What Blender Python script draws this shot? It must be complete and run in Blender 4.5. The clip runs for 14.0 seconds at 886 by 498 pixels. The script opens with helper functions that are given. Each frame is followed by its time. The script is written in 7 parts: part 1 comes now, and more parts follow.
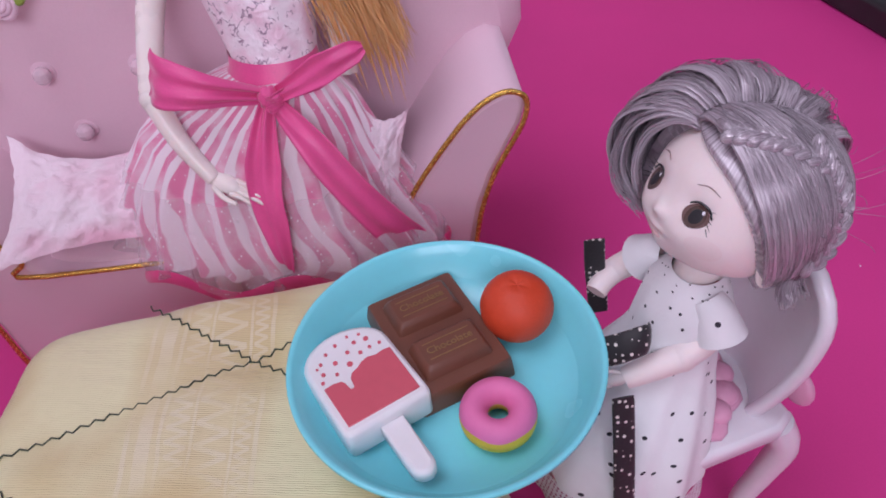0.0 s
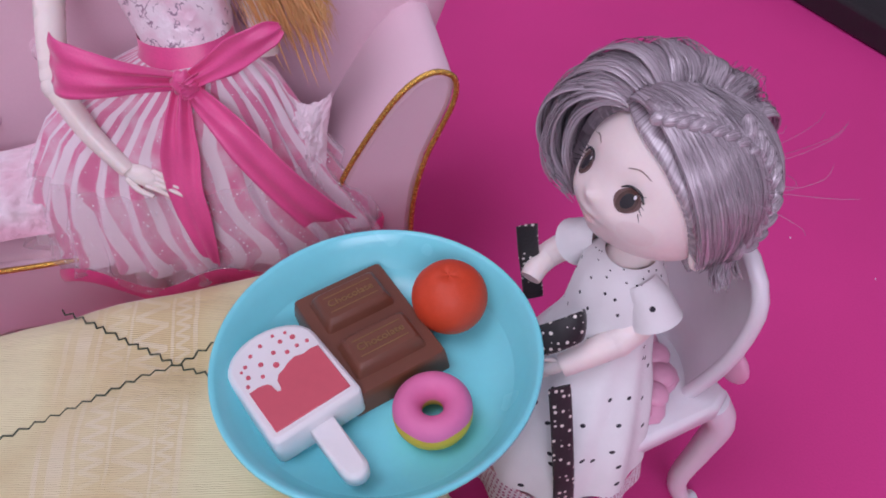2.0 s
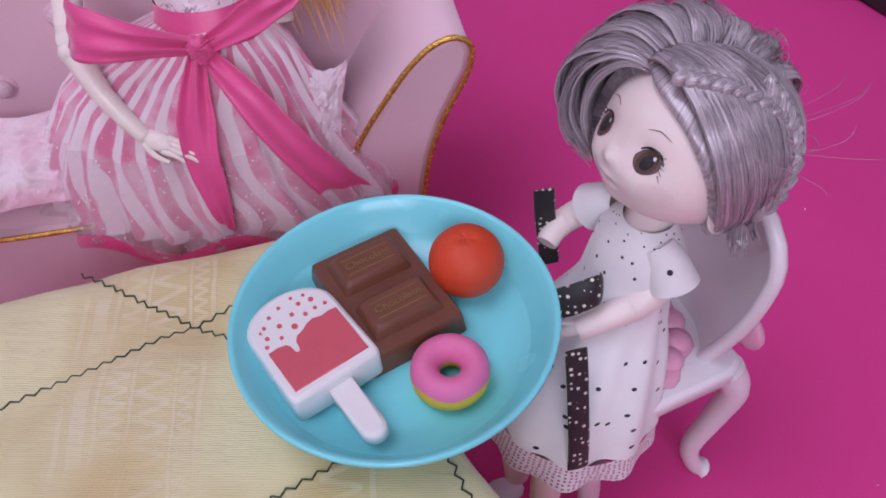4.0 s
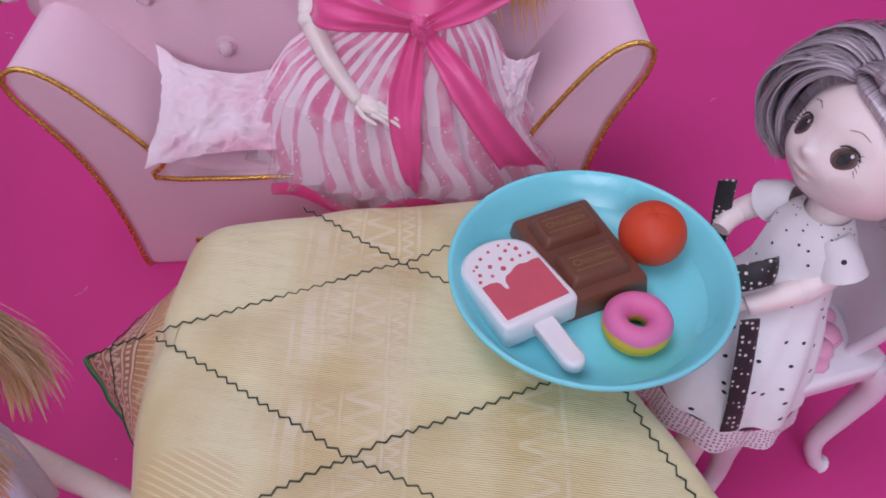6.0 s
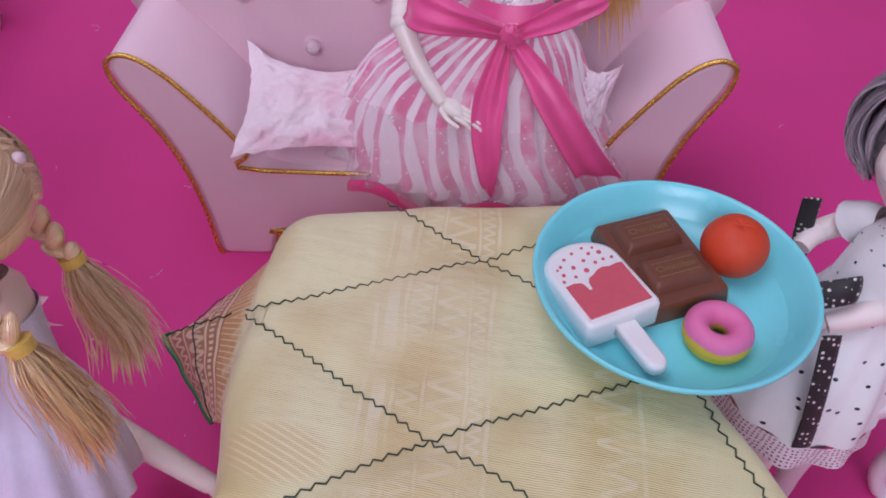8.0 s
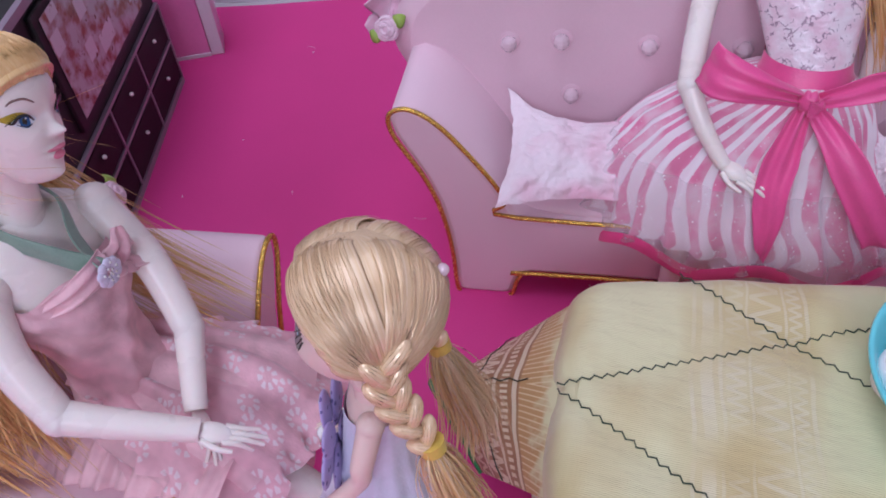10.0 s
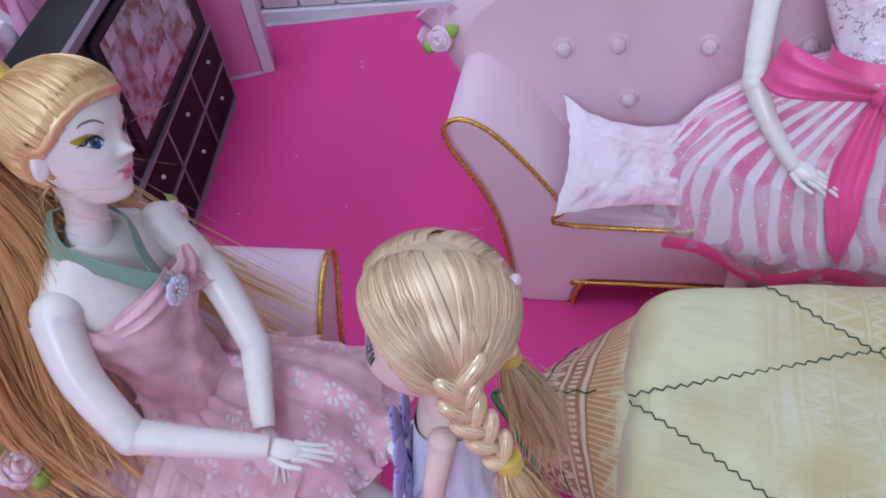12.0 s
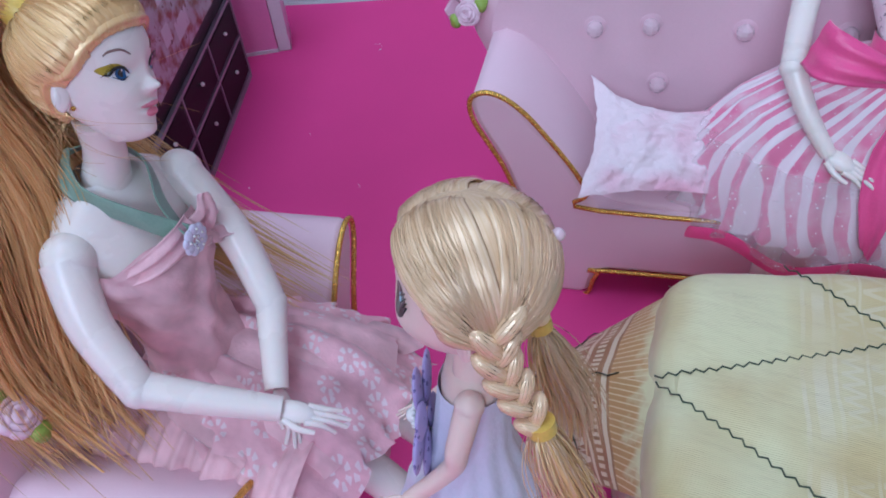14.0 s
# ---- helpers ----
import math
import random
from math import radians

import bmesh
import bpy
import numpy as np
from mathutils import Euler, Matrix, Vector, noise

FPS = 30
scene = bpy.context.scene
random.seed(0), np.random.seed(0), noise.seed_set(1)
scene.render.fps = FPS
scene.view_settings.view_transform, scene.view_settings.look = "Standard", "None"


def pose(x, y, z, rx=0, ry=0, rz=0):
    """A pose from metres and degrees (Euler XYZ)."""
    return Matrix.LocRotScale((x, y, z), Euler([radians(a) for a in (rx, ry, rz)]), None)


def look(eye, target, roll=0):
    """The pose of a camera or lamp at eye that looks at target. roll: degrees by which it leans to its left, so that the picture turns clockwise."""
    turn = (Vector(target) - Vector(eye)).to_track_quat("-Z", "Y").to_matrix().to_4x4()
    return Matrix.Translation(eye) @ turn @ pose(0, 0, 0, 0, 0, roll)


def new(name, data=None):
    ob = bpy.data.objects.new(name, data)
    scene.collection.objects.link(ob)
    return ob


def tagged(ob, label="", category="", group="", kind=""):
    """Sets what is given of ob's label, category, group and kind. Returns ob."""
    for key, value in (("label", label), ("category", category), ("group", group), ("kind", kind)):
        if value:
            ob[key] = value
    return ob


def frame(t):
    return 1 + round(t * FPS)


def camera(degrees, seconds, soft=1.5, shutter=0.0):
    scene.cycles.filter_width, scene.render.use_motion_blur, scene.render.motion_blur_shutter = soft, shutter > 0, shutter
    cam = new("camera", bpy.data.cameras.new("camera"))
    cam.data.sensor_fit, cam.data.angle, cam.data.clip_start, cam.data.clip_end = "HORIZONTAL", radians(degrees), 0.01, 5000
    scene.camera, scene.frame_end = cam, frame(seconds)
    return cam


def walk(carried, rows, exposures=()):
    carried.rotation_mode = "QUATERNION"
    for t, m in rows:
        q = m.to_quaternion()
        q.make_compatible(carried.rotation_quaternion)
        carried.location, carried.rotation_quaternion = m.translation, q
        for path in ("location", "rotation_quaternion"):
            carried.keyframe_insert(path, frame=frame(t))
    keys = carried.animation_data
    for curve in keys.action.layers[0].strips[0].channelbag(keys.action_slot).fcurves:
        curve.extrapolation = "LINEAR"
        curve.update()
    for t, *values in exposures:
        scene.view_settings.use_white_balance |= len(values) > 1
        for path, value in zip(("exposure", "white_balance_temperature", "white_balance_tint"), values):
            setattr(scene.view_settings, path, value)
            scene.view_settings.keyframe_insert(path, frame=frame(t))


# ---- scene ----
cam = camera(60.1, 14.0, soft=1.8)
PATH = [
    (0, (0.024, 0.041, 0.32), (-0.14, 1.444, -1.096), -4.9),
    (0.5, (0.027, 0.041, 0.319), (-0.089, 1.447, -1.099), -4.1),
    (1, (0.028, 0.041, 0.319), (-0.075, 1.459, -1.088), -4.0),
    (1.5, (0.028, 0.049, 0.311), (-0.011, 1.439, -1.127), -2.2),
    (2, (0.028, 0.051, 0.316), (0.011, 1.412, -1.15), -2.5),
    (4.5, (0.022, 0.044, 0.313), (-0.021, 1.363, -1.19), -3.0),
    (5, (0.01, 0.036, 0.318), (-0.031, 1.362, -1.179), -1.5),
    (5.5, (-0.015, 0.016, 0.321), (-0.142, 1.357, -1.157), 0.2),
    (6, (-0.021, 0.005, 0.327), (-0.211, 1.35, -1.142), -0.5),
    (6.5, (-0.024, 0.001, 0.328), (-0.248, 1.354, -1.128), -0.9),
    (7, (-0.026, 0.0, 0.326), (-0.25, 1.354, -1.129), 0.2),
    (7.5, (-0.036, -0.009, 0.325), (-0.307, 1.353, -1.114), 0.5),
    (8, (-0.038, -0.009, 0.327), (-0.317, 1.355, -1.109), 0.6),
    (8.5, (-0.053, -0.014, 0.325), (-0.369, 1.332, -1.12), 0.5),
    (9, (-0.092, -0.001, 0.352), (-0.525, 1.341, -1.066), -2.4),
    (9.2, (-0.119, -0.012, 0.355), (-0.593, 1.259, -1.114), -2.3),
    (11.3, (-0.124, 0.002, 0.354), (-0.701, 1.256, -1.092), -7.1),
    (11.5, (-0.126, -0.002, 0.351), (-0.712, 1.233, -1.108), -7.5),
    (12, (-0.129, -0.007, 0.352), (-0.768, 1.237, -1.078), -9.3),
    (12.5, (-0.134, -0.022, 0.351), (-0.796, 1.253, -1.041), -8.3),
    (13, (-0.138, -0.019, 0.345), (-0.804, 1.241, -1.059), -8.2),
    (13.5, (-0.138, -0.017, 0.343), (-0.796, 1.246, -1.06), -7.8),
    (14, (-0.139, -0.014, 0.336), (-0.774, 1.242, -1.085), -6.2),
]
walk(cam, [(t, look(eye, target, roll)) for t, eye, target, roll in PATH], [(0, -1.00, 6250, 28), (2, -1.01, 6250, 29), (8.5, -1.03, 6080, 25), (11.5, -0.91, 5330, 7), (14, -0.95, 5120, 2)])

# ---- light: one ceiling panel in a small white room, and an added front fill ----
world = bpy.data.worlds.new("room_air")
world.use_nodes = True
world.node_tree.nodes["Background"].inputs[0].default_value = (0.8, 0.85, 1.0, 1)
world.node_tree.nodes["Background"].inputs[1].default_value = 0.05
scene.world = world
panel = bpy.data.lights.new("ceiling_panel_light", "AREA")
panel.shape, panel.size, panel.size_y, panel.energy, panel.color = "RECTANGLE", 1.5, 1.5, 46, (0.90, 0.92, 0.99)
lamp = new("ceiling_panel_light", panel)
lamp.matrix_world = look((-0.5, 0.1, 2.33), (-0.1, 0.2, 0.0))
# added fill lamp behind the camera, brightens faces turned to it; no real source
front_fill = bpy.data.lights.new("front_fill_light", "AREA")
front_fill.shape, front_fill.size, front_fill.size_y, front_fill.energy, front_fill.color = "RECTANGLE", 1.3, 1.1, 62, (0.90, 0.92, 0.99)
fill_lamp = new("front_fill_light", front_fill)
fill_lamp.matrix_world = look((0.1, -1.93, 1.45), (0.0, 0.3, 0.2))


# ---- materials ----
def node_mat(name):
    m = bpy.data.materials.new(name)
    m.use_nodes = True
    nt = m.node_tree
    return m, nt, nt.nodes["Principled BSDF"]


def nd(nt, kind, **sets):
    n = nt.nodes.new(kind)
    for k, v in sets.items():
        n.inputs[k.replace("_", " ")].default_value = v
    return n


def mixed(nt, fac, a, b):
    """Mix of two colours (tuples or sockets) by a socket."""
    mx = nt.nodes.new("ShaderNodeMix")
    mx.data_type = "RGBA"
    if isinstance(fac, (int, float)):
        mx.inputs[0].default_value = fac
    else:
        nt.links.new(fac, mx.inputs[0])
    for i, c in ((6, a), (7, b)):
        if isinstance(c, tuple):
            mx.inputs[i].default_value = (*c, 1) if len(c) == 3 else c
        else:
            nt.links.new(c, mx.inputs[i])
    return mx.outputs[2]


def ramp(nt, sock, lo, hi):
    r = nt.nodes.new("ShaderNodeMapRange")
    r.inputs[1].default_value, r.inputs[2].default_value = lo, hi
    nt.links.new(sock, r.inputs[0])
    return r.outputs[0]


def coords(nt, which="Object", scale=(1, 1, 1), rot=0.0):
    tc = nt.nodes.new("ShaderNodeTexCoord")
    mp = nt.nodes.new("ShaderNodeMapping")
    mp.inputs["Scale"].default_value = scale
    mp.inputs["Rotation"].default_value = (0, 0, rot)
    nt.links.new(tc.outputs[which], mp.inputs[0])
    return mp.outputs[0]


def noise_tex(nt, vec, scale, detail=3.0):
    n = nd(nt, "ShaderNodeTexNoise", Scale=scale, Detail=detail)
    nt.links.new(vec, n.inputs["Vector"])
    return n.outputs[0]


def bumped(nt, bsdf, height, strength, dist=0.001):
    b = nt.nodes.new("ShaderNodeBump")
    b.inputs["Strength"].default_value, b.inputs["Distance"].default_value = strength, dist
    nt.links.new(height, b.inputs["Height"])
    nt.links.new(b.outputs[0], bsdf.inputs["Normal"])


def shade(c, k):
    return tuple(min(1.0, v * k) for v in c)


def plain(name, col, rough=0.5, var=0.1, scale=40, bump=0.15, bscale=500, metal=0.0, sheen=0.0, sss=0.0, coat=0.0, spec=0.5, dist=0.0005):
    m, nt, b = node_mat(name)
    vec = coords(nt)
    big, fine = noise_tex(nt, vec, scale), noise_tex(nt, vec, bscale, 2.0)
    c1 = mixed(nt, ramp(nt, big, 0.3, 0.7), shade(col, 1 - var), shade(col, 1 + var))
    c2 = mixed(nt, ramp(nt, fine, 0.3, 0.7), shade(col, 1 - var * 0.7), shade(col, 1 + var * 0.7))
    nt.links.new(mixed(nt, 0.4, c1, c2), b.inputs["Base Color"])
    rr = nt.nodes.new("ShaderNodeMapRange")
    rr.inputs[3].default_value, rr.inputs[4].default_value = max(0, rough - 0.07), min(1, rough + 0.07)
    nt.links.new(big, rr.inputs[0])
    nt.links.new(rr.outputs[0], b.inputs["Roughness"])
    b.inputs["Metallic"].default_value = metal
    b.inputs["Specular IOR Level"].default_value = spec
    b.inputs["Sheen Weight"].default_value = sheen
    b.inputs["Subsurface Weight"].default_value = sss
    b.inputs["Subsurface Radius"].default_value = (0.004, 0.002, 0.0015)
    b.inputs["Subsurface Scale"].default_value = 0.6
    b.inputs["Coat Weight"].default_value = coat
    b.inputs["Coat Roughness"].default_value = 0.1
    if bump:
        bumped(nt, b, fine, bump, dist)
    return m


def hair_mat(name, dark, light, rough=0.38, streak=26):
    m, nt, b = node_mat(name)
    s = noise_tex(nt, coords(nt, "UV", (streak, 1.5, 1)), 1.0, 4.0)
    f = noise_tex(nt, coords(nt, "UV", (streak * 5, 3, 1)), 1.0, 2.0)
    c = mixed(nt, ramp(nt, s, 0.30, 0.70), dark, light)
    nt.links.new(mixed(nt, ramp(nt, f, 0.10, 0.45), shade(dark, 0.95), c), b.inputs["Base Color"])
    b.inputs["Roughness"].default_value = rough
    b.inputs["Specular IOR Level"].default_value = 0.9
    b.inputs["Metallic"].default_value = 0.2
    b.inputs["Coat Weight"].default_value = 0.5
    b.inputs["Coat Roughness"].default_value = 0.22
    bumped(nt, b, f, 0.25, 0.0005)
    return m


def stripe_mat(name, a, b_, freq, distort, rough, uvscale=(1, 1, 1), width=(0.45, 0.6), glitter=True):
    """Wavy woven stripes that run down a skirt."""
    m, nt, b = node_mat(name)
    w = nd(nt, "ShaderNodeTexWave", Scale=freq, Distortion=distort, Detail=2.0)
    w.inputs["Detail Scale"].default_value = 0.6
    nt.links.new(coords(nt, "UV", uvscale), w.inputs["Vector"])
    base = mixed(nt, ramp(nt, w.outputs["Fac"], *width), a, b_)
    big = noise_tex(nt, coords(nt), 60)
    base = mixed(nt, ramp(nt, big, 0.45, 0.8), base, shade(a, 0.95))
    if glitter:
        v = nd(nt, "ShaderNodeTexVoronoi", Scale=420)
        nt.links.new(coords(nt), v.inputs["Vector"])
        spark = ramp(nt, v.outputs["Distance"], 0.16, 0.10)
        base = mixed(nt, spark, base, (0.95, 0.9, 0.95))
        rr = nt.nodes.new("ShaderNodeMapRange")
        rr.inputs[3].default_value, rr.inputs[4].default_value = rough, 0.12
        nt.links.new(spark, rr.inputs[0])
        nt.links.new(rr.outputs[0], b.inputs["Roughness"])
    else:
        b.inputs["Roughness"].default_value = rough
    nt.links.new(base, b.inputs["Base Color"])
    b.inputs["Sheen Weight"].default_value = 0.3
    bumped(nt, b, noise_tex(nt, coords(nt, "UV", (160, 6, 1)), 1.0), 0.4, 0.0008)
    return m


def dotted_mat(name, ground, dot, scale, size, rough=0.7, uv=True, rand=0.75, sheen=0.2):
    m, nt, b = node_mat(name)
    v = nd(nt, "ShaderNodeTexVoronoi", Scale=scale, Randomness=rand)
    v.voronoi_dimensions = "2D" if uv else "3D"
    nt.links.new(coords(nt, "UV" if uv else "Object"), v.inputs["Vector"])
    big = noise_tex(nt, coords(nt), 70)
    g = mixed(nt, ramp(nt, big, 0.3, 0.7), shade(ground, 0.92), ground)
    nt.links.new(mixed(nt, ramp(nt, v.outputs["Distance"], size * 1.12, size), g, dot), b.inputs["Base Color"])
    b.inputs["Roughness"].default_value = rough
    b.inputs["Sheen Weight"].default_value = sheen
    bumped(nt, b, noise_tex(nt, coords(nt), 900), 0.25, 0.0005)
    return m


def cloth_table_mat():
    """Cream brocade with tan patches, woven bands of lines and zigzags, and fine weave."""
    m, nt, b = node_mat("cream_brocade")
    vec = coords(nt)
    big = noise_tex(nt, coords(nt, scale=(1, 0.6, 1)), 20, 3)
    c = mixed(nt, ramp(nt, big, 0.42, 0.64), (0.77, 0.73, 0.43), (0.64, 0.51, 0.23))
    sep = nt.nodes.new("ShaderNodeSeparateXYZ")
    nt.links.new(vec, sep.inputs[0])
    across = mth(nt, "MULTIPLY_ADD", sep.outputs[1], 0.116, sep.outputs[0])
    along_ = mth(nt, "MULTIPLY_ADD", sep.outputs[0], -0.116, sep.outputs[1])
    wob = mth(nt, "MULTIPLY", mth(nt, "SUBTRACT", noise_tex(nt, vec, 40, 2), 0.5), 0.004)
    n = mth(nt, "ADD", across, wob)

    def stripe(lo, hi):
        return mth(nt, "MULTIPLY", mth(nt, "GREATER_THAN", n, lo), mth(nt, "LESS_THAN", n, hi))

    def zigzag(lo, hi, pitch, fill=0.5):
        tri = mth(nt, "PINGPONG", mth(nt, "DIVIDE", along_, pitch), 0.5)
        h = mth(nt, "DIVIDE", mth(nt, "SUBTRACT", n, lo), hi - lo)
        d = mth(nt, "ABSOLUTE", mth(nt, "SUBTRACT", mth(nt, "MULTIPLY", tri, 2.0), h))
        return mth(nt, "MULTIPLY", mth(nt, "LESS_THAN", d, fill), stripe(lo, hi))

    worn = ramp(nt, noise_tex(nt, vec, 45, 3), 0.34, 0.62)
    figures = None
    for piece in (stripe(-0.0490, -0.0475), stripe(-0.0450, -0.0405), stripe(-0.0385, -0.0372), zigzag(-0.0360, -0.0290, 0.0055, 0.28), stripe(-0.0280, -0.0270), zigzag(-0.0265, -0.0150, 0.0090, 0.22), stripe(-0.0140, -0.0130), zigzag(-0.0125, -0.0075, 0.0045, 0.3), stripe(-0.0065, -0.0050),
                  zigzag(0.030, 0.042, 0.009, 0.22), stripe(0.044, 0.0455)):
        figures = piece if figures is None else mth(nt, "MAXIMUM", figures, piece)
    c = mixed(nt, mth(nt, "MULTIPLY", mth(nt, "MULTIPLY", figures, worn), 0.5), c, (0.84, 0.80, 0.64))
    band = stripe(-0.0490, -0.0050)
    c = mixed(nt, mth(nt, "MULTIPLY", band, 0.22), c, (0.74, 0.62, 0.36))
    # a rubbed figured patch of brown ribs near the front corner
    fx, fy = mth(nt, "ADD", sep.outputs[0], 0.068), mth(nt, "ADD", sep.outputs[1], 0.030)
    spot = ramp(nt, mth(nt, "SQRT", mth(nt, "ADD", mth(nt, "MULTIPLY", fx, fx), mth(nt, "MULTIPLY", mth(nt, "MULTIPLY", fy, fy), 2.5))), 0.019, 0.012)
    ribs = mth(nt, "GREATER_THAN", mth(nt, "SINE", mth(nt, "MULTIPLY_ADD", sep.outputs[1], 2600.0, mth(nt, "MULTIPLY", sep.outputs[0], 900.0))), 0.55)
    c = mixed(nt, mth(nt, "MULTIPLY", spot, 0.5), c, mixed(nt, ribs, (0.66, 0.46, 0.20), (0.86, 0.76, 0.48)))
    weave = nd(nt, "ShaderNodeTexWave", Scale=420.0, Distortion=2.5, Detail=2.0)
    weave.bands_direction = "Y"
    nt.links.new(vec, weave.inputs["Vector"])
    c = mixed(nt, ramp(nt, weave.outputs["Fac"], 0.3, 9.0), c, (0.55, 0.43, 0.22))
    nt.links.new(c, b.inputs["Base Color"])
    b.inputs["Roughness"].default_value = 0.40
    b.inputs["Sheen Weight"].default_value = 0.3
    h = mth(nt, "MULTIPLY_ADD", weave.outputs["Fac"], 0.25, noise_tex(nt, vec, 150, 3))
    h = mth(nt, "MULTIPLY_ADD", figures, 0.5, h)
    h = mth(nt, "MULTIPLY_ADD", noise_tex(nt, coords(nt, scale=(0.35, 1.3, 1), rot=0.2), 110, 3), 2.5, h)
    h = mth(nt, "MULTIPLY_ADD", noise_tex(nt, coords(nt, scale=(1, 0.45, 1), rot=0.6), 50, 2), 5.0, h)
    bumped(nt, b, h, 0.5, 0.0009)
    return m


def border_mat():
    """Figured border: ribbed fans, a dotted band, lines and two rows of zigzags, in brown and cream."""
    m, nt, b = node_mat("brown_figured_border")
    sep = nt.nodes.new("ShaderNodeSeparateXYZ")
    nt.links.new(coords(nt, "UV"), sep.inputs[0])
    u, v = sep.outputs[0], sep.outputs[1]
    brown, cream = (0.36, 0.19, 0.09), (0.80, 0.68, 0.47)
    tone = mixed(nt, ramp(nt, noise_tex(nt, coords(nt), 60), 0.35, 0.65), (0.46, 0.27, 0.12), brown)

    def between(lo, hi):
        return mth(nt, "MULTIPLY", mth(nt, "GREATER_THAN", u, lo), mth(nt, "LESS_THAN", u, hi))

    def zig(lo, hi, pitch, fill):
        tri = mth(nt, "PINGPONG", mth(nt, "DIVIDE", v, pitch), 0.5)
        h = mth(nt, "DIVIDE", mth(nt, "SUBTRACT", u, lo), hi - lo)
        d = mth(nt, "ABSOLUTE", mth(nt, "SUBTRACT", mth(nt, "MULTIPLY", tri, 2.0), h))
        return mth(nt, "MULTIPLY", mth(nt, "LESS_THAN", d, fill), between(lo, hi))

    ink = between(0.335, 0.365)
    dots = mth(nt, "MULTIPLY", mth(nt, "LESS_THAN", mth(nt, "ABSOLUTE", mth(nt, "SUBTRACT", mth(nt, "FRACT", mth(nt, "MULTIPLY", v, 15.0)), 0.5)), 0.27), between(0.395, 0.445))
    for piece in (dots, between(0.475, 0.50), zig(0.51, 0.72, 0.16, 0.26), zig(0.54, 0.70, 0.08, 0.14), between(0.735, 0.76), zig(0.78, 0.90, 0.10, 0.30), between(0.915, 0.94)):
        ink = mth(nt, "MAXIMUM", ink, piece)
    c = mixed(nt, ink, tone, cream)
    rib = mth(nt, "GREATER_THAN", mth(nt, "SINE", mth(nt, "MULTIPLY_ADD", u, 30.0, mth(nt, "MULTIPLY", v, 105.0))), 0.72)
    fan = mixed(nt, rib, (0.58, 0.35, 0.14), (0.80, 0.64, 0.38))
    c = mixed(nt, mth(nt, "LESS_THAN", u, 0.32), c, fan)
    edge = mth(nt, "ADD", u, mth(nt, "MULTIPLY", mth(nt, "SUBTRACT", noise_tex(nt, coords(nt), 130, 2), 0.5), 0.34))
    c = mixed(nt, ramp(nt, edge, 0.22, 0.12), c, (0.77, 0.73, 0.43))
    nt.links.new(c, b.inputs["Base Color"])
    b.inputs["Roughness"].default_value = 0.42
    bumped(nt, b, mth(nt, "ADD", mth(nt, "MULTIPLY", ink, 0.6), noise_tex(nt, coords(nt), 700)), 0.4, 0.0006)
    return m


def photo_mat():
    """Blurred picture of a pale interior with brown furniture, printed on card."""
    m, nt, b = node_mat("printed_room_picture")
    vec = coords(nt, "UV")
    v = nd(nt, "ShaderNodeTexVoronoi", Scale=3.2)
    v.distance = "CHEBYCHEV"
    nt.links.new(vec, v.inputs["Vector"])
    n = noise_tex(nt, vec, 6, 4)
    c = mixed(nt, ramp(nt, n, 0.42, 0.62), (0.50, 0.50, 0.52), (0.26, 0.10, 0.06))
    c = mixed(nt, ramp(nt, v.outputs["Distance"], 0.32, 0.28), c, (0.66, 0.67, 0.70))
    n2 = noise_tex(nt, vec, 13, 3)
    c = mixed(nt, ramp(nt, n2, 0.62, 0.7), c, (0.16, 0.05, 0.04))
    nt.links.new(c, b.inputs["Base Color"])
    b.inputs["Roughness"].default_value = 0.25
    return m


def mth(nt, op, a, b=0.0, c=0.0):
    """One arithmetic node on sockets or numbers."""
    n = nt.nodes.new("ShaderNodeMath")
    n.operation = op
    for i, v in enumerate((a, b, c)):
        if isinstance(v, (int, float)):
            n.inputs[i].default_value = v
        else:
            nt.links.new(v, n.inputs[i])
    return n.outputs[0]


def sheer(nt, b, vec, low, high, scale):
    """Uneven thinness of a gauze."""
    a = nt.nodes.new("ShaderNodeMapRange")
    a.inputs[1].default_value, a.inputs[2].default_value, a.inputs[3].default_value, a.inputs[4].default_value = 0.35, 0.65, low, high
    nt.links.new(noise_tex(nt, vec, scale, 2), a.inputs[0])
    nt.links.new(a.outputs[0], b.inputs["Alpha"])


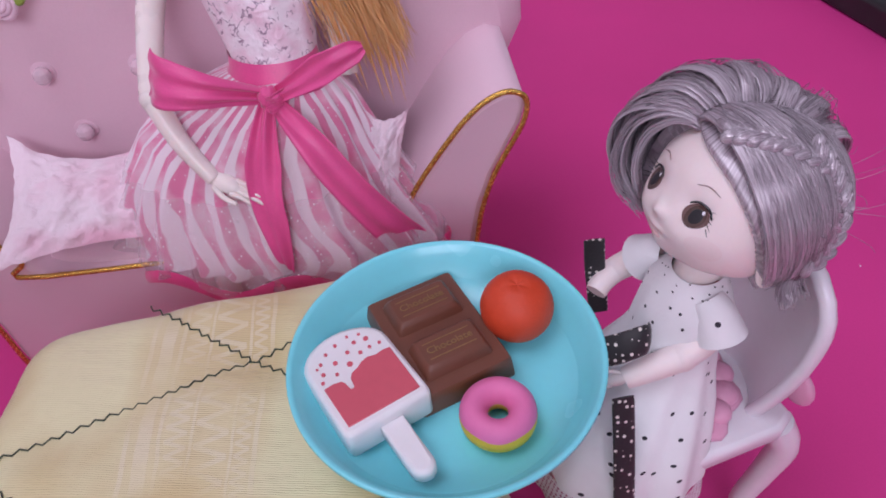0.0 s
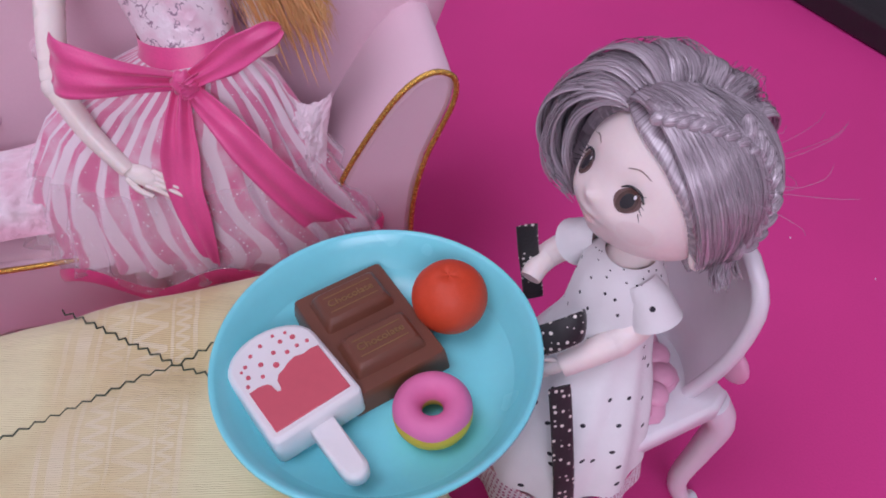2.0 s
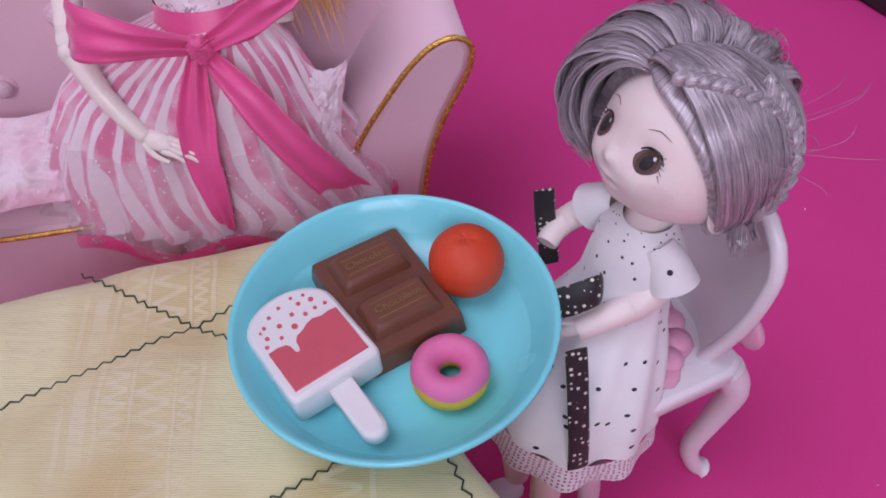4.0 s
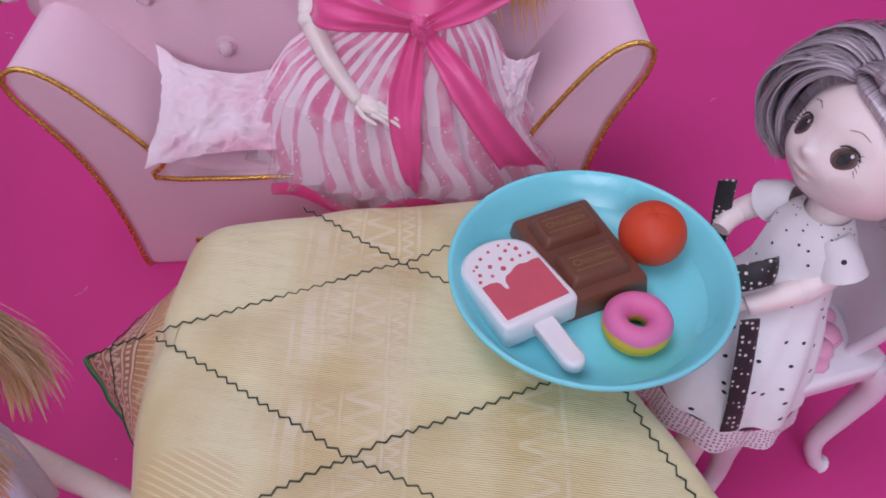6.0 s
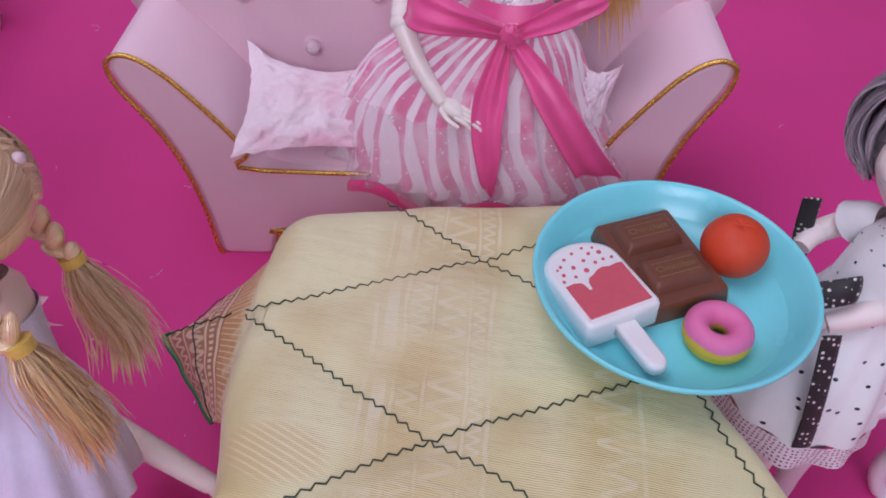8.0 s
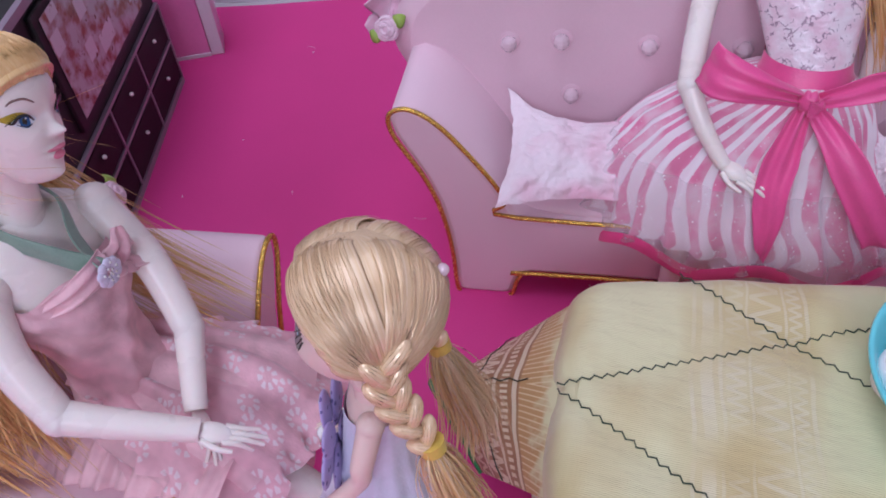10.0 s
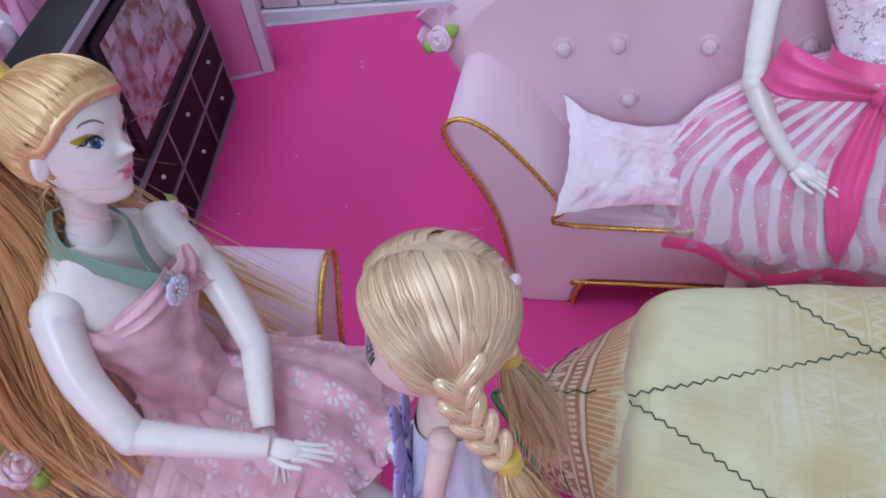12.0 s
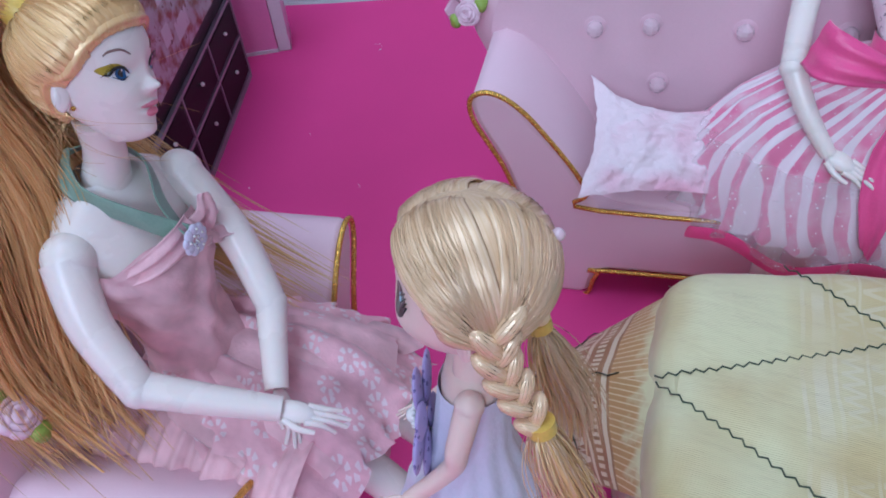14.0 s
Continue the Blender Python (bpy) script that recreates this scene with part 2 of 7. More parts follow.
def gauze_mat(name, col, flowers=False, low=0.72, high=0.97):
    """Thin pink gauze, with rings of small white petals printed on it where flowered."""
    m, nt, b = node_mat(name)
    vec = coords(nt)
    c = mixed(nt, ramp(nt, noise_tex(nt, vec, 70), 0.3, 0.7), shade(col, 0.9), shade(col, 1.08))
    if flowers:
        v = nd(nt, "ShaderNodeTexVoronoi", Scale=88, Randomness=0.75)
        v.voronoi_dimensions = "2D"
        nt.links.new(vec, v.inputs["Vector"])
        scaled = nt.nodes.new("ShaderNodeVectorMath")
        scaled.operation = "SUBTRACT"
        nt.links.new(vec, scaled.inputs[0])
        nt.links.new(v.outputs["Position"], scaled.inputs[1])
        sep = nt.nodes.new("ShaderNodeSeparateXYZ")
        nt.links.new(scaled.outputs[0], sep.inputs[0])
        turn = mth(nt, "ARCTAN2", sep.outputs[1], sep.outputs[0])
        petal = mth(nt, "GREATER_THAN", mth(nt, "COSINE", mth(nt, "MULTIPLY", turn, 7.0)), -0.25)
        ring = mth(nt, "LESS_THAN", mth(nt, "ABSOLUTE", mth(nt, "SUBTRACT", v.outputs["Distance"], 0.24)), 0.085)
        c = mixed(nt, mth(nt, "MULTIPLY", mth(nt, "MULTIPLY", petal, ring), 0.85), c, (0.93, 0.80, 0.84))
    nt.links.new(c, b.inputs["Base Color"])
    b.inputs["Roughness"].default_value, b.inputs["Sheen Weight"].default_value = 0.5, 0.4
    bumped(nt, b, noise_tex(nt, vec, 650, 3), 0.5, 0.0006)
    sheer(nt, b, vec, low, high, 90)
    return m


def veil_mat():
    """Sheer pink tulle with points of glitter."""
    m, nt, b = node_mat("glitter_tulle")
    vec = coords(nt)
    v = nd(nt, "ShaderNodeTexVoronoi", Scale=380)
    nt.links.new(vec, v.inputs["Vector"])
    spark = ramp(nt, v.outputs["Distance"], 0.20, 0.13)
    nt.links.new(mixed(nt, spark, (0.95, 0.80, 0.88), (1.0, 0.97, 0.98)), b.inputs["Base Color"])
    nt.links.new(mth(nt, "MULTIPLY_ADD", spark, 0.7, 0.24), b.inputs["Alpha"])
    b.inputs["Roughness"].default_value = 0.3
    b.inputs["Sheen Weight"].default_value = 0.3
    return m


def scroll_mat():
    """White-pink crinkled satin with fine broken plum scrolls."""
    m, nt, b = node_mat("scrolled_pale_satin")
    vec = coords(nt)
    n1, n2 = noise_tex(nt, vec, 270, 2.0), noise_tex(nt, vec, 190, 1.0)
    ink = nt.nodes.new("ShaderNodeMath")
    ink.operation = "MULTIPLY"
    nt.links.new(ramp(nt, n1, 0.46, 0.49), ink.inputs[0])
    nt.links.new(ramp(nt, n1, 0.54, 0.51), ink.inputs[1])
    part_ink = nt.nodes.new("ShaderNodeMath")
    part_ink.operation = "MULTIPLY"
    nt.links.new(ink.outputs[0], part_ink.inputs[0])
    nt.links.new(ramp(nt, n2, 0.50, 0.56), part_ink.inputs[1])
    ground = mixed(nt, ramp(nt, noise_tex(nt, vec, 90), 0.4, 0.65), (0.90, 0.80, 0.85), (0.84, 0.58, 0.68))
    nt.links.new(mixed(nt, part_ink.outputs[0], ground, (0.34, 0.22, 0.30)), b.inputs["Base Color"])
    b.inputs["Roughness"].default_value, b.inputs["Sheen Weight"].default_value = 0.26, 0.3
    bumped(nt, b, noise_tex(nt, vec, 160, 3.0), 0.7, 0.002)
    return m


PINK_SHEET = plain("magenta_foam", (0.74, 0.052, 0.285), 0.6, 0.07, 9, 0.12, 900, spec=0.35)
GREY_FLOOR = plain("grey_floor", (0.55, 0.53, 0.55), 0.4, 0.1, 4, 0.05, 60)
WHITE_WALL = plain("white_wall", (0.80, 0.79, 0.80), 0.8, 0.03, 3, 0.1, 90)
TILE = plain("pale_wall_tile", (0.72, 0.68, 0.72), 0.3, 0.05, 25, 0.05, 300, coat=0.2)
GROUT = plain("grey_grout", (0.36, 0.33, 0.36), 0.8, 0.1, 80, 0.2, 600)
VELVET = plain("pink_leatherette", (0.87, 0.62, 0.71), 0.5, 0.04, 14, 0.10, 1200, sheen=0.25, spec=0.35)
VELVET_IN = plain("pink_leatherette_tufted", (0.86, 0.60, 0.69), 0.5, 0.05, 14, 0.10, 1200, sheen=0.25, spec=0.35)
GOLD = plain("gold_cord", (0.74, 0.47, 0.10), 0.26, 0.3, 900, 0.8, 1700, metal=0.85)
CRYSTAL, _nt, _b = node_mat("pink_crystal_bead")
_b.inputs["Base Color"].default_value = (0.95, 0.73, 0.81, 1)
_b.inputs["Transmission Weight"].default_value = 0.25
_b.inputs["Roughness"].default_value = 0.05
_b.inputs["Coat Weight"].default_value = 0.6
ROSE = plain("pale_pink_satin", (0.86, 0.62, 0.72), 0.4, 0.08, 200, 0.2, 900, sheen=0.3)
LEAF = plain("green_ribbon", (0.32, 0.46, 0.08), 0.4, 0.2, 200, 0.3, 900)
TULLE = plain("pink_tulle", (0.80, 0.50, 0.63), 0.8, 0.06, 60, 0.4, 1800, sheen=0.3)
FLUFF = plain("white_pink_fluff", (0.88, 0.66, 0.78), 0.85, 0.12, 55, 0.9, 420, sheen=0.5, dist=0.0015)
SKIN = plain("pale_doll_vinyl", (0.92, 0.83, 0.78), 0.27, 0.03, 60, 0.03, 700, sss=0.12, spec=0.45)
SKIN_PALE = plain("fair_doll_vinyl", (0.93, 0.81, 0.78), 0.4, 0.03, 60, 0.03, 700, sss=0.12, spec=0.4)
SKIN_ROSE = plain("rosy_doll_vinyl", (0.88, 0.68, 0.60), 0.35, 0.03, 60, 0.03, 700, sss=0.12, spec=0.45)
GREY_HAIR = hair_mat("silver_mauve_hair", (0.27, 0.22, 0.26), (0.70, 0.63, 0.68), 0.19)
GOLD_HAIR = hair_mat("golden_hair", (0.90, 0.55, 0.20), (1.0, 0.74, 0.38), 0.25)
ORANGE_HAIR = hair_mat("orange_blond_hair", (0.97, 0.49, 0.15), (1.0, 0.68, 0.32), 0.26)
PALE_HAIR = hair_mat("pale_blond_hair", (0.84, 0.57, 0.31), (0.98, 0.77, 0.52), 0.25)
EYE_DARK = plain("dark_printed_eye", (0.02, 0.018, 0.022), 0.18, 0.1, 300, 0, coat=0.5)
EYE_BROWN = plain("brown_printed_eye", (0.10, 0.06, 0.05), 0.2, 0.2, 300, 0, coat=0.4)
EYE_BLUE = plain("blue_printed_eye", (0.04, 0.12, 0.30), 0.2, 0.3, 900, 0)
EYE_WHITE = plain("white_eye_glint", (0.85, 0.88, 0.92), 0.3, 0.02, 100, 0)
EYE_GOLD = plain("gold_eyeshadow", (0.50, 0.36, 0.03), 0.4, 0.2, 500, 0.1)
EYE_RIM = plain("dark_eye_rim", (0.16, 0.09, 0.08), 0.3, 0.1, 300, 0)
EYE_PALE = plain("pale_blue_glint", (0.45, 0.68, 0.78), 0.3, 0.02, 100, 0)
CHEEK = plain("blushed_vinyl", (0.92, 0.77, 0.74), 0.4, 0.03, 60, 0.03, 700, sss=0.12, spec=0.4)
LIP_SOFT = plain("soft_pink_lip", (0.86, 0.60, 0.58), 0.4, 0.05, 300, 0)
ELASTIC = plain("yellow_elastic", (0.72, 0.50, 0.10), 0.3, 0.15, 300, 0.3, 900)
BROW = plain("brown_brow_paint", (0.26, 0.15, 0.13), 0.5, 0.1, 500, 0)
LIP = plain("pink_lip_paint", (0.80, 0.26, 0.36), 0.35, 0.1, 500, 0)
BLUSH = plain("red_lip_paint", (0.55, 0.12, 0.14), 0.4, 0.1, 500, 0)
SKIRT = stripe_mat("pink_white_striped_satin", (0.96, 0.84, 0.90), (0.82, 0.24, 0.42), 1.22, 12.0, 0.32, (1, 2.2, 1), (0.40, 0.52))
VEIL = veil_mat()
BODICE = scroll_mat()
RIBBON = plain("deep_pink_satin_ribbon", (0.82, 0.09, 0.30), 0.32, 0.12, 60, 0.25, 1300, sheen=0.35)
HEM = plain("raspberry_ribbon_hem", (0.82, 0.07, 0.26), 0.30, 0.15, 90, 0.25, 1300, sheen=0.3)
POLKA = dotted_mat("white_dotted_cotton", (0.86, 0.86, 0.87), (0.02, 0.02, 0.03), 10.0, 0.070, 0.8, rand=0.9)
POLKA_SMALL = dotted_mat("white_dotted_sleeve_cotton", (0.86, 0.86, 0.87), (0.02, 0.02, 0.03), 110, 0.10, 0.8, uv=False)
LACE = dotted_mat("white_eyelet_lace", (0.82, 0.78, 0.82), (0.45, 0.10, 0.22), 40.0, 0.26, 0.8, rand=0.3)
BLACK_DOT = dotted_mat("black_dotted_ribbon", (0.010, 0.010, 0.012), (0.75, 0.72, 0.66), 430, 0.24, 0.5, uv=False, rand=0.25)
LIME = gauze_mat("pink_gauze", (0.90, 0.55, 0.60))
GAUZE_DOT = gauze_mat("pink_flowered_gauze", (0.88, 0.50, 0.57), True)
SAGE = plain("sage_satin_ribbon", (0.24, 0.36, 0.28), 0.3, 0.15, 150, 0.2, 1200, sheen=0.3)
LAVENDER = dotted_mat("lavender_glitter_felt", (0.47, 0.38, 0.70), (0.16, 0.12, 0.34), 330, 0.24, 0.6, uv=False, rand=1.0)
LILAC = plain("pale_lilac_organza", (0.72, 0.70, 0.86), 0.5, 0.08, 70, 0.4, 600, sheen=0.4)
PEARL = plain("white_pearl", (0.88, 0.88, 0.86), 0.18, 0.03, 200, 0, coat=0.6)
CYAN = plain("turquoise_plastic", (0.20, 0.78, 0.86), 0.25, 0.03, 30, 0.02, 300, coat=0.2, sss=0.04)
CHOC = plain("brown_vinyl", (0.17, 0.06, 0.035), 0.42, 0.06, 80, 0.05, 500)
CHOC_GOLD = plain("dull_gold_print", (0.27, 0.16, 0.06), 0.45, 0.1, 400, 0)
POP_WHITE = plain("white_vinyl", (0.86, 0.85, 0.86), 0.4, 0.03, 60, 0.03, 400, sss=0.05)
POP_RED = plain("rose_red_print", (0.66, 0.11, 0.15), 0.45, 0.05, 80, 0.03, 400)
ORANGE = plain("orange_red_rubber", (0.70, 0.065, 0.018), 0.55, 0.08, 60, 0.25, 700)
DONUT_PINK = plain("pink_icing_rubber", (0.80, 0.19, 0.42), 0.55, 0.05, 60, 0.12, 600)
DONUT_YELLOW = plain("yellow_rubber", (0.74, 0.52, 0.04), 0.55, 0.06, 60, 0.12, 600)
CHAIR_WHITE = plain("white_toy_plastic", (0.84, 0.82, 0.86), 0.3, 0.03, 40, 0.03, 300, coat=0.15, sss=0.05)
CHAIR_PINK = plain("pink_toy_plastic", (0.82, 0.40, 0.56), 0.35, 0.06, 60, 0.05, 300)
CHAIR_RED = plain("red_toy_plastic", (0.70, 0.05, 0.10), 0.35, 0.06, 60, 0.05, 300)
BROCADE = cloth_table_mat()
BORDER = border_mat()
GREEN_HEM = plain("green_hem_tape", (0.02, 0.19, 0.06), 0.5, 0.2, 200, 0.4, 1200)
THREAD = plain("dark_green_thread", (0.035, 0.06, 0.035), 0.7, 0.3, 800, 0.3, 2000)
BOX_DARK = plain("dark_printed_card", (0.024, 0.019, 0.022), 0.55, 0.3, 25, 0.05, 300, spec=0.25)
BOX_LINE = plain("mauve_grey_card_edge", (0.30, 0.23, 0.29), 0.4, 0.12, 60, 0.05, 300)
BOX_DRAWER = plain("black_plum_drawer_print", (0.016, 0.012, 0.014), 0.5, 0.5, 40, 0.05, 300, spec=0.15)
PHOTO = photo_mat()
CARD_PINK = plain("pink_card", (0.85, 0.28, 0.58), 0.4, 0.08, 14, 0.05, 300)
CARD_WHITE = plain("white_card", (0.80, 0.78, 0.84), 0.45, 0.03, 60, 0.05, 300)
SATIN_PINK = plain("pink_satin_folds", (0.80, 0.36, 0.58), 0.35, 0.12, 50, 0.3, 500, sheen=0.3)
CASE_BLACK = plain("black_case", (0.018, 0.018, 0.020), 0.5, 0.2, 60, 0.3, 600)
CASE_GREEN = plain("dark_green_pile", (0.03, 0.12, 0.03), 0.8, 0.4, 120, 0.9, 500)
LAMP_FACE, _nt2, _b2 = node_mat("lit_panel")
_b2.inputs["Emission Color"].default_value = (0.97, 0.98, 1, 1)
_b2.inputs["Emission Strength"].default_value = 3.0


# ---- mesh builder ----
class Shape:
    """Collects faces of several materials into one mesh."""

    def __init__(self):
        self.v, self.f, self.mi, self.sm, self.uv, self.mats = [], [], [], [], [], []

    def slot(self, m):
        if m not in self.mats:
            self.mats.append(m)
        return self.mats.index(m)

    def grid(self, pts, m, close_u=False, close_v=False, uv=None, smooth=True):
        """Rows of points; close_u joins each row's ends, close_v the last row to the first."""
        nr, nc, base, k = len(pts), len(pts[0]), len(self.v), self.slot(m)
        for row in pts:
            self.v.extend(tuple(p) for p in row)
        uvf = uv or (lambda i, j: (j / nc, i / max(1, nr - 1)))
        for i in range(nr if close_v else nr - 1):
            for j in range(nc if close_u else nc - 1):
                i2, j2 = (i + 1) % nr, (j + 1) % nc
                self.f.append((base + i * nc + j, base + i * nc + j2, base + i2 * nc + j2, base + i2 * nc + j))
                self.uv.append((uvf(i, j), uvf(i, j + 1), uvf(i + 1, j + 1), uvf(i + 1, j)))
                self.mi.append(k)
                self.sm.append(smooth)

    def fan(self, ring, m, smooth=True):
        base = len(self.v)
        self.v.extend(tuple(p) for p in ring)
        self.f.append(tuple(range(base, base + len(ring))))
        self.uv.append(tuple((0.5, 0.5) for _ in ring))
        self.mi.append(self.slot(m))
        self.sm.append(smooth)

    def ball(self, c, r, m, axes=None, nu=20, nv=12, fn=None, uvk=1.0):
        """Ellipsoid; axes: three direction vectors; fn(dir) scales the radius."""
        ax = axes or (Vector((1, 0, 0)), Vector((0, 1, 0)), Vector((0, 0, 1)))
        r = (r, r, r) if isinstance(r, (int, float)) else r
        c, rows = Vector(c), []
        for i in range(nv + 1):
            th = math.pi * min(max(i / nv, 0.003), 0.997)
            row = []
            for j in range(nu):
                ph = 2 * math.pi * j / nu
                d = (math.sin(th) * math.cos(ph), math.sin(th) * math.sin(ph), math.cos(th))
                k = fn(d) if fn else 1.0
                row.append(c + ax[0] * (d[0] * r[0] * k) + ax[1] * (d[1] * r[1] * k) + ax[2] * (d[2] * r[2] * k))
            rows.append(row)
        self.grid(rows, m, close_u=True, uv=lambda i, j: (uvk * j / nu, i / nv))

    def tube(self, pts, rad, m, seg=8, flat=1.0, side=None, smooth=True, caps=True, wave=None):
        """Swept tube; rad a number or one for each point; flat < 1 squashes it across side."""
        pts = [Vector(p) for p in pts]
        n = len(pts)
        rad = [rad] * n if isinstance(rad, (int, float)) else rad
        t = [(pts[min(i + 1, n - 1)] - pts[max(i - 1, 0)]).normalized() for i in range(n)]
        a = Vector(side) if side else (Vector((0, 0, 1)) if abs(t[0].z) < 0.9 else Vector((1, 0, 0)))
        rows = []
        for i in range(n):
            if i and not side:
                a = t[i - 1].rotation_difference(t[i]) @ a
            x = (a - t[i] * a.dot(t[i])).normalized()
            y = t[i].cross(x)
            rows.append([pts[i] + x * (rad[i] * math.cos(2 * math.pi * j / seg)) + y * (flat * rad[i] * math.sin(2 * math.pi * j / seg)) for j in range(seg)])
        self.grid(rows, m, close_u=True, smooth=smooth)
        if caps:
            self.fan(list(reversed(rows[0])), m)
            self.fan(rows[-1], m)

    def fibre(self, pts, rad, m, tint=0.0, n=14):
        """One fine three-sided hair; tint picks its colour from the streaks."""
        line = smooth_line(pts, n)
        k, rows = len(line), []
        for i, p in enumerate(line):
            t = (line[min(i + 1, k - 1)] - line[max(i - 1, 0)]).normalized()
            x = t.orthogonal().normalized()
            y = t.cross(x)
            g = rad * (0.04 if i in (0, k - 1) else 1)
            rows.append([p + x * g, p - x * (0.5 * g) + y * (0.866 * g), p - x * (0.5 * g) - y * (0.866 * g)])
        self.grid(rows, m, close_u=True, uv=lambda i, j: (tint + 0.002 * j, 0.6 * i / k))

    def ribbon(self, pts, widths, m, side, crease=0.0006, waves=3.0, n=28, seed=0.0, cut=0.0):
        """Thin satin ribbon with lengthwise creases; cut slants its end."""
        line = smooth_line(pts, n)
        k, rows, m_ = len(line), [], 14
        for i, p in enumerate(line):
            g = i / (k - 1)
            t = (line[min(i + 1, k - 1)] - line[max(i - 1, 0)]).normalized()
            x = (Vector(side) - t * Vector(side).dot(t)).normalized()
            y = t.cross(x)
            w = widths[0]
            for (ga, wa), (gb, wb) in zip(widths, widths[1:]):
                if ga <= g <= gb:
                    w = wa + (wb - wa) * (g - ga) / (gb - ga)
            row = []
            for sg in (1, -1):
                for j in range(m_ + 1):
                    q = (2 * j / m_ - 1) * sg
                    h = crease * (math.sin(waves * q * 2.2 + seed) + 0.5 * math.sin(waves * 2.1 * q + 3 * g + seed * 2)) * (1.2 - 0.6 * g)
                    h += 0.0007 * math.sin(9 * g + 1.5 * q + seed)
                    row.append(p + x * (w * q) + y * (h + 0.00025 * sg) + t * (cut * q * max(0, g - 0.8) * 5))
            rows.append(row)
        self.grid(rows, m, close_u=True)

    def skirt(self, rings, m, n=72, pleat=0.0, freq=14, seed=0, top=0, uvs=(6, 1), ax=None):
        """Loft of ellipses (centre, rx, ry), with pleats growing downwards."""
        rows, rnd = [], random.Random(seed)
        ph = [rnd.uniform(0, 6.28) for _ in range(4)]
        ex, ey = ax or (Vector((1, 0, 0)), Vector((0, 1, 0)))
        for i, (c, rx, ry) in enumerate(rings):
            g, row = i / (len(rings) - 1), []
            for j in range(n):
                a = 2 * math.pi * j / n
                k = 1 + pleat * g * (math.sin(freq * a + ph[0]) + 0.5 * math.sin(freq * 0.6 * a + ph[1]) * g)
                dz = pleat * 0.06 * g * math.sin(freq * 0.5 * a + ph[2]) * (rx + ry) * 0.5
                row.append(Vector(c) + ex * (rx * k * math.cos(a)) + ey * (ry * k * math.sin(a)) + Vector((0, 0, dz)))
            rows.append(row)
        self.grid(rows, m, close_u=True, uv=lambda i, j: (uvs[0] * j / n, uvs[1] * i / len(rings)))
        return rows

    def slab(self, lo, hi, m):
        x0, y0, z0 = lo
        x1, y1, z1 = hi
        p = [(x0, y0, z0), (x1, y0, z0), (x1, y1, z0), (x0, y1, z0), (x0, y0, z1), (x1, y0, z1), (x1, y1, z1), (x0, y1, z1)]
        base, k = len(self.v), self.slot(m)
        self.v.extend(p)
        for q in ((0, 3, 2, 1), (4, 5, 6, 7), (0, 1, 5, 4), (1, 2, 6, 5), (2, 3, 7, 6), (3, 0, 4, 7)):
            self.f.append(tuple(base + i for i in q))
            self.uv.append(((0, 0), (1, 0), (1, 1), (0, 1)))
            self.mi.append(k)
            self.sm.append(False)

    def prism(self, outline, y0, y1, m, bevel=0.002, smooth=False):
        """Outline in (x, z) pushed along y from y0 to y1, its edges rounded."""
        cx = sum(p[0] for p in outline) / len(outline)
        cz = sum(p[1] for p in outline) / len(outline)
        n = len(outline)

        def inset(d):
            out = []
            for i in range(n):
                a, b, c = (Vector(outline[i - 1]), Vector(outline[i]), Vector(outline[(i + 1) % n]))
                n1, n2 = Vector(((b - a).y, -(b - a).x)), Vector(((c - b).y, -(c - b).x))
                nn = (n1.normalized() + n2.normalized())
                nn = nn.normalized() if nn.length > 1e-6 else n1.normalized()
                out.append(b - nn * d)
            return out
        area = sum(outline[i - 1][0] * outline[i][1] - outline[i][0] * outline[i - 1][1] for i in range(n))
        s = 1 if area > 0 else -1
        rows = []
        for d, y in ((bevel, y0), (bevel * 0.3, y0 + bevel * 0.3), (0, y0 + bevel), (0, y1 - bevel), (bevel * 0.3, y1 - bevel * 0.3), (bevel, y1)):
            rows.append([Vector((p[0], y, p[1])) for p in inset(d * s)])
        self.grid(rows, m, close_u=True, smooth=True)
        self.fan(rows[0] if s > 0 else list(reversed(rows[0])), m, False)
        self.fan(list(reversed(rows[-1])) if s > 0 else rows[-1], m, False)

    def mesh(self, name, base=(0, 0, 0)):
        me = bpy.data.meshes.new(name)
        b = Vector(base)
        me.from_pydata([tuple(Vector(p) - b) for p in self.v], [], self.f)
        for m in self.mats:
            me.materials.append(m)
        me.polygons.foreach_set("material_index", self.mi)
        me.polygons.foreach_set("use_smooth", self.sm)
        lay = me.uv_layers.new(name="UVMap")
        lay.data.foreach_set("uv", [c for face in self.uv for p in face for c in p])
        bm = bmesh.new()
        bm.from_mesh(me)
        bmesh.ops.recalc_face_normals(bm, faces=bm.faces)
        bm.to_mesh(me)
        bm.free()
        return me

    def thing(self, name, base, label, category, kind="", group=""):
        ob = new(name, self.mesh(name, base))
        ob.location = base
        return tagged(ob, label, category, group, kind)

    def part(self, name, parent, label=""):
        """One mesh under a thing, in the thing's own coordinates."""
        ob = new(name, self.mesh(name))
        ob.parent = parent
        return tagged(ob, label)


def holder(name, m, label, category, group="", kind=""):
    ob = new(name)
    ob.empty_display_size = 0.01
    ob.matrix_world = m
    return tagged(ob, label, category, group, kind)


